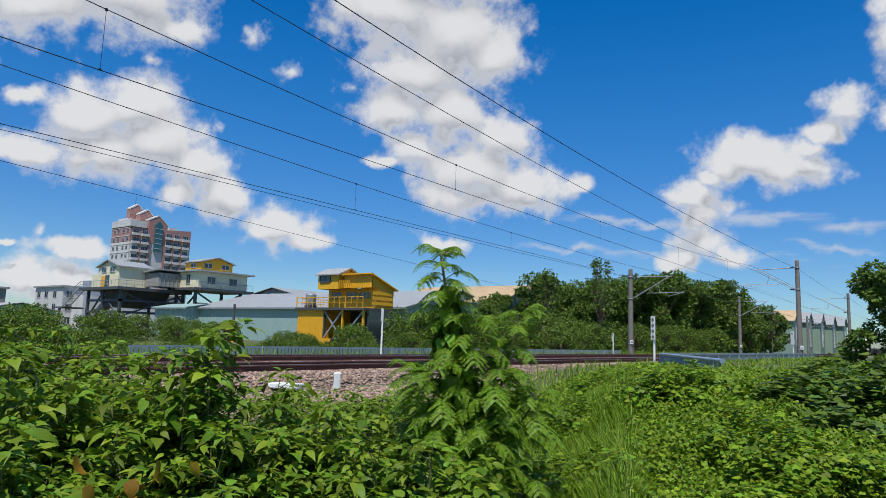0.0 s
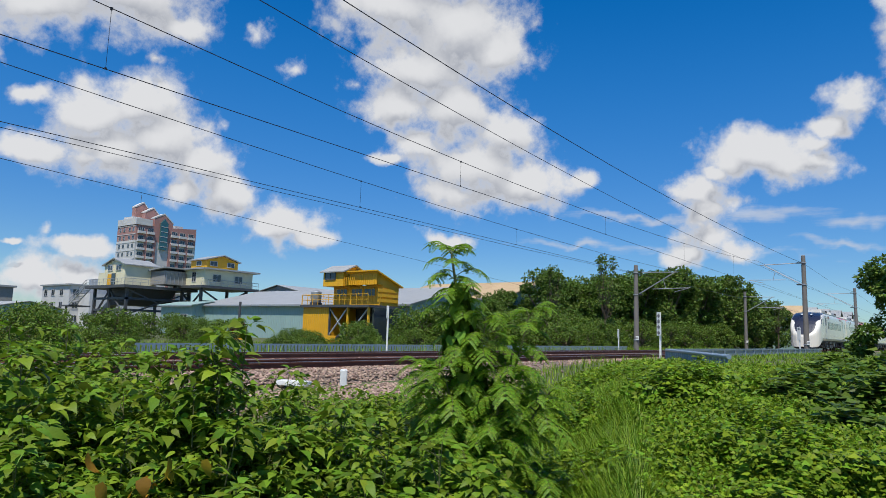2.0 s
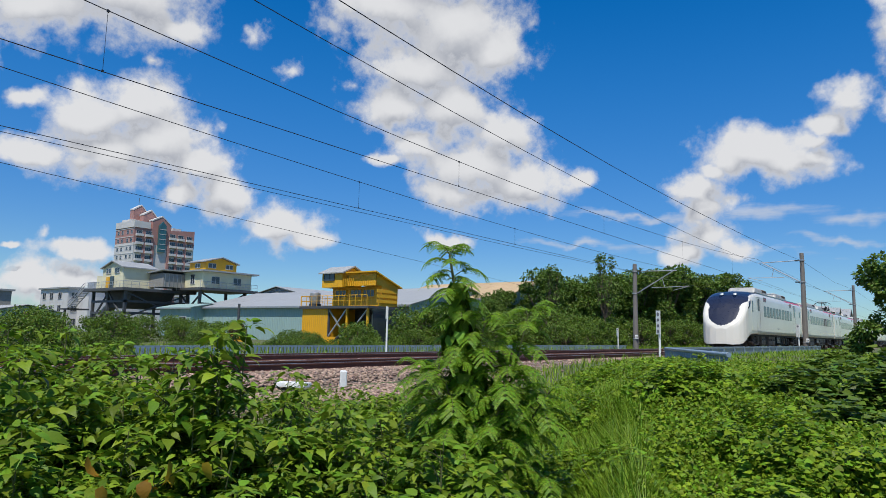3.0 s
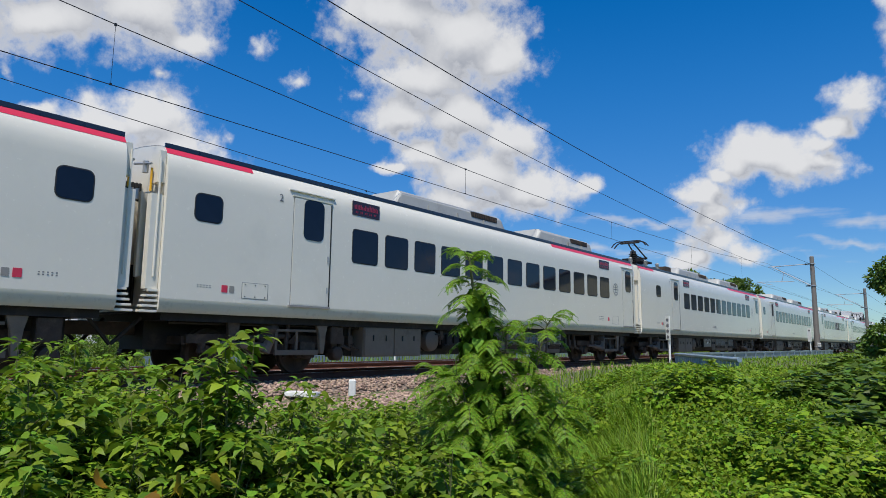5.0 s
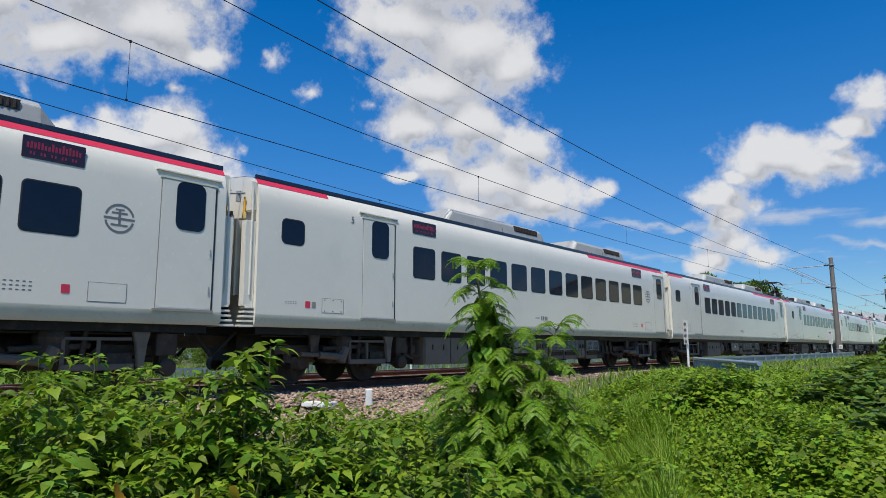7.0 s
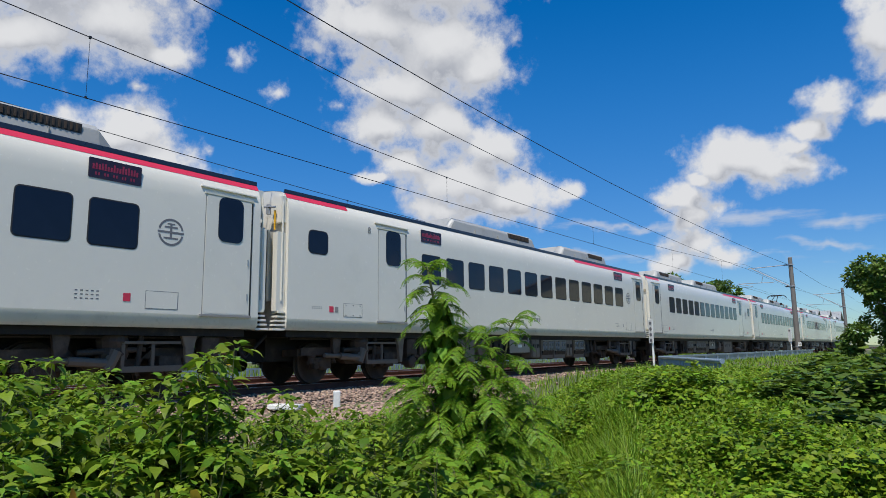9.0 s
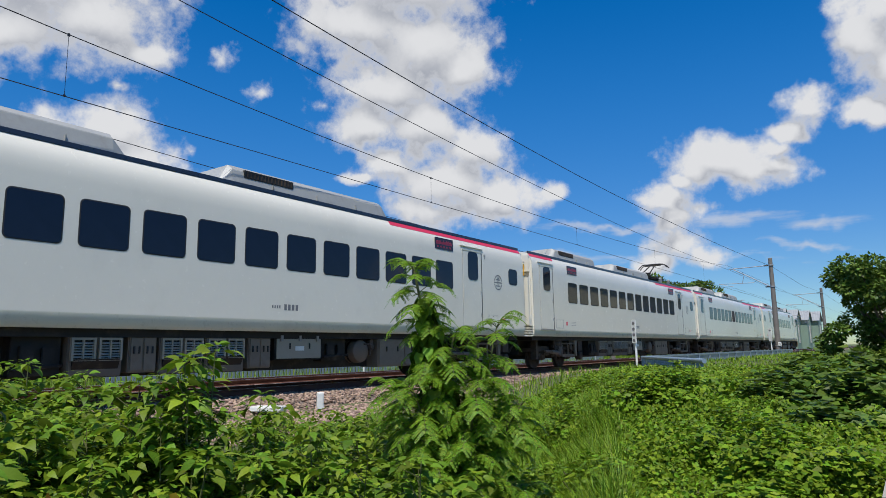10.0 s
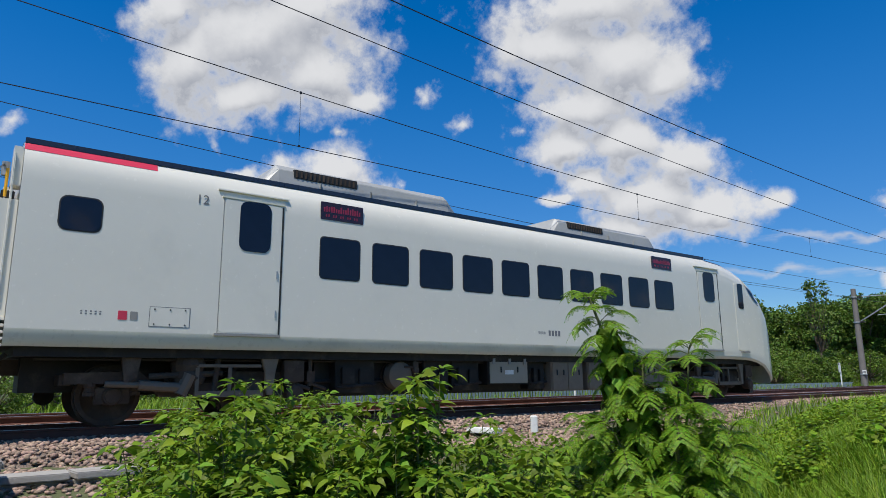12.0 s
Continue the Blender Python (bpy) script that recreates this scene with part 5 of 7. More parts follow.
def build_lineside():
    build_sign("sign_post", "tall white sign post with a blank narrow board", -19.0, 20.8, 0.5, 2.72, 0.16, 0.55)
    build_sign("sign_post", "weathered white board with four dark characters", -8.3, 23.6, 0.5, 2.60, 0.24, 0.85, 4)
    build_sign("sign_post", "short white sign post before tall grass", -19.0, 45.5, 0.5, 2.28, 0.2, 0.6, 1)
    build_sign("sign_post", "short white marker post beside a mast", -8.3, 51.3, 0.6, 2.78, 0.3, 0.9, 1)
    p = thing("distance_marker", "small white concrete marker post in the ballast", "marker", pose(-9.25, 8.92, 0.5, 0, 4, -40))
    part("stone", Build().slab(rounded(0.17, 0.13, 0.02, 2), 2, -0.1, 0.36), "signwhite", p, bevel=0.01)
    for k in range(2):
        part("mark", Build().box((-0.045 + k * 0.05, -0.069, 0.2), (-0.015 + k * 0.05, -0.065, 0.31)), "letter", p)
    slab = thing("slab", "flat white concrete slab lying on the ballast", "slab", pose(-9.3, 7.75, 0.66, 0, 0, 20))
    part("top", Build().slab(rounded(0.6, 0.3, 0.03, 2), 2, -0.05, 0.035), "signwhite", slab, bevel=0.012)
    # far low fence of upright slats
    for y0, y1, x in ((10.5, 30.0, -20.2), (32.0, 49.5, -20.0)):
        f = thing("fence", "low grey painted steel fence of upright slats", "fence", pose(x, y0, 0.45), group="low fences beyond the tracks")
        n = y1 - y0
        part("top_rail", Build().box((-0.03, 0, 0.52), (0.03, n, 0.58)), "bluerail", f)
        part("bottom_rail", Build().box((-0.03, 0, 0.1), (0.03, n, 0.15)), "bluerail", f)
        me = Build().box((-0.012, -0.05, -0.1), (0.012, 0.05, 0.52)).mesh("slat", "bluerail")
        for k in range(int(n / 0.17)):
            part("slat", me, "bluerail", f, at=pose(0.04, 0.08 + k * 0.17, 0))
    # parapet of the culvert beside the near track
    g = thing("parapet", "blue-grey steel parapet of a culvert, plates under a rail", "parapet", pose(-8.2, 23.9, 0.6))
    part("top_rail", Build().box((-0.05, 0, 0.60), (0.05, 36, 0.69)), "bluerail", g, bevel=0.01)
    me = Build().box((-0.02, -0.92, 0.0), (0.02, 0.92, 0.6)).mesh("panel", "bluerail", bevel=0.01)
    post = Build().box((-0.05, -0.04, -0.3), (0.05, 0.04, 0.6)).mesh("post", "bluerail")
    for k in range(19):
        part("panel", me, "bluerail", g, at=pose(0, 0.97 + 1.9 * k, 0))
        part("post", post, "bluerail", g, at=pose(0.03, 1.9 * k, 0))
    a, b = Vector((-8.15, 23.8, 0)), Vector((-3.6, 14.2, 0))
    d = (b - a).normalized()
    r = thing("railing", "light blue-grey tube railing running down the culvert wing", "railing", pose(a.x, a.y, 0.75, 0, 0, math.degrees(math.atan2(d.y, d.x))))
    n = (b - a).length
    part("top_rail", Build().tube((0, 0, 0.5), (n, 0, 0.55), 0.05, n=10), "bluerail", r, smooth=True)
    part("bottom_rail", Build().tube((0, 0, 0.15), (n, 0, 0.2), 0.03, n=8), "bluerail", r, smooth=True)
    me = Build().box((-0.03, -0.03, -0.4), (0.03, 0.03, 0.52)).mesh("baluster", "bluerail")
    for k in range(int(n / 0.45) + 1):
        part("baluster", me, "bluerail", r, at=pose(k * 0.45, 0, 0))
    # cable trough with its lids at the foot of the ballast
    t = thing("cable_trough", "weathered concrete cable trough with loose lids", "cable trough", pose(-8.05, -7, 0.55))
    part("trough", Build().box((-0.22, 0, -0.25), (-0.16, 10, 0.05)).box((0.16, 0, -0.25), (0.22, 10, 0.05)).box((-0.16, 0, -0.25), (0.16, 10, -0.2)), "concrete", t)
    me = Build().box((-0.25, -0.44, 0), (0.25, 0.44, 0.07)).mesh("lid", "concrete", bevel=0.012)
    rng = random.Random(8)
    for k in range(11):
        part("lid", me, "concrete", t, at=pose(rng.uniform(-0.04, 0.04), 0.45 + 0.9 * k, 0.052, rng.uniform(-1, 1), rng.uniform(-3, 3), rng.uniform(-4, 4)))
    c = thing("concrete_block", "dark weathered concrete pit block", "block", pose(-7.4, -0.1, 0.42))
    part("wall", Build().box((-0.5, -0.6, -0.3), (0.5, 0.5, 0.42)), "pole", c, bevel=0.03)
    part("cover", Build().box((-0.55, -0.65, 0.42), (0.55, 0.55, 0.5)), "pole", c, bevel=0.02)
    w = thing("garden_wall", "pale concrete edge of a low wall", "wall", pose(0.0, 3.05, 0))
    part("wall", Build().box((-0.16, 0, -0.2), (0.3, 9, 0.98)), "concrete", w, bevel=0.02)
    part("coping", Build().box((-0.2, -0.03, 0.98), (0.34, 9.03, 1.05)), "concrete", w, bevel=0.015)


build_overhead()
build_lineside()


# ---- buildings beyond the line ----
def window_unit(parent, at, w, h, name="window", material="pane", bars=1, frame_mat="white_wall"):
    """A framed window; local x along the wall, local -y outward."""
    key = ("win", w, h, bars, material, frame_mat)
    def frame_mesh():
        b = Build()
        t = 0.06
        b.box((-w / 2, -0.05, -h / 2), (-w / 2 + t, 0.04, h / 2)).box((w / 2 - t, -0.05, -h / 2), (w / 2, 0.04, h / 2))
        b.box((-w / 2 + t, -0.05, h / 2 - t), (w / 2 - t, 0.04, h / 2)).box((-w / 2 + t, -0.07, -h / 2), (w / 2 - t, 0.04, -h / 2 + t))
        for k in range(bars):
            x = -w / 2 + w * (k + 1) / (bars + 1)
            b.box((x - 0.025, -0.045, -h / 2 + t), (x + 0.025, 0.04, h / 2 - t))
        return b.mesh("window", frame_mat)
    o = part(name, shared(key, frame_mesh), frame_mat, parent, at=at)
    part("pane", shared(key + ("p",), lambda: Build().box((-w / 2 + 0.03, -0.02, -h / 2 + 0.03), (w / 2 - 0.03, 0.02, h / 2 - 0.03)).mesh("pane", material)), material, o)
    return o


SOUTH, EAST = 0, 90     # turn of a wall piece that faces -y or +x


def gable_hall(name, label, x0, y0, x1, y1, eave, ridge, wall_s, wall_e, roof, along="x", base=0.2, over=0.4):
    """A hall with a pitched roof; the ridge runs along x or y. Origin at its base."""
    h = thing(name, label, "building", pose(x0, y0, base))
    lx, ly, e, r = x1 - x0, y1 - y0, eave - base, ridge - base
    if along == "x":
        part("wall", Build().box((0, 0, 0), (lx, 0.2, e)), wall_s, h, "ribbed sheet front wall")
        part("wall", Build().box((0, ly - 0.2, 0), (lx, ly, e)), wall_s, h)
        gab = [(0.2, 0), (ly - 0.2, 0), (ly - 0.2, e), (ly / 2, r - 0.1), (0.2, e)]
        for a in (0, lx - 0.2):
            part("gable_wall", Build().slab(gab, 0, a, a + 0.2), wall_e, h)
        for s in (0, 1):
            ya, yb = (-over, ly / 2) if s == 0 else (ly + over, ly / 2)
            za = e - over * (r - e) / (ly / 2)
            b = Build()
            b.slab([(ya, za + 0.02), (yb, r), (yb, r + 0.1), (ya, za + 0.12)], 0, -over, lx + over)
            part("roof", b, roof, h, "ribbed sheet roof")
        part("gutter", Build().box((-over, -over - 0.12, e - 0.22), (lx + over, -over, e - 0.06)), "steel", h)
    else:
        part("wall", Build().box((lx - 0.2, 0, 0), (lx, ly, e)), wall_e, h, "ribbed sheet side wall")
        part("wall", Build().box((0, 0, 0), (0.2, ly, e)), wall_e, h)
        gab = [(0.2, 0), (lx - 0.2, 0), (lx - 0.2, e), (lx / 2, r - 0.1), (0.2, e)]
        for a in (0, ly - 0.2):
            part("gable_wall", Build().slab(gab, 1, a, a + 0.2), wall_s, h)
        for s in (0, 1):
            xa, xb = (-over, lx / 2) if s == 0 else (lx + over, lx / 2)
            za = e - over * (r - e) / (lx / 2)
            part("roof", Build().slab([(xa, za + 0.02), (xb, r), (xb, r + 0.1), (xa, za + 0.12)], 1, -over, ly + over), roof, h, "ribbed sheet roof")
    return h


def rail_line(parent, p, q, h=1.0, step=1.2, material="steel"):
    """A handrail with posts and a middle rail."""
    p, q = Vector(p), Vector(q)
    n = max(1, round((q - p).length / step))
    b = Build().tube(p + Vector((0, 0, h)), q + Vector((0, 0, h)), 0.035, n=6).tube(p + Vector((0, 0, h / 2)), q + Vector((0, 0, h / 2)), 0.028, n=6)
    for k in range(n + 1):
        a = p.lerp(q, k / n)
        b.tube(a, a + Vector((0, 0, h)), 0.03, n=6)
    return part("handrail", b, material, parent)


def build_tower():
    """Apartment tower: pink tiled top, white lower floors, glass bay under a stepped gable."""
    t = thing("apartment_tower", "tall pink and white tiled apartment tower with a glass bay", "apartment building", pose(-236.5, 119.6, 0))
    W, L, H, split = 14.0, 24.4, 38.6, 32.6
    part("lower_wall", Build().box((-W, 0, 0), (0, L, split)), "white_wall", t, "pale tiled lower storeys")
    part("upper_wall", Build().box((-W, 0, split), (0, L, H)), "pink", t, "pink tiled upper storeys")
    # raking top of the east side
    part("parapet", Build().slab([(14.5, H), (L, H), (L, H + 1.2), (14.5, H + 0.2)], 0, -1.0, 0.0), "pink", t)
    for k, (y0, y1, z1) in enumerate(((7.0, 14.5, H + 5.0), (4.8, 11.0, H + 7.2), (2.6, 8.4, H + 9.2))):
        part("stepped_gable", Build().slab([(y0, H - 1), (y1, H - 1), (y1, z1 - 3.2), ((y0 + y1) / 2, z1), (y0, z1 - 2.0)], 0, -3.0 - 3.2 * k, -0.2 - 3.2 * k), "pink", t, "stepped pink gable on the roof")
        part("gable_coping", Build().slab([(y0 - 0.1, z1 - 2.0), ((y0 + y1) / 2, z1), (y1 + 0.1, z1 - 3.2), (y1 + 0.1, z1 - 2.7), ((y0 + y1) / 2, z1 + 0.5), (y0 - 0.1, z1 - 1.5)], 0, -3.1 - 3.2 * k, -0.1 - 3.2 * k), "white_wall", t)
    part("water_tank_room", Build().box((-13, 1.5, H), (-6, 6.5, H + 3.5)), "white_wall", t)
    part("white_parapet", Build().box((-W + 0.3, -0.3, H - 0.2), (0.3, 6.0, H + 2.2)), "white_wall", t, "white rooftop parapet")
    part("white_parapet", Build().box((-W, 16, H), (-1.5, 19.5, H + 1.6)), "white_wall", t)
    part("glass_bay", Build().slab([(9.2, 30.0), (12.0, 30.0), (12.0, H + 1.5), (10.6, H + 3.2), (9.2, H + 1.5)], 0, 0.02, 0.9), "tealglass", t, "teal glass bay")
    for k in range(5):
        part("bay_bar", Build().box((0.88, 9.2, 31.0 + 1.9 * k), (0.98, 12.0, 31.2 + 1.9 * k)), "white_wall", t)
    part("aerial", Build().tube((-8, 5, H + 8), (-8, 5, H + 12.5), 0.08), "darksteel", t)
    for s in range(12):
        z = 2.6 + 3.1 * s
        if z > H - 1.6:
            break
        for x in (-11.6, -8.6, -4.6, -1.8):
            if z > 12:
                window_unit(t, pose(x, -0.03, z, 0, 0, 0), 1.5, 1.5)
        for y in (2.0, 5.6, 15.2, 18.6, 22.2):
            if z > 12:
                window_unit(t, pose(0.03, y, z, 0, 0, 90), 2.3, 1.6, bars=2)
                part("balcony", shared("balc", lambda: Build().box((0, -1.4, -1.5), (0.9, 1.4, -1.38)).box((0.82, -1.4, -1.38), (0.9, 1.4, -0.6)).box((0, -1.4, -1.38), (0.82, -1.32, -0.6)).box((0, 1.32, -1.38), (0.82, 1.4, -0.6)).mesh("balcony", "white_wall")), "white_wall", t, at=pose(0.0, y, z))
        part("floor_band", Build().box((-W - 0.05, -0.12, z + 1.15), (0.12, -0.02, z + 1.4)), "white_wall", t)
    for y in (3.8, 7.3, 13.6, 16.9, 20.4):
        part("pilaster", Build().box((0.02, y - 0.5, 10), (0.55, y + 0.5, H - 6)), "pink", t)


def build_gravel_plant():
    """Steel trestles carrying sheet-clad sheds, stairs and walkways."""
    t = thing("gravel_plant", "steel trestle plant carrying cream sheds and a small yellow house", "industrial plant", pose(-112, 50, 0.0))
    legs = [(0.5, 0.5), (5.5, 0.5), (11, 0.5), (0.5, 11), (5.5, 11), (11, 11), (11.5, 9.5), (17.0, 9.5), (11.5, 18), (17.0, 18)]
    for x, y in legs:
        z = 7.4 if x < 11.2 else 7.9
        part("leg", Build().bar((x, y, 0), (x, y, z), 0.4), "darksteel", t, "dark steel column")
    for a, b in (((0.5, 0.5, 2.5), (5.5, 0.5, 7)), ((5.5, 0.5, 7), (11, 0.5, 2.5)), ((11, 0.5, 3), (11, 11, 7)), ((11, 0.5, 7), (11, 11, 3)), ((11.5, 9.5, 3), (17, 9.5, 7)), ((11.5, 9.5, 7), (17, 9.5, 3)), ((17, 9.5, 3), (17, 18, 7.5)), ((17, 9.5, 7.5), (17, 18, 3))):
        part("brace", Build().bar(a, b, 0.22), "darksteel", t)
    for z in (3.6, 5.4):
        part("beam", Build().box((0.3, 0.3, z), (11.2, 0.7, z + 0.35)), "darksteel", t)
        part("beam", Build().box((10.8, 0.3, z), (11.2, 11.2, z + 0.35)), "darksteel", t)
        part("beam", Build().box((16.8, 9.4, z), (17.2, 18.2, z + 0.35)), "darksteel", t)
    part("deck", Build().box((-1, -0.5, 7.2), (12, 12, 7.65)), "darksteel", t, "steel deck")
    part("deck", Build().box((10.5, 8.5, 7.7), (18.5, 19.5, 8.1)), "darksteel", t)
    part("hopper", Build().slab([(1.0, 7.2), (10.5, 7.2), (8.5, 4.6), (3.0, 4.6)], 1, 2.0, 9.0), "darksteel", t, "dark sheet hopper under the deck")
    part("conveyor", Build().slab([(-6, 1.2), (2, 5.8), (2, 6.6), (-6, 2.0)], 1, 3.0, 4.6), "greybox", t, "sloping conveyor gallery")
    rail_line(t, (-0.9, -0.4, 7.65), (11.9, -0.4, 7.65))
    rail_line(t, (11.9, -0.4, 7.65), (11.9, 8.4, 7.65))
    rail_line(t, (18.4, 8.6, 8.1), (18.4, 19.4, 8.1))
    st = Build()
    for k in range(12):
        st.box((-6.5 + 0.45 * k, -0.4, 4.6 + 0.26 * k), (-6.1 + 0.45 * k, 0.6, 4.68 + 0.26 * k))
    st.bar((-6.6, -0.45, 4.5), (-1, -0.45, 7.6), 0.12).bar((-6.6, 0.65, 4.5), (-1, 0.65, 7.6), 0.12).tube((-6.6, -0.45, 5.5), (-1, -0.45, 8.6), 0.05).tube((-6.6, -0.45, 5.0), (-1, -0.45, 8.1), 0.05)
    part("stair", st, "steel", t, "steel stair to the deck")
    part("landing", Build().box((-9.5, -0.6, 4.3), (-6.3, 3, 4.55)), "darksteel", t)
    part("stair_post", Build().bar((-8.5, 0, 0), (-8.5, 0, 4.3), 0.3), "darksteel", t)
    # cream shed with a low gable
    part("shed_wall", Build().slab([(1.6, 7.65), (8.4, 7.65), (8.4, 11.0), (5.0, 12.0), (1.6, 11.0)], 1, 1.2, 6.5), "cream", t, "cream ribbed shed")
    part("shed_roof", Build().slab([(1.2, 10.95), (5.0, 12.08), (8.8, 10.95), (8.8, 11.12), (5.0, 12.25), (1.2, 11.12)], 1, 0.8, 6.9), "greyroof", t)
    for x in (3.6, 6.4):
        window_unit(t, pose(x, 1.15, 10.6), 1.6, 0.9)
    part("shed_door", Build().box((4.3, 1.1, 7.66), (5.5, 1.19, 9.7)), "pane", t, "dark open doorway")
    part("shed_frame", Build().box((3.0, 1.1, 7.66), (4.2, 1.19, 9.6)), "yellowplain", t)
    part("annexe", Build().box((-0.6, 1.3, 7.65), (1.55, 5, 9.9)), "cream", t)
    part("walkway_house", Build().box((8.5, 5.5, 8.1), (12.8, 11.5, 10.3)), "greybox", t, "grey gallery with bars")
    part("gallery_roof", Build().slab([(8.0, 10.3), (13.2, 10.7), (13.2, 10.9), (8.0, 10.5)], 1, 5.0, 12.0), "greyroof", t)
    for k in range(9):
        part("gallery_bar", Build().box((12.82, 5.7 + 0.7 * k, 8.1), (12.9, 5.8 + 0.7 * k, 10.2)), "steel", t)
    # cream house with a yellow hut on its roof
    part("house_wall", Build().box((12.5, 9.2, 8.1), (18.0, 18.4, 10.7)), "cream", t, "cream house on the trestle")
    part("house_roof", Build().box((12.0, 8.6, 10.7), (18.8, 19.4, 10.95)), "greyroof", t)
    for y in (11.5, 15.6):
        window_unit(t, pose(18.03, y, 9.4, 0, 0, 90), 1.5, 1.2)
    window_unit(t, pose(15.2, 9.17, 9.5), 1.2, 1.6)
    part("hut_wall", Build().slab([(9.8, 10.95), (15.6, 10.95), (15.6, 12.3), (12.7, 13.1), (9.8, 12.3)], 0, 13.0, 17.6), "yellowplain", t, "small yellow hut")
    part("hut_roof", Build().slab([(9.4, 12.25), (12.7, 13.15), (16.0, 12.25), (16.0, 12.4), (12.7, 13.3), (9.4, 12.4)], 0, 12.6, 18.0), "greyroof", t)
    for y in (11.0, 14.2):
        window_unit(t, pose(17.63, y, 11.75, 0, 0, 90), 1.4, 0.8)
    window_unit(t, pose(15.4, 9.77, 11.75), 1.4, 0.8)


def build_yellow_works():
    """Yellow works building: trestle, gallery, long house with a gable and a lookout hut."""
    y = thing("yellow_works", "yellow sheet-clad works house on a trestle with a railed gallery", "industrial building", pose(-54.2, 46.1, 0.2))
    D = 3.95
    part("deck", Build().box((-0.2, -0.3, D - 0.25), (9.9, 4.4, D)), "darksteel", y, "dark gallery deck")
    part("lower_wall", Build().box((0.0, 0.0, 0), (3.9, 4.2, D - 0.25)), "yellow", y, "yellow ribbed lower room")
    part("lower_plinth", Build().box((3.9, 0.0, 0), (9.7, 0.3, 0.85)), "yellow", y)
    part("back_wall", Build().box((3.9, 3.9, 0), (9.7, 4.2, D - 0.25)), "darksteel", y)
    part("side_wall", Build().box((9.5, 0.6, 0), (9.7, 3.9, D - 0.25)), "pane", y, "dark glazed side")
    for x in (3.95, 6.6, 9.45):
        part("column", Build().bar((x, 0.12, 0), (x, 0.12, D - 0.25), 0.2), "yellowplain" if x > 6 else "darksteel", y)
    for a, b in (((4.0, 0.1, 0.9), (6.5, 0.1, 3.6)), ((4.0, 0.1, 3.6), (6.5, 0.1, 0.9)), ((6.7, 0.1, 0.9), (9.4, 0.1, 3.6))):
        part("brace", Build().bar(a, b, 0.13), "steel", y)
    rail_line(y, (0.0, -0.2, D), (9.6, -0.2, D), 1.05, 0.8, "yellowplain")
    rail_line(y, (-0.1, -0.2, D), (-0.1, 4.3, D), 1.05, 1.0, "yellowplain")
    part("house_wall", Build().box((2.7, 1.7, D), (9.7, 4.1, 6.0)), "yellow", y, "yellow ribbed upper house")
    part("gable", Build().slab([(0.9, 6.0), (4.1, 6.0), (0.9, 7.15)], 0, 8.6, 9.7), "yellow", y)
    part("roof", Build().slab([(0.5, 7.3), (4.5, 5.85), (4.5, 5.97), (0.5, 7.42)], 0, 5.6, 10.0), "yellowplain", y, "yellow mono-pitch roof")
    part("upper_front", Build().box((5.8, 0.86, 6.0), (9.7, 1.0, 7.2)), "yellow", y)
    for k in range(3):
        part("sliding_board", Build().box((9.72, 1.0, 4.3 + 0.5 * k), (9.8, 4.0, 4.62 + 0.5 * k)), "yellowplain", y)
    for x in (4.0, 6.2, 8.0):
        window_unit(y, pose(x, 1.66, 5.3), 1.6, 0.8, frame_mat="yellowplain", bars=2)
    part("hut_wall", Build().box((2.4, 0.4, 5.9), (5.4, 3.2, 7.35)), "yellowplain", y, "yellow lookout hut")
    part("hut_gable", Build().slab([(0.4, 7.35), (3.2, 7.35), (1.8, 8.0)], 0, 2.4, 5.4), "yellowplain", y)
    part("hut_roof", Build().slab([(0.1, 7.3), (1.8, 8.05), (3.5, 7.3), (3.5, 7.42), (1.8, 8.18), (0.1, 7.42)], 0, 2.1, 5.8), "roofgrey", y, "pale metal roof of the hut")
    window_unit(y, pose(3.5, 0.37, 6.95), 1.6, 0.75, frame_mat="darksteel")
    window_unit(y, pose(5.43, 1.8, 6.95, 0, 0, 90), 1.3, 0.8, frame_mat="darksteel")
    for k in range(6):
        part("baluster", Build().box((5.6 + 0.28 * k, 0.3, 5.95), (5.68 + 0.28 * k, 0.38, 6.75)), "yellowplain", y)
    tank = thing("water_tank", "small shiny steel water tank on the gallery", "tank", pose(-53.2, 46.9, 0.2 + D))
    part("drum", Build().turned((0, 0, 0.3), (0, 0, 1), [(0, 0.5), (0.1, 0.55), (1.1, 0.55), (1.25, 0.4), (1.35, 0.1)], 16), "steel", tank, smooth=True)
    part("stand", Build().box((-0.45, -0.45, 0), (0.45, 0.45, 0.3)), "darksteel", tank)
    for k in range(2):
        tyre = thing("tyre", "black worn truck tyre lying by the works", "tyre", pose(-46.5 + 1.4 * k, 44.3, 0.62, 90, 0, 20 + 40 * k), group="tyres")
        n, mseg = 18, 8
        b = Build()
        for i in range(n):
            for j in range(mseg):
                a, c = 2 * math.pi * i / n, 2 * math.pi * j / mseg
                b.v.append(((0.45 + 0.18 * math.cos(c)) * math.cos(a), (0.45 + 0.18 * math.cos(c)) * math.sin(a), 0.16 * math.sin(c)))
        b.f = [(i * mseg + j, i * mseg + (j + 1) % mseg, ((i + 1) % n) * mseg + (j + 1) % mseg, ((i + 1) % n) * mseg + j) for i in range(n) for j in range(mseg)]
        part("tread", b, "rubber", tyre, smooth=True)


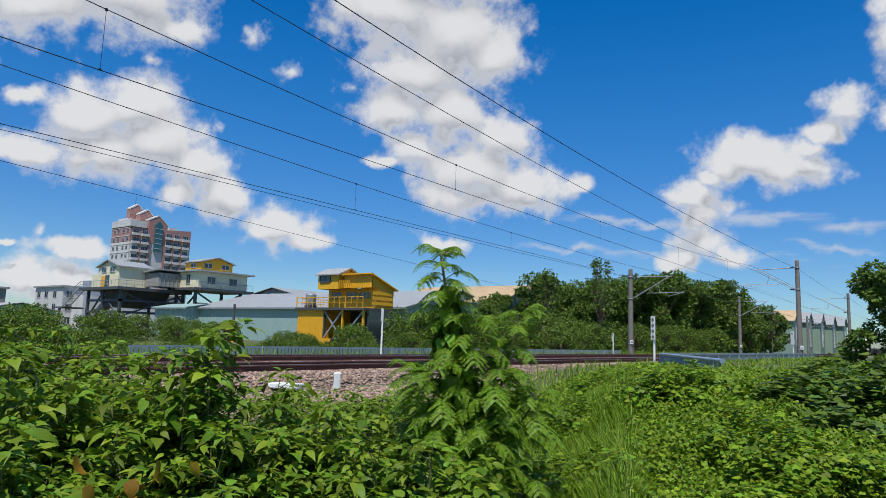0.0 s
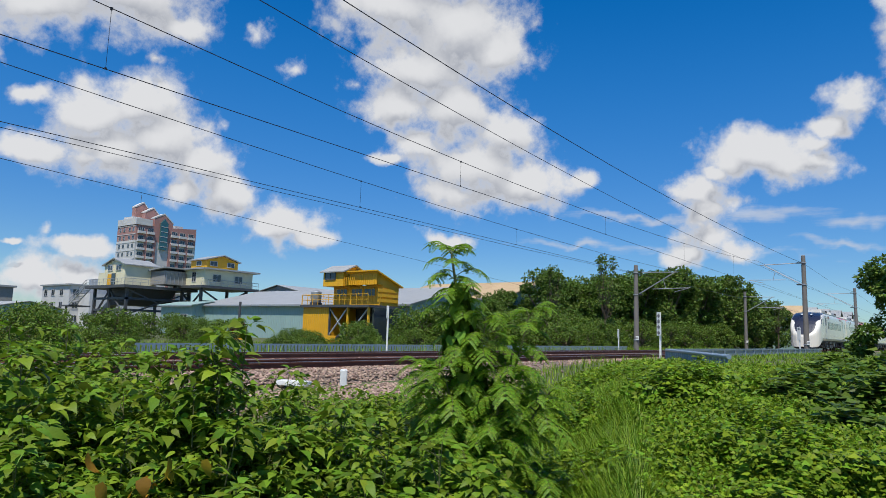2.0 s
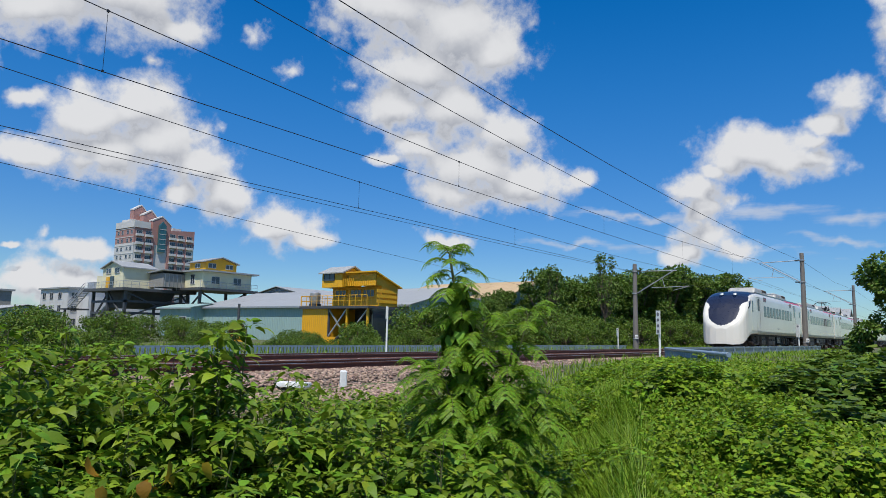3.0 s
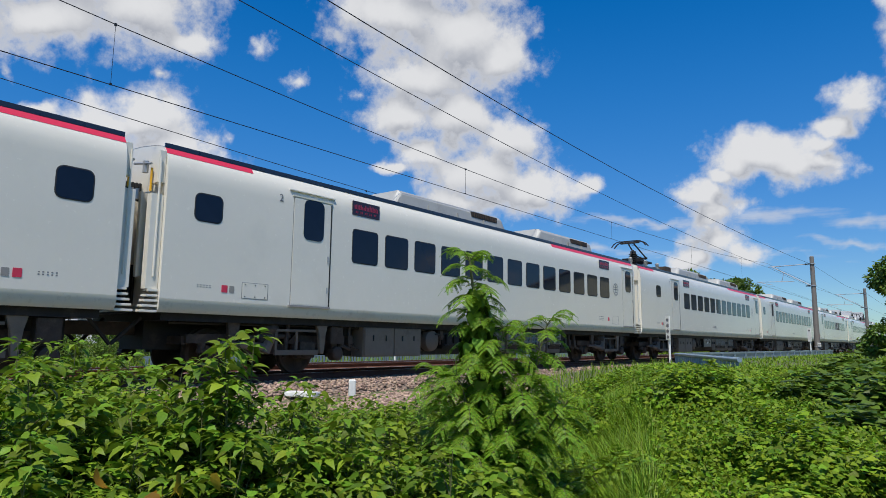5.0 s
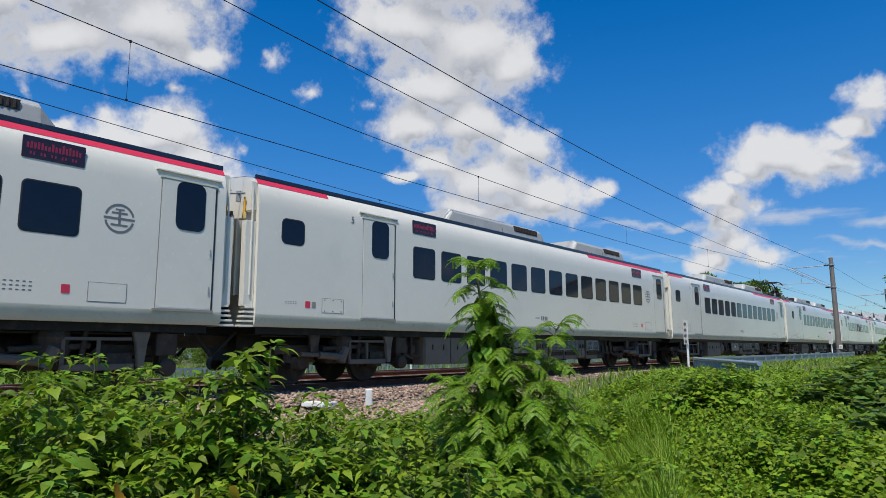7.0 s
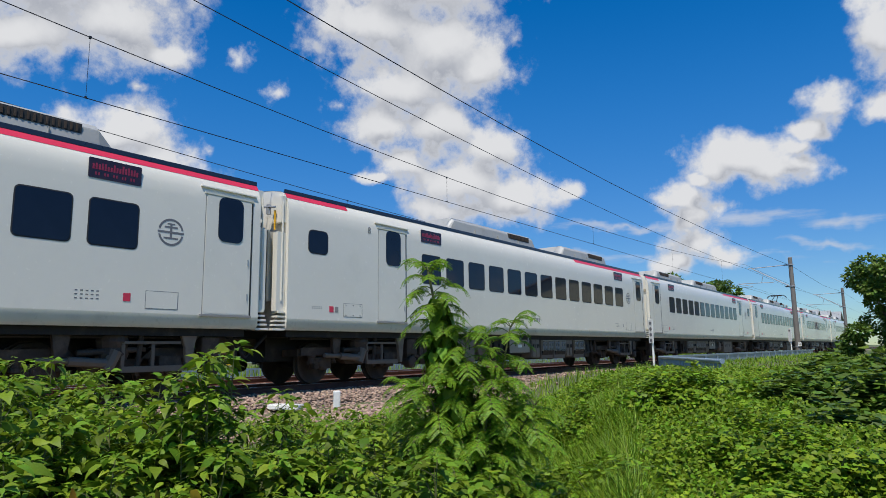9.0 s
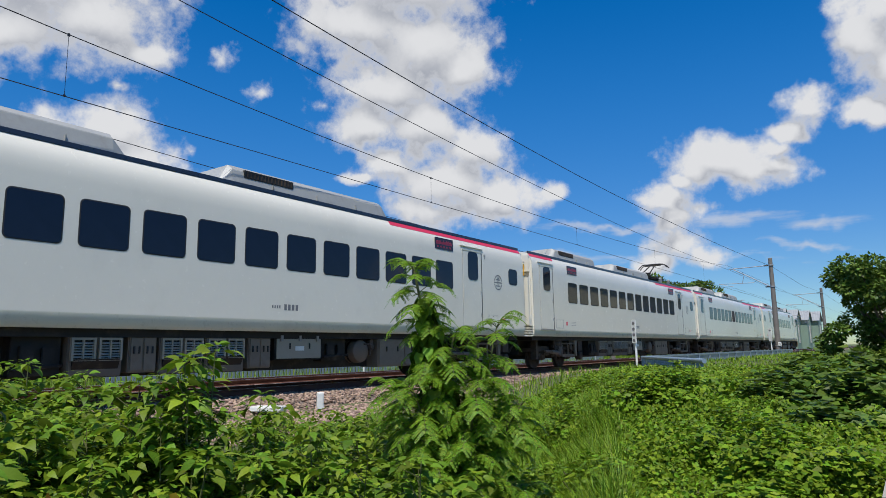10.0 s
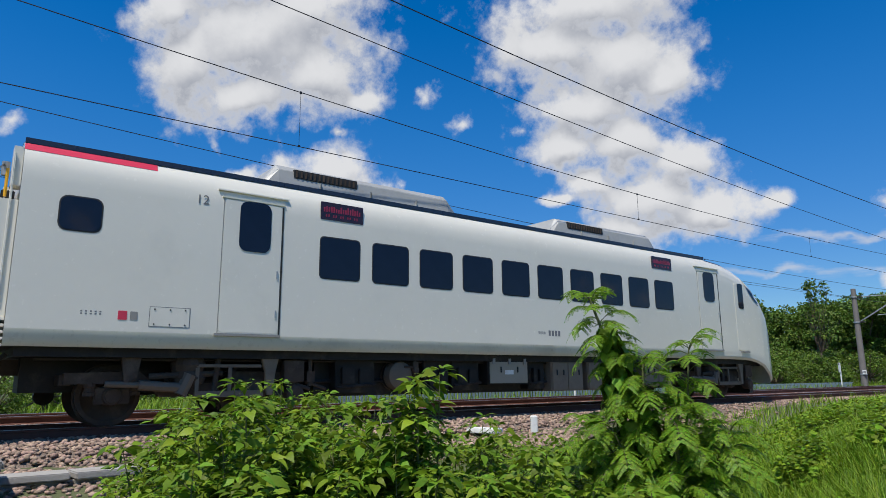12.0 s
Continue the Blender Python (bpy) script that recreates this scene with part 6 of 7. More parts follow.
def build_far_blocks():
    gable_hall("warehouse", "long pale teal sheet warehouse with a grey roof", -88, 55, -47, 76, 4.7, 7.3, "teal", "tealy", "greyroof", "x")
    gable_hall("warehouse", "pale teal warehouse with a rusty tan roof", -60, 66, -42, 84, 6.0, 8.6, "teal", "tealy", "tanroof", "x")
    gable_hall("shed", "grey gabled shed behind the warehouses", -104, 74, -84, 92, 7.2, 9.2, "greyroof", "greyroof", "greyroof", "y")
    for k in range(5):
        g = gable_hall("saw_tooth_bay", "pale green factory bay with a pointed gable", -44, 168 + 8 * k, -27 + 1.6 * k, 176 + 8 * k, 8.0, 10.4, "palegreen", "palegreen", "tanroof" if k == 0 else "greyroof", "x")
        window_unit(g, pose(17.05 + 1.6 * k, 4.0, 4.2, 0, 0, 90), 1.6, 4.5, bars=1)
    # works office of pale teal sheet below the trestle
    o = gable_hall("works_office", "low pale teal site office below the trestle", -95, 53, -86.5, 59, 4.6, 5.2, "teal", "tealy", "tealy", "x")
    window_unit(o, pose(6.5, -0.03, 2.4), 1.6, 1.4)
    # white block and low sheds further off
    w = thing("white_house", "white three-storey house with a flat roof", "house", pose(-152, 58, 0))
    part("wall", Build().box((0, 0, 0), (13, 12, 9.0)), "white_wall", w)
    part("roof", Build().box((-0.4, -0.4, 9.0), (13.4, 12.4, 9.3)), "greyroof", w)
    part("wing", Build().box((13, 2, 0), (17.5, 11, 7.4)), "white_wall", w)
    for z in (2.4, 5.0, 7.6):
        for x in (2.0, 5.5, 9.5):
            window_unit(w, pose(x, -0.03, z), 1.6, 1.4)
        window_unit(w, pose(13.03, 1.2, z, 0, 0, 90), 1.2, 1.3)
    for k in range(4):
        part("roof_tank", Build().turned((9 + 1.6 * k, 6, 9.3), (0, 0, 1), [(0, 0.6), (1.3, 0.6), (1.5, 0.3)], 12), "steel", w, smooth=True)
    g = thing("grey_block", "grey long factory block with rows of windows", "factory", pose(-190, 42, 0))
    part("wall", Build().box((0, 0, 0), (28, 14, 8.8)), "greybox", g)
    part("roof", Build().box((-0.5, -0.5, 8.8), (28.5, 14.5, 9.2)), "greyroof", g)
    for z in (2.4, 5.0, 7.4):
        for k in range(9):
            window_unit(g, pose(1.8 + 3.05 * k, -0.03, z), 2.3, 1.5, bars=2)
    for k in range(6):
        part("roof_tank", Build().turned((3 + 4 * k, 7, 9.2), (0, 0, 1), [(0, 0.8), (1.6, 0.8), (1.9, 0.4)], 12), "steel", g, smooth=True)
    h = gable_hall("teal_shed", "low teal shed with a pale roof", -128, 36, -112, 46, 3.6, 4.6, "teal", "tealy", "roofgrey", "x")
    # yellowish house behind the roadside tree
    r = gable_hall("yellow_house", "pale yellow sheet building with a grey roof", -2.4, 52, 12, 66, 6.1, 8.2, "cream", "cream", "tanroof", "y")
    d = thing("orange_machine", "small rusty orange machine in the yard", "machine", pose(-62.0, 43.5, 0.2, 0, 0, 30))
    part("drum", Build().turned((-0.9, 0, 1.5), (1, 0, 0), [(0, 0.3), (0.3, 0.75), (1.3, 0.75), (1.8, 0.3)], 14), "rust", d, smooth=True)
    part("frame", Build().box((-1.2, -0.6, 0.0), (1.2, 0.6, 0.75)), "yellowplain", d, bevel=0.05)
    part("stack", Build().tube((0.2, 0, 2.0), (0.2, 0, 4.2), 0.14, n=10), "darksteel", d)


build_tower()
build_gravel_plant()
build_yellow_works()
build_far_blocks()


# ---- plants ----
LEAF_V = np.array([(0, 0, 0), (-0.34, 0.16, 0.05), (-0.36, 0.46, 0.03), (-0.16, 0.78, -0.10), (0, 1.0, -0.30), (0.16, 0.78, -0.10), (0.36, 0.46, 0.03), (0.34, 0.16, 0.05), (0, 0.42, 0.0), (0, 0.75, -0.10)], float)
LEAF_F = np.array([(0, 8, 1), (1, 8, 2), (2, 8, 9), (2, 9, 3), (3, 9, 4), (4, 9, 5), (5, 9, 6), (6, 9, 8), (6, 8, 7), (7, 8, 0)])
HEART_F = np.array([(0, 6, 1), (1, 6, 2), (2, 6, 3), (3, 6, 4), (4, 6, 5), (5, 6, 0)])
HEART_V = np.array([(0, 0, 0), (-0.38, -0.10, 0.06), (-0.46, 0.28, 0.06), (0, 1.0, -0.12), (0.46, 0.28, 0.06), (0.38, -0.10, 0.06), (0, 0.4, -0.03)], float)
BLADE_V = np.array([(-0.5, 0, 0), (0.5, 0, 0), (0.35, 0.5, 0.0), (-0.35, 0.5, 0.0), (0, 1.0, -0.16)], float)
BLADE_F = np.array([(0, 1, 2), (0, 2, 3), (3, 2, 4)])


TREE_V = np.array([(0, 0, 0), (-0.31, 0.42, 0.07), (0, 1.0, -0.12), (0.31, 0.42, 0.07), (0, 0.42, -0.02)], float)
TREE_F = np.array([(0, 4, 1), (1, 4, 2), (2, 4, 3), (3, 4, 0)])
VINE_V = np.array([(0, -0.06, 0), (-0.46, 0.16, 0.06), (0, 1.0, -0.12), (0.46, 0.16, 0.06), (0, 0.36, -0.03)], float)


def unit(a):
    return a / np.maximum(np.linalg.norm(a, axis=1, keepdims=True), 1e-9)


def scatter(tv, tf, at, along, up, size, width=None):
    """Copies of a leaf with its foot at each place, its length along, its face towards up."""
    along = unit(np.asarray(along, float))
    side = unit(np.cross(along, up))
    nor = np.cross(side, along)
    size = np.broadcast_to(np.asarray(size, float), (len(at),))
    width = size if width is None else np.broadcast_to(np.asarray(width, float), (len(at),))
    v = (at[:, None, :] + side[:, None, :] * (tv[None, :, 0:1] * width[:, None, None]) + along[:, None, :] * (tv[None, :, 1:2] * size[:, None, None]) + nor[:, None, :] * (tv[None, :, 2:3] * size[:, None, None]))
    f = tf[None] + (np.arange(len(at)) * len(tv))[:, None, None]
    return v.reshape(-1, 3), f.reshape(-1, 3)


def join(chunks):
    k, V, F = 0, [], []
    for v, f in chunks:
        V.append(v)
        F.append(f + k)
        k += len(v)
    return np.concatenate(V), np.concatenate(F)


def bush_meshes(seed, h=1.0, r=0.55, stems=15, leaf=0.10, mat_name="leaf", bare=0.34):
    """A broad-leaved weed bush: leaning stems that fork near the top, each tip an umbrella of drooping leaves."""
    rng = np.random.default_rng(seed)
    st, P, A, S = Build(), [], [], []

    def umbrella(tip, n, scale):
        start = rng.uniform(0, 6.283)
        for k in range(n):
            b = start + k * 2.4 + rng.normal(0, 0.25)
            out = np.array([math.cos(b), math.sin(b), 0])
            young = k / n
            P.append(tip + out * 0.11 * (1 - young) * rng.uniform(0.5, 1.1) + np.array([0, 0, 0.05 * young - 0.035 * rng.random()]))
            A.append(out + np.array([0, 0, rng.uniform(-0.7, -0.1) + 0.8 * young]))
            S.append(scale * (1.1 - 0.55 * young) * rng.uniform(0.75, 1.2))

    for s in range(stems):
        a = rng.uniform(0, 6.283)
        lean = r * math.sqrt(rng.uniform(0.02, 1.0))
        top = h * rng.uniform(0.62, 1.0) * (1 - 0.35 * (lean / r) ** 2)
        foot = np.array([math.cos(a) * lean * 0.35, math.sin(a) * lean * 0.35, -0.1])
        tip = np.array([math.cos(a) * lean, math.sin(a) * lean, top])
        mid = (foot + tip) / 2 + np.array([-math.cos(a), -math.sin(a), 0]) * 0.06 * lean + rng.normal(0, 0.03, 3)
        curve = lambda t: foot * (1 - t) ** 2 + 2 * mid * t * (1 - t) + tip * t * t
        pts = [curve(t) for t in np.linspace(0, 1, 6)]
        for k in range(5):
            st.tube(pts[k], pts[k + 1], 0.011 - 0.0016 * k, 0.011 - 0.0016 * (k + 1), n=5, caps=False)
        umbrella(tip, 17, leaf)
        for k in range(8):
            t = bare + (0.95 - bare) * (k + rng.random()) / 8
            p, b = curve(t), rng.uniform(0, 6.283)
            q = p + np.array([math.cos(b), math.sin(b), 0]) * rng.uniform(0.07, 0.17) + np.array([0, 0, rng.uniform(0.04, 0.13)])
            st.tube(p, q, 0.005, 0.003, n=4, caps=False)
            umbrella(q, 11, leaf * 0.92)
    P, A, S = np.array(P), np.array(A), np.array(S)
    up = np.tile((0, 0, 1.0), (len(P), 1)) + rng.normal(0, 0.42, (len(P), 3))
    v, f = scatter(LEAF_V, LEAF_F, P, A, up, S, S * rng.uniform(0.55, 0.85, len(P)))
    return st.mesh("stalk", "stem"), raw_mesh("foliage", v, f, mat_name)


def dome_meshes(seed, leaf, count, mat_name):
    """A rounded tangle of creeper or broad leaves over hidden stalks, 1 m across and 0.6 m high."""
    rng = np.random.default_rng(seed)
    st = Build()
    for k in range(6):
        a = k * 1.05 + rng.normal(0, 0.2)
        st.tube((0, 0, -0.1), (math.cos(a) * 0.3, math.sin(a) * 0.3, 0.36), 0.008, 0.004, n=4, caps=False)
    d = unit(rng.normal(0, 1, (count, 3)) * (1, 1, 0.9) + (0, 0, 0.35))
    d[:, 2] = np.abs(d[:, 2])
    lump = np.array([0.78 + 0.34 * noise.noise(Vector(q) * 2.4 + Vector((seed, 0, 0))) for q in d])
    P = d * (0.5, 0.5, 0.58) * (lump * rng.uniform(0.72, 1.05, count))[:, None]
    a = rng.uniform(0, 6.283, count)
    A = np.stack([np.cos(a), np.sin(a), np.full(count, -0.35)], 1) + d * 0.4
    up = d * 1.2 + np.array((0, 0, 0.2)) + rng.normal(0, 0.5, (count, 3))
    size = rng.uniform(0.6, 1.2, count) * leaf
    v, f = scatter(VINE_V, TREE_F, P, A, up, size, size * 0.95)
    return st.mesh("stalk", "stem"), raw_mesh("foliage", v, f, mat_name)


def direction(yaw, d):
    return -math.sin(radians(yaw)) * d, math.cos(radians(yaw)) * d


def mound(x, y):
    """Height of the creeper-covered bank on the far side of the verge."""
    d, yaw = math.hypot(x, y), math.degrees(math.atan2(-x, y))
    a = float(np.interp(d, [0, 1.6, 3.2, 5, 8, 12, 20, 30, 40], [0, 0, 0.66, 0.86, 1.06, 1.06, 0.86, 0.7, 0.4]))
    b = float(np.interp(d, [0, 2, 4, 6, 9, 30], [0, 0, 0.22, 0.42, 0.5, 0.5]))
    w = smooth01(31, 20, yaw) * smooth01(-8.2, -7.2, x)
    lump = 0.20 * noise.noise(Vector((x * 0.9, y * 0.9, 3.0))) + 0.13 * noise.noise(Vector((x * 2.3, y * 2.3, 9.0)))
    return b + (a - b) * w + lump * smooth01(1.8, 3.5, d) * (0.35 + 0.65 * w)


def build_mound():
    """The bank itself, under its leaves."""
    b = Build()
    yaws, ds = np.linspace(-14, 46, 61), [1.7, 2.0, 2.4, 2.8, 3.2, 3.7, 4.2, 4.8, 5.5, 6.3, 7.2, 8.2, 9.5, 11, 13, 15.5, 19, 24, 30, 38]
    for d in ds:
        for yaw in yaws:
            x, y = direction(yaw, d)
            x = max(x, -8.0)
            b.v.append((x, y, mound(x, y) - 0.10 if d < 37 else 0.1))
    n = len(yaws)
    b.f = [(j * n + i, j * n + i + 1, (j + 1) * n + i + 1, (j + 1) * n + i) for j in range(len(ds) - 1) for i in range(n - 1)]
    tagged(new("bank", b.mesh("bank", "soil", True)), "weedy earth bank beside the line", "bank", kind="structure")


def build_creeper():
    rng = np.random.default_rng(11)
    n = 235000
    yaw = rng.uniform(-6, 40, n)
    d = np.exp(rng.uniform(math.log(2.3), math.log(24), n))
    P = np.array([(*direction(a, r), 0.0) for a, r in zip(yaw, d)])
    keep = (P[:, 0] > -7.9) & (rng.random(n) < np.clip((np.interp(d, [5.5, 8.5], [30, 41]) - yaw) / 7, 0, 1))
    P, d = P[keep], d[keep]
    z = np.array([mound(x, y) for x, y, _ in P])
    P[:, 2] = z - 0.12 + 0.24 * rng.random(len(P)) ** 0.8
    a = rng.uniform(0, 6.283, len(P))
    A = np.stack([np.cos(a), np.sin(a), rng.uniform(-0.9, 0.3, len(P))], 1)
    up = np.tile((0.15, -0.45, 0.7), (len(P), 1)) + rng.normal(0, 0.7, (len(P), 3))
    size = rng.uniform(0.6, 1.2, len(P)) * np.interp(d, [2.5, 6, 24], [0.031, 0.039, 0.072])
    v, f = scatter(VINE_V, TREE_F, P, A, up, size, size * rng.uniform(0.6, 1.0, len(P)))
    tagged(new("creeper", raw_mesh("creeper", v, f, "vine")), "dense bright green creeper leaves over the bank", "creeper", kind="stuff")


def build_weeds():
    """Low broad-leaved weeds between the bushes and the ballast."""
    rng = np.random.default_rng(14)
    n = 30000
    yaw, d = rng.uniform(33, 80, n), np.exp(rng.uniform(math.log(2.3), math.log(10.2), n))
    P = np.array([(*direction(a, r), 0.0) for a, r in zip(yaw, d)])
    tuft = np.array([noise.noise(Vector((x * 1.1, y * 1.1, 5.0))) for x, y, _ in P])
    keep = (P[:, 0] > -8.7) & (tuft > -0.22)
    P, tuft = P[keep], tuft[keep]
    P[:, 2] = [ground_height(x, y) for x, y, _ in P]
    P[:, 2] += rng.random(len(P)) * (0.06 + 0.42 * np.clip(tuft + 0.22, 0, 1))
    a = rng.uniform(0, 6.283, len(P))
    A = np.stack([np.cos(a), np.sin(a), rng.uniform(-0.7, 0.5, len(P))], 1)
    up = np.tile((0.1, -0.2, 0.8), (len(P), 1)) + rng.normal(0, 0.6, (len(P), 3))
    v, f = scatter(TREE_V, TREE_F, P, A, up, rng.uniform(0.04, 0.09, len(P)))
    tagged(new("weeds", raw_mesh("weeds", v, f, "leaf")), "low green weeds at the foot of the ballast", "weeds", kind="stuff")


def build_grass():
    rng = np.random.default_rng(12)
    V = []
    def patch(n, yaw0, yaw1, d0, d1, h, w, z_of):
        yaw, d = rng.uniform(yaw0, yaw1, n), np.exp(rng.uniform(math.log(d0), math.log(d1), n))
        P = np.array([(*direction(a, r), 0.0) for a, r in zip(yaw, d)])
        P[:, 2] = [z_of(x, y) for x, y, _ in P]
        a = rng.uniform(0, 6.283, n)
        t = rng.uniform(0.1, 0.75, n)
        A = np.stack([np.cos(a) * t, np.sin(a) * t, np.ones(n)], 1)
        up = np.stack([-np.cos(a), -np.sin(a), np.full(n, 0.4)], 1)
        size = rng.uniform(0.5, 1.2, n) * h
        V.append(scatter(BLADE_V, BLADE_F, P, A, up, size, np.full(n, w) * np.interp(d, [2, 8, 30], [0.8, 1.2, 2.5])))
    near = lambda x, y: mound(x, y) - 0.10
    patch(38000, 21, 34, 2.2, 8.5, 0.34, 0.009, near)
    patch(12000, 12, 36, 7.0, 24.0, 0.24, 0.011, lambda x, y: max(mound(x, y) - 0.1, ground_height(x, y)) if x > -7.2 else -1.0)
    patch(24000, 31, 78, 2.0, 9.6, 0.17, 0.008, lambda x, y: ground_height(x, y))
    v, f = join(V)
    tagged(new("grass", raw_mesh("grass", v, f, "grass")), "fresh green grass between the bushes", "grass", kind="stuff")
    V.clear()
    # rough grass beyond the tracks and behind the culvert
    n = 44000
    near_side = rng.random(n) < 0.32
    x, y = np.where(near_side, rng.uniform(-7.6, 3, n), rng.uniform(-40, -18.6, n)), np.where(near_side, 23 + 42 * rng.random(n), 2 + 75 * rng.random(n))
    P = np.stack([x, y, np.array([ground_height(a, b) for a, b in zip(x, y)])], 1)
    a, t = rng.uniform(0, 6.283, n), rng.uniform(0.1, 0.7, n)
    A = np.stack([np.cos(a) * t, np.sin(a) * t, np.ones(n)], 1)
    v, f = scatter(BLADE_V, BLADE_F, P, A, np.stack([-np.cos(a), -np.sin(a), np.full(n, 0.4)], 1), rng.uniform(0.25, 0.7, n) * np.where(near_side, 0.32, 1.0), np.full(n, 0.035))
    tagged(new("rough_grass", raw_mesh("rough_grass", v, f, "grass")), "rough sunlit grass beyond the tracks", "grass", kind="stuff")


def build_bushes():
    kinds = [bush_meshes(100 + k) for k in range(7)]
    upright = [bush_meshes(120 + k, h=1.4, r=0.48, stems=15, leaf=0.10) for k in range(5)]
    leggy = [bush_meshes(140 + k, h=1.75, r=0.42, stems=9, leaf=0.105, bare=0.62) for k in range(3)]
    domes = [dome_meshes(160 + k, 0.042, 7000, "vine") for k in range(3)]
    dark_domes = [dome_meshes(170 + k, 0.068, 4200, "leafmid") for k in range(3)]
    # yaw, distance, top height, width
    rng = random.Random(21)
    rows = []
    for yaw in range(40, 75, 4):
        rows.append((yaw + rng.uniform(-1.5, 1.5), rng.uniform(2.5, 2.9), rng.uniform(0.95, 1.12), 0.85))
        if yaw > 60:
            rows.append((yaw + 2.0, rng.uniform(3.0, 3.3), rng.uniform(1.02, 1.2), 0.85))
    for yaw in range(37, 75, 3):
        left = smooth01(50, 58, yaw)
        if 50.5 < yaw < 57:
            continue
        rows.append((yaw + rng.uniform(-1.2, 1.2), rng.uniform(3.3, 4.0), rng.uniform(0.98, 1.22) + 0.14 * left, 0.78))
    for yaw in range(60, 76, 3):
        rows.append((yaw + rng.uniform(-1.0, 1.0), rng.uniform(4.3, 5.1), rng.uniform(1.2, 1.62), 0.8))
    for yaw in (63.5, 67, 70.5, 74):
        rows.append((yaw, rng.uniform(5.4, 6.2), rng.uniform(1.3, 1.64), 0.9))
    rows += [(40.5, 4.9, 1.18, 1.0), (44.5, 4.7, 1.1, 1.0), (33, 2.9, 0.75, 0.7), (49.5, 4.5, 1.15, 0.9), (42.5, 6.2, 1.1, 0.8), (38.5, 6.4, 1.1, 0.8), (46, 7.2, 0.92, 0.7), (50, 7.8, 0.9, 0.7), (41, 7.8, 0.95, 0.7), (36, 7.6, 0.98, 0.7), (58, 7.8, 1.0, 0.8), (63, 8.0, 0.95, 0.7)]
    # shrubby growth on the creeper bank
    def clump(yaw, d, lift):
        x, y = direction(yaw, d)
        dark = yaw < 12.5 and d > 6.0
        st, lf = (dark_domes if dark else domes)[rng.randrange(3)]
        label = "dark broad-leaved shrub rising from the creeper" if dark else "bright green mound of tangled creeper leaves"
        b = thing("shrub" if dark else "creeper_mound", label, "shrub" if dark else "creeper", None, "leafy mounds on the bank")
        k = (lift + 0.34) / 0.6
        b.matrix_basis = pose(x, y, mound(x, y) - 0.30, 0, 0, rng.uniform(0, 360)) @ Matrix.Diagonal((k * 1.15, k * 1.15, k * (0.85 if dark else 1.0), 1))
        tagged(part("stalk", st, "stem", b), kind="stuff")
        part("foliage", lf, "leaf", b)

    for yaw, d, lift in ((20.5, 7.0, 0.26), (17.0, 9.0, 0.22), (13.5, 7.5, 0.25), (9.5, 7.2, 0.38), (7.5, 8.5, 0.45), (5.0, 6.2, 0.42), (3.0, 7.5, 0.5), (24.5, 6.5, 0.25), (7.0, 12.5, 0.5), (15.5, 5.0, 0.25), (9.0, 4.6, 0.26), (22.0, 4.4, 0.24), (4.5, 10.0, 0.6)):
        clump(yaw, d, lift * 1.1)
    for yaw, d, lift in ((26.8, 5.2, 0.30), (25.6, 4.6, 0.22), (17.6, 6.6, 0.42), (16.0, 7.2, 0.46), (18.8, 7.6, 0.4), (12.0, 5.6, 0.3), (20.5, 9.0, 0.3), (23.5, 9.5, 0.26), (11.0, 4.0, 0.22), (15.0, 3.6, 0.18)):
        clump(yaw, d, lift)
    # tall leggy stems that stand above the rest
    tall = [(55.4, 3.9, 1.72, 0.62), (53.0, 4.2, 1.52, 0.5), (58.6, 4.2, 1.52, 0.55), (62.9, 3.9, 1.66, 0.62), (66.0, 4.3, 1.5, 0.55), (68.9, 3.9, 1.64, 0.6), (72.0, 4.1, 1.56, 0.6), (44.6, 3.7, 1.36, 0.6), (47.6, 3.9, 1.26, 0.55)]
    for yaw, d, top, w in rows + tall:
        x, y = direction(yaw, d)
        g = max(ground_height(x, y), mound(x, y)) - 0.05
        s = top - g
        if (yaw, d, top, w) in tall:
            (st, lf), wide, high = leggy[rng.randrange(3)], s / 1.75, s / 1.75
        elif s > 0.9:
            (st, lf), wide, high = upright[rng.randrange(5)], w * 1.12, s / 1.4
        else:
            (st, lf), wide, high = kinds[rng.randrange(7)], w, s
        b = thing("bush", "leafy green roadside weed bush with drooping pointed leaves", "bush", None, "roadside weed bushes")
        b.matrix_basis = pose(x, y, g, 0, 0, rng.uniform(0, 360)) @ Matrix.Diagonal((wide, wide, high, 1))
        tagged(part("stalk", st, "stem", b), kind="stuff")
        part("foliage", lf, "leaf", b)
    # a few withered leaves
    r2 = np.random.default_rng(4)
    n = 16
    yaw, d = r2.uniform(56, 66, n), r2.uniform(2.7, 3.4, n)
    P = np.array([(*direction(a, r), 0.0) for a, r in zip(yaw, d)])
    P[:, 2] = r2.uniform(0.75, 1.05, n)
    A = np.stack([r2.normal(0, 0.4, n), r2.normal(0, 0.4, n), -np.ones(n)], 1)
    v, f = scatter(LEAF_V, LEAF_F, P, A, r2.normal(0, 1, (n, 3)), r2.uniform(0.07, 0.12, n))
    tagged(new("withered_leaves", raw_mesh("withered_leaves", v, f, "yellowleaf")), "hanging withered yellow leaves among the weeds", "leaves", kind="stuff")


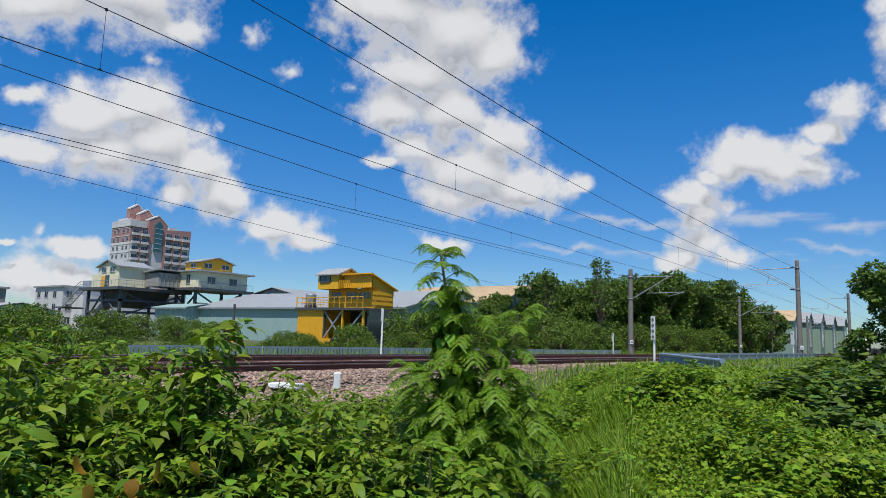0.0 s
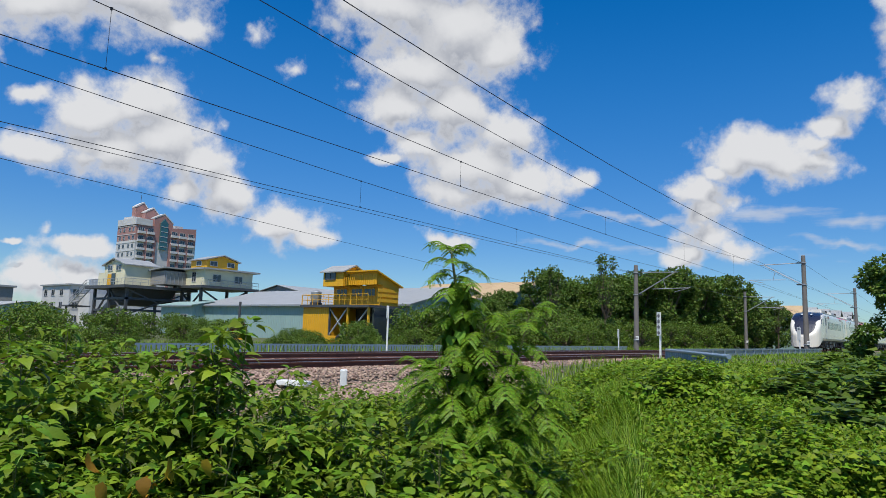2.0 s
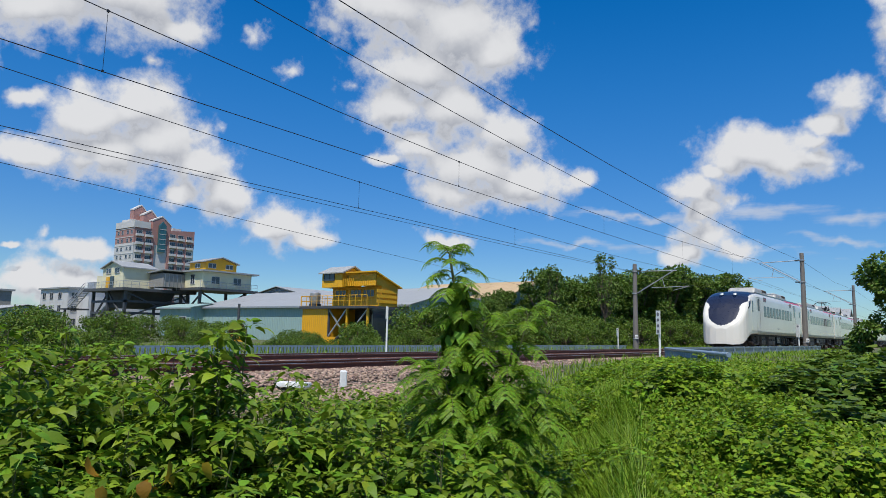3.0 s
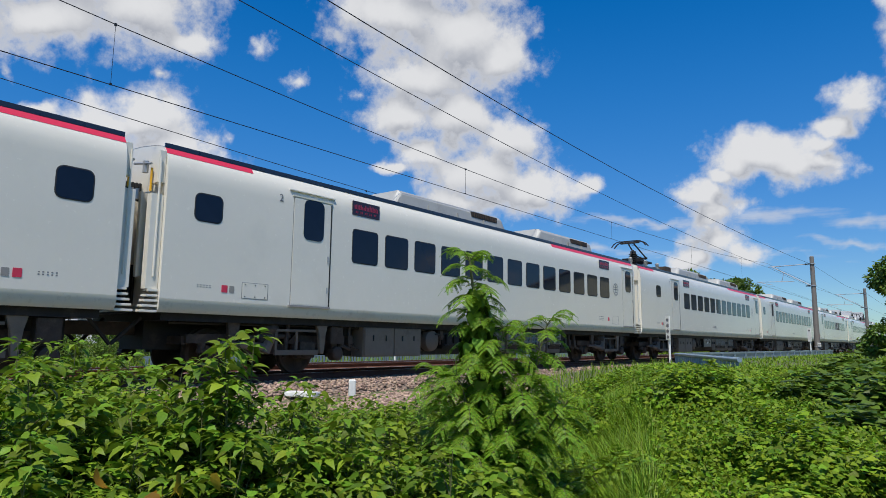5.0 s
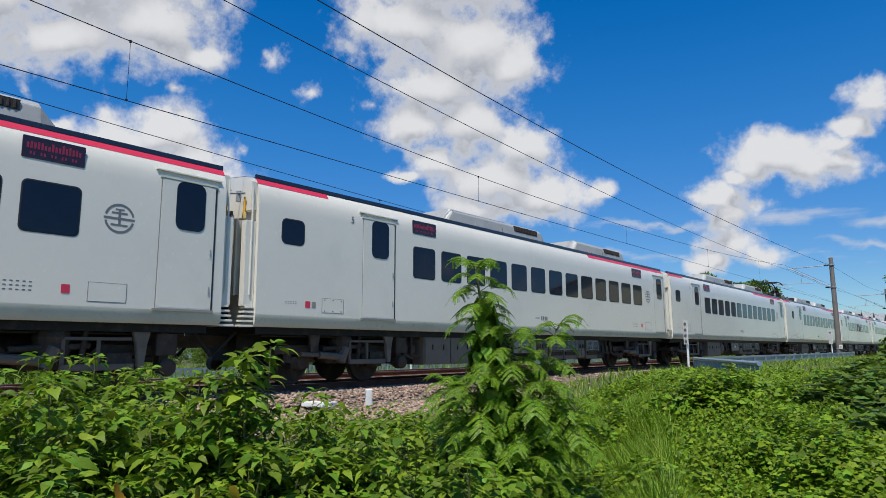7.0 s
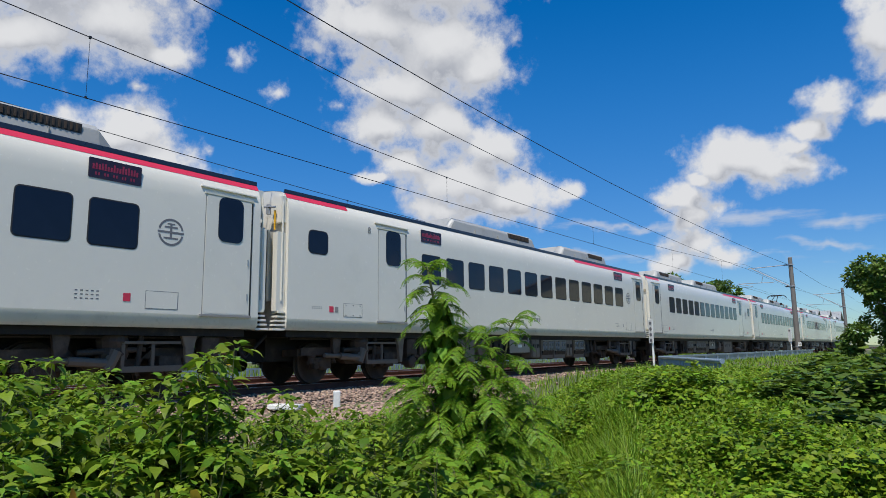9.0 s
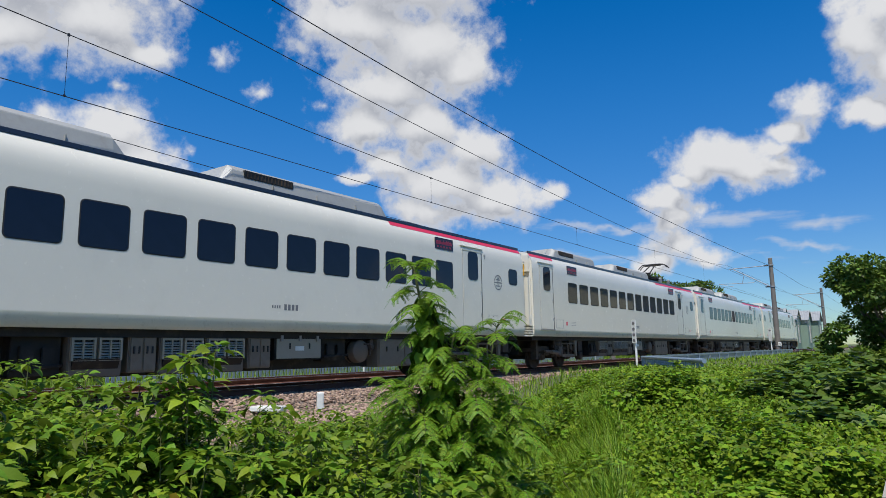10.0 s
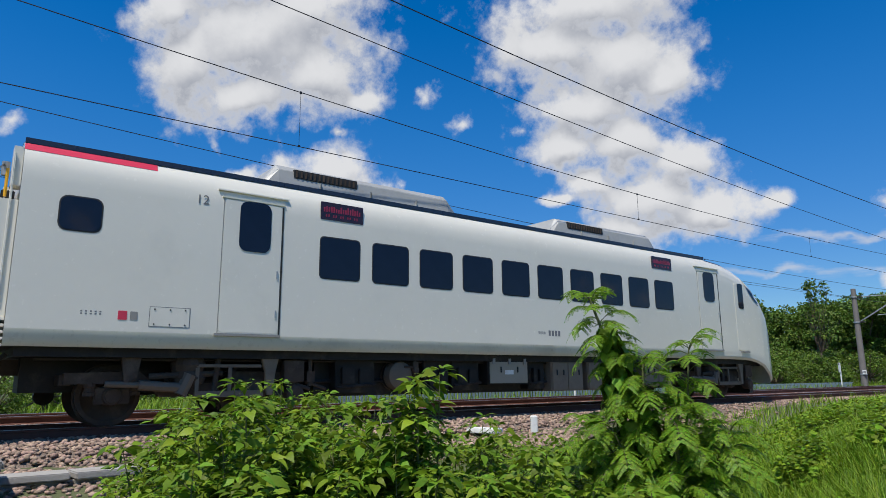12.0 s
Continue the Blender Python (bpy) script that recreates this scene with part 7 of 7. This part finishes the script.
def build_sapling():
    """A young feathery tree, overgrown with a heart-leaved vine."""
    rng = np.random.default_rng(31)
    x0, y0 = direction(34.7, 4.3)
    g = ground_height(x0, y0) - 0.05
    global SAPLING
    t = SAPLING = thing("sapling", "young feathery-leaved tree overgrown with a pale green vine", "small tree", pose(x0, y0, g))
    r = np.array([math.cos(radians(36.0)), math.sin(radians(36.0)), 0])       # across the view
    fwd = np.array([-r[1], r[0], 0])
    put = lambda p: r * p[0] + fwd * p[1] + np.array([0, 0, p[2] * 1.12])
    # branches: across, away, up; then the share of the branch that bears leaves, and their number
    stems = [([(0, 0, 0), (0.0, 0, 0.62), (-0.06, 0.02, 1.02), (-0.13, 0.01, 1.40), (-0.16, 0.0, 1.66), (-0.21, -0.02, 1.90)], 0.42, 36),
             ([(0, 0, 0.55), (0.12, 0.04, 0.92), (0.22, 0.02, 1.22), (0.31, 0.0, 1.56)], 0.30, 32),
             ([(-0.02, 0, 0.5), (-0.16, 0.08, 0.86), (-0.28, 0.10, 1.10), (-0.36, 0.08, 1.22)], 0.25, 28),
             ([(0, 0, 0.4), (0.18, -0.08, 0.72), (0.32, -0.12, 0.98), (0.42, -0.12, 1.12)], 0.25, 30),
             ([(0, 0, 0.3), (-0.10, -0.18, 0.66), (-0.16, -0.26, 0.95)], 0.2, 26),
             ([(0, 0, 0.3), (0.08, -0.20, 0.62), (0.10, -0.30, 0.92)], 0.2, 28),
             ([(0, 0, 0.2), (-0.22, -0.10, 0.45), (-0.34, -0.16, 0.70)], 0.2, 26),
             ([(0, 0, 0.2), (0.24, -0.12, 0.42), (0.38, -0.18, 0.66)], 0.2, 26),
             ([(0, 0, 0.15), (0.02, -0.28, 0.36), (0.04, -0.40, 0.55)], 0.2, 22),
             ([(-0.06, 0.02, 1.0), (-0.02, -0.05, 1.30), (0.03, -0.06, 1.52)], 0.2, 20),
             ([(0, 0, 0.6), (0.10, -0.12, 0.95), (0.16, -0.16, 1.24)], 0.2, 24),
             ([(0, 0, 0.6), (-0.14, -0.10, 0.95), (-0.22, -0.14, 1.20)], 0.2, 24)]
    wood, ribs = Build(), Build()
    P, A, U, S = [], [], [], []

    def frond(foot, way, rise, ln):
        """A twice-divided leaf: an arching rib, paired combs, rows of narrow leaflets."""
        side = np.array([-way[1], way[0], 0.0])
        at = lambda u: foot + way * ln * u * (1 - 0.12 * u) + np.array([0, 0, ln * (rise * u - (0.55 + 0.35 * rise) * u * u)])
        for k in range(4):
            ribs.tube(at(k / 4), at((k + 1) / 4), 0.0032 - 0.0005 * k, n=3, caps=False)
        pairs = 7
        for k in range(pairs):
            u = 0.24 + 0.76 * k / (pairs - 1)
            c, ahead = at(u), at(min(1.0, u + 0.05)) - at(u - 0.05)
            ahead = ahead / np.linalg.norm(ahead)
            pl = ln * 0.40 * (1 - 0.45 * abs(u - 0.55)) * rng.uniform(0.85, 1.1)
            for sgn in (1, -1):
                pd = ahead * 0.62 + side * sgn + np.array([0, 0, -0.22]) + rng.normal(0, 0.07, 3)
                pd = pd / np.linalg.norm(pd)
                nor = np.cross(pd, ahead) * -sgn
                nor = nor / np.linalg.norm(nor)
                q = np.cross(nor, pd)
                rows = 12
                for m in range(rows):
                    w = (m + 1.0) / rows
                    p = c + pd * pl * w + np.array([0, 0, -0.22 * pl * w * w])
                    for s2 in (1, -1):
                        P.append(p)
                        A.append(q * s2 + pd * 0.55)
                        U.append(nor)
                        S.append(pl * 0.19 * (1.0 - 0.35 * w))

    for si, (line, first, count) in enumerate(stems):
        pts = np.array([put(p) for p in line])
        ln = np.linspace(0, 1, len(pts))
        on = lambda u: np.array([np.interp(u, ln, pts[:, k]) for k in range(3)])
        for k in range(len(pts) - 1):
            wood.tube(pts[k], pts[k + 1], (0.024 if si == 0 else 0.014) * (1 - 0.7 * ln[k]), (0.024 if si == 0 else 0.014) * (1 - 0.7 * ln[k + 1]), n=6, caps=False)
        for k in range(count):
            u = first + (1 - first) * (k + 0.5) / count
            b = k * 2.4 + si
            end = smooth01(0.8, 1.0, u)
            frond(on(u), np.array([math.cos(b), math.sin(b), 0]), rng.uniform(0.3, 0.9) + 0.5 * end, rng.uniform(0.21, 0.31) * (1 - 0.2 * end) * (0.88 if si == 0 else 0.9 if si == 1 else 1.0))
        for k in range(4):
            b = k * 1.6 + si
            frond(pts[-1], np.array([math.cos(b), math.sin(b), 0]), rng.uniform(0.9, 1.5), rng.uniform(0.14, 0.22))
    tagged(part("stem", wood, "stem", t, smooth=True), "slender forked green-brown stems")
    tagged(part("leaf_stalk", ribs, "stem", t), kind="stuff")
    P, A, U, S = np.array(P), np.array(A), np.array(U), np.array(S)
    tv = np.array([(-0.26, 0, 0), (0.26, 0, 0), (0.26, 0.7, 0), (-0.26, 0.7, 0), (0, 1.1, 0)], float)
    v, f = scatter(tv, BLADE_F, P, A, U + rng.normal(0, 0.16, (len(P), 3)), S, S)
    part("foliage", raw_mesh("foliage", v, f, "feather"), "feather", t, "fine feathery leaves")
    # heart-leaved vine hanging round the main stem
    n = 420
    z = 0.85 + 1.1 * rng.random(n) ** 1.3
    ang, rad = rng.uniform(0, 6.283, n), rng.uniform(0.04, 0.20, n) * np.interp(z, [0.85, 1.2, 1.8], [1.25, 1.1, 0.4])
    cx = np.interp(z, [0.7, 1.14, 1.57, 1.86], [0.02, -0.02, -0.12, -0.15])
    Pv = np.stack([np.cos(ang) * rad, np.sin(ang) * rad, z], 1) + cx[:, None] * r[None]
    Av = np.stack([np.cos(ang) * 0.5, np.sin(ang) * 0.5, -np.ones(n)], 1)
    v, f = scatter(HEART_V, HEART_F, Pv, Av, np.stack([np.cos(ang), np.sin(ang), np.full(n, 0.6)], 1), rng.uniform(0.06, 0.105, n))
    part("vine", raw_mesh("vine", v, f, "vine"), "vine", t, "pale green heart-shaped vine leaves")


def tree_meshes(seed, h, r, leaf=0.22, count=5200, low=0.15, mat_name="treeleaf"):
    """A broad tree: forked trunk, limbs, and a crown of leaf clumps with gaps."""
    rng = np.random.default_rng(seed)
    wood = Build()
    fork = np.array([rng.normal(0, 0.1), rng.normal(0, 0.1), h * 0.32])
    wood.tube((0, 0, -0.3), fork, 0.055 * r + 0.06, 0.04 * r + 0.04, n=8)
    clumps = []
    for k in range(64):
        a, e = rng.uniform(0, 6.283), rng.uniform(0, 1) ** 0.8
        rad = r * math.sqrt(rng.uniform(0.05, 1)) * math.sqrt(max(0.05, 1 - (e - 0.35) ** 2 * 1.6))
        c = np.array([math.cos(a) * rad, math.sin(a) * rad, h * (low + (0.93 - low) * e)])
        clumps.append((c, rng.uniform(0.15, 0.30) * r))
        if k % 2 == 0:
            m = (fork + c) / 2 + np.array([0, 0, -0.05 * h])
            wood.tube(fork, m, 0.03 * r, 0.02 * r, n=6, caps=False)
            wood.tube(m, c, 0.02 * r, 0.008 * r, n=5, caps=False)
    per = count // len(clumps)
    P, A = [], []
    for c, s in clumps:
        d = unit(rng.normal(0, 1, (per, 3)))
        q = d * (s * rng.uniform(0.62, 1.06, per)[:, None])
        q[:, 2] *= 0.72
        P.append(c + q)
        A.append(d + rng.normal(0, 0.5, (per, 3)) + np.array([0, 0, -0.35]))
    P, A = np.concatenate(P), np.concatenate(A)
    size = rng.uniform(0.6, 1.3, len(P)) * leaf
    v, f = scatter(TREE_V, TREE_F, P, A, np.tile((0, 0, 1.0), (len(P), 1)) + rng.normal(0, 0.5, (len(P), 3)), size, size * 1.2)
    return wood.mesh("trunk", "bark"), raw_mesh("crown", v, f, mat_name)


def build_trees():
    rng = random.Random(9)
    kinds = [tree_meshes(200 + k, 8.0, 3.2, 0.25, 14000, 0.08) for k in range(5)]
    low = [tree_meshes(230 + k, 2.6, 1.6, 0.13, 4200, 0.06, "leafmid") for k in range(4)]
    slim = tree_meshes(250, 8.5, 1.0, 0.2, 1100, 0.45)
    side = [tree_meshes(260 + k, 4.6, 2.0, 0.13, 30000, 0.05) for k in range(1)]

    def plant(meshes, x, y, s, name="tree", label="dense dark green broad-leaved tree", group="trees beyond the line", sz=None):
        t = thing(name, label, "tree" if name == "tree" else "shrub", None, group)
        z = ground_height(x, y) - 0.1
        t.matrix_basis = pose(x, y, z, 0, 0, rng.uniform(0, 360)) @ Matrix.Diagonal((s, s, sz or s, 1))
        part("trunk", meshes[0], "bark", t)
        part("crown", meshes[1], "treeleaf", t)
        return t
    for x, y, s in ((-31.5, 58, 1.02), (-27.5, 62, 0.98), (-25.5, 66, 1.12), (-23.5, 69, 1.16), (-22.0, 74, 1.12), (-20.5, 79, 1.16), (-20.0, 86, 1.0), (-20.2, 95, 0.9), (-29.5, 68, 1.1), (-24.5, 84, 1.2), (-33.5, 52, 0.62), (-19.8, 104, 0.85), (-36, 56, 0.75), (-31.5, 64, 1.0), (-35, 62, 0.8), (-26.5, 73, 1.15)):
        plant(kinds[rng.randrange(5)], x * 1.15, y * 1.15, s * 1.1)
    for x, y, s in ((-24.6, 56, 1.12), (-30.0, 56, 1.02), (-20.3, 108, 0.95)):
        plant(slim, x, y, s, label="thin young tree with sparse foliage")
    # scrub along the far side
    for k in range(26):
        y = 12 + 2.6 * k + rng.uniform(-0.8, 0.8)
        x = -22.5 - 0.12 * y + rng.uniform(-1.5, 1.0)
        if 14 < y < 17:
            continue
        plant(low[rng.randrange(4)], x, y, rng.uniform(0.32, 0.5) if y < 24 else rng.uniform(0.6, 0.8) if y < 32 else rng.uniform(0.9, 1.3), "shrub", "rounded green shrub beyond the tracks", "shrubs beyond the tracks")
    for x, y, s in ((-33, 27, 0.55), (-37, 24, 0.75), (-42, 29, 0.8), (-40, 24, 0.7), (-45, 22, 0.7), (-48, 24, 0.75), (-36, 31, 0.55), (-33, 33, 0.6), (-31, 36, 0.75), (-55, 28, 0.85), (-52, 20, 0.9), (-60, 24, 1.0), (-47, 31, 0.75), (-34, 40, 1.0), (-33, 44, 1.2), (-36, 47, 1.2), (-57, 34, 0.9), (-62, 36, 1.0), (-31, 40, 1.1), (-66, 30, 0.9), (-70, 26, 1.1), (-58, 31, 0.95),
                    (-29, 30, 0.6), (-28, 34, 0.8), (-30, 48, 1.3), (-28, 44, 1.1), (-27, 50, 1.4)):
        plant(low[rng.randrange(4)], x, y, s, "shrub", "rounded green shrub in the yard", "shrubs beyond the tracks")
    for x, y, s in ((-22, 1, 0.5), (-23, 4, 0.45), (-25, -2, 0.7), (-24, 7.5, 0.5), (-27, 9, 0.7), (-29, 3, 0.9), (-30, 12, 0.7), (-35, 8, 1.1), (-33, 16, 0.8), (-38, 14, 0.9), (-40, 2, 1.3), (-36, -3, 1.1), (-46, 10, 1.4), (-31, 20, 0.6),
                    (-23.5, 52, 1.1), (-25, 57, 1.3), (-23.3, 61, 1.2), (-22.6, 66, 1.2), (-22.5, 71, 1.25), (-22.4, 77, 1.2), (-22.2, 90, 1.2), (-26.5, 54, 1.35), (-31.5, 52, 1.3), (-22, 99, 1.2), (-22.5, 48, 0.8), (-24, 47, 1.0), (-22.5, 84, 1.3)):
        plant(low[rng.randrange(4)], x, y, s, "shrub", "rounded green shrub beyond the tracks", "shrubs beyond the tracks")
    for k in range(24):
        y = 13 + 1.25 * k + rng.uniform(-0.5, 0.5)
        plant(low[rng.randrange(4)], -22.2 - rng.uniform(0, 5.5), y, rng.uniform(0.3, 0.48), "shrub", "low green scrub beyond the tracks", "shrubs beyond the tracks")
    t = plant(side[0], -0.75, 27.0, 1.02, label="dark green roadside tree with dense low foliage", group="")
    for x, y, s in ((-2.2, 15.0, 0.34), (-1.6, 13.0, 0.32), (-1.9, 18.5, 0.34), (-1.9, 25.6, 0.36), (0.6, 25.2, 0.9), (0.2, 28.2, 1.2), (-2.9, 28.0, 0.34), (1.9, 24.0, 1.0)):
        plant(low[rng.randrange(4)], x, y, s, "shrub", "leafy shrub growing out of the creeper", "shrubs in the creeper")


build_mound()
build_bushes()
build_sapling()
build_trees()
build_creeper()
build_weeds()
build_grass()


# ---- what moves ----
def motions():
    """The train runs towards -y at 30.4 m/s; each car keeps its place in the row."""
    for k, car, turned_round in TRAIN:
        rows = []
        for t in (0.0, 3.0, 6.0, 9.0, 12.0):
            y = 115.89 - 30.366 * t + k * CAR
            rows.append((t, pose(TRACK, y + BODY, RAIL, 0, 0, 180) if turned_round else pose(TRACK, y, RAIL)))
        walk(car, rows)
    # the sapling sways in the draught of the train
    rest, ahead = SAPLING.matrix_basis.copy(), Vector((-math.sin(radians(34.7)), math.cos(radians(34.7)), 0))
    sway = ((0.0, 0.0), (1.5, 0.6), (3.0, 0.2), (4.8, 2.5), (5.5, 2.2), (6.0, 0.8), (6.5, 0.4), (7.0, 1.0), (9.0, -1.6), (9.5, -1.5), (10.0, -1.2), (10.5, -1.8), (11.0, -2.0), (11.5, -2.6), (12.0, -8.0))
    walk(SAPLING, [(t, rest @ Matrix.Rotation(radians(a), 4, ahead)) for t, a in sway])


motions()
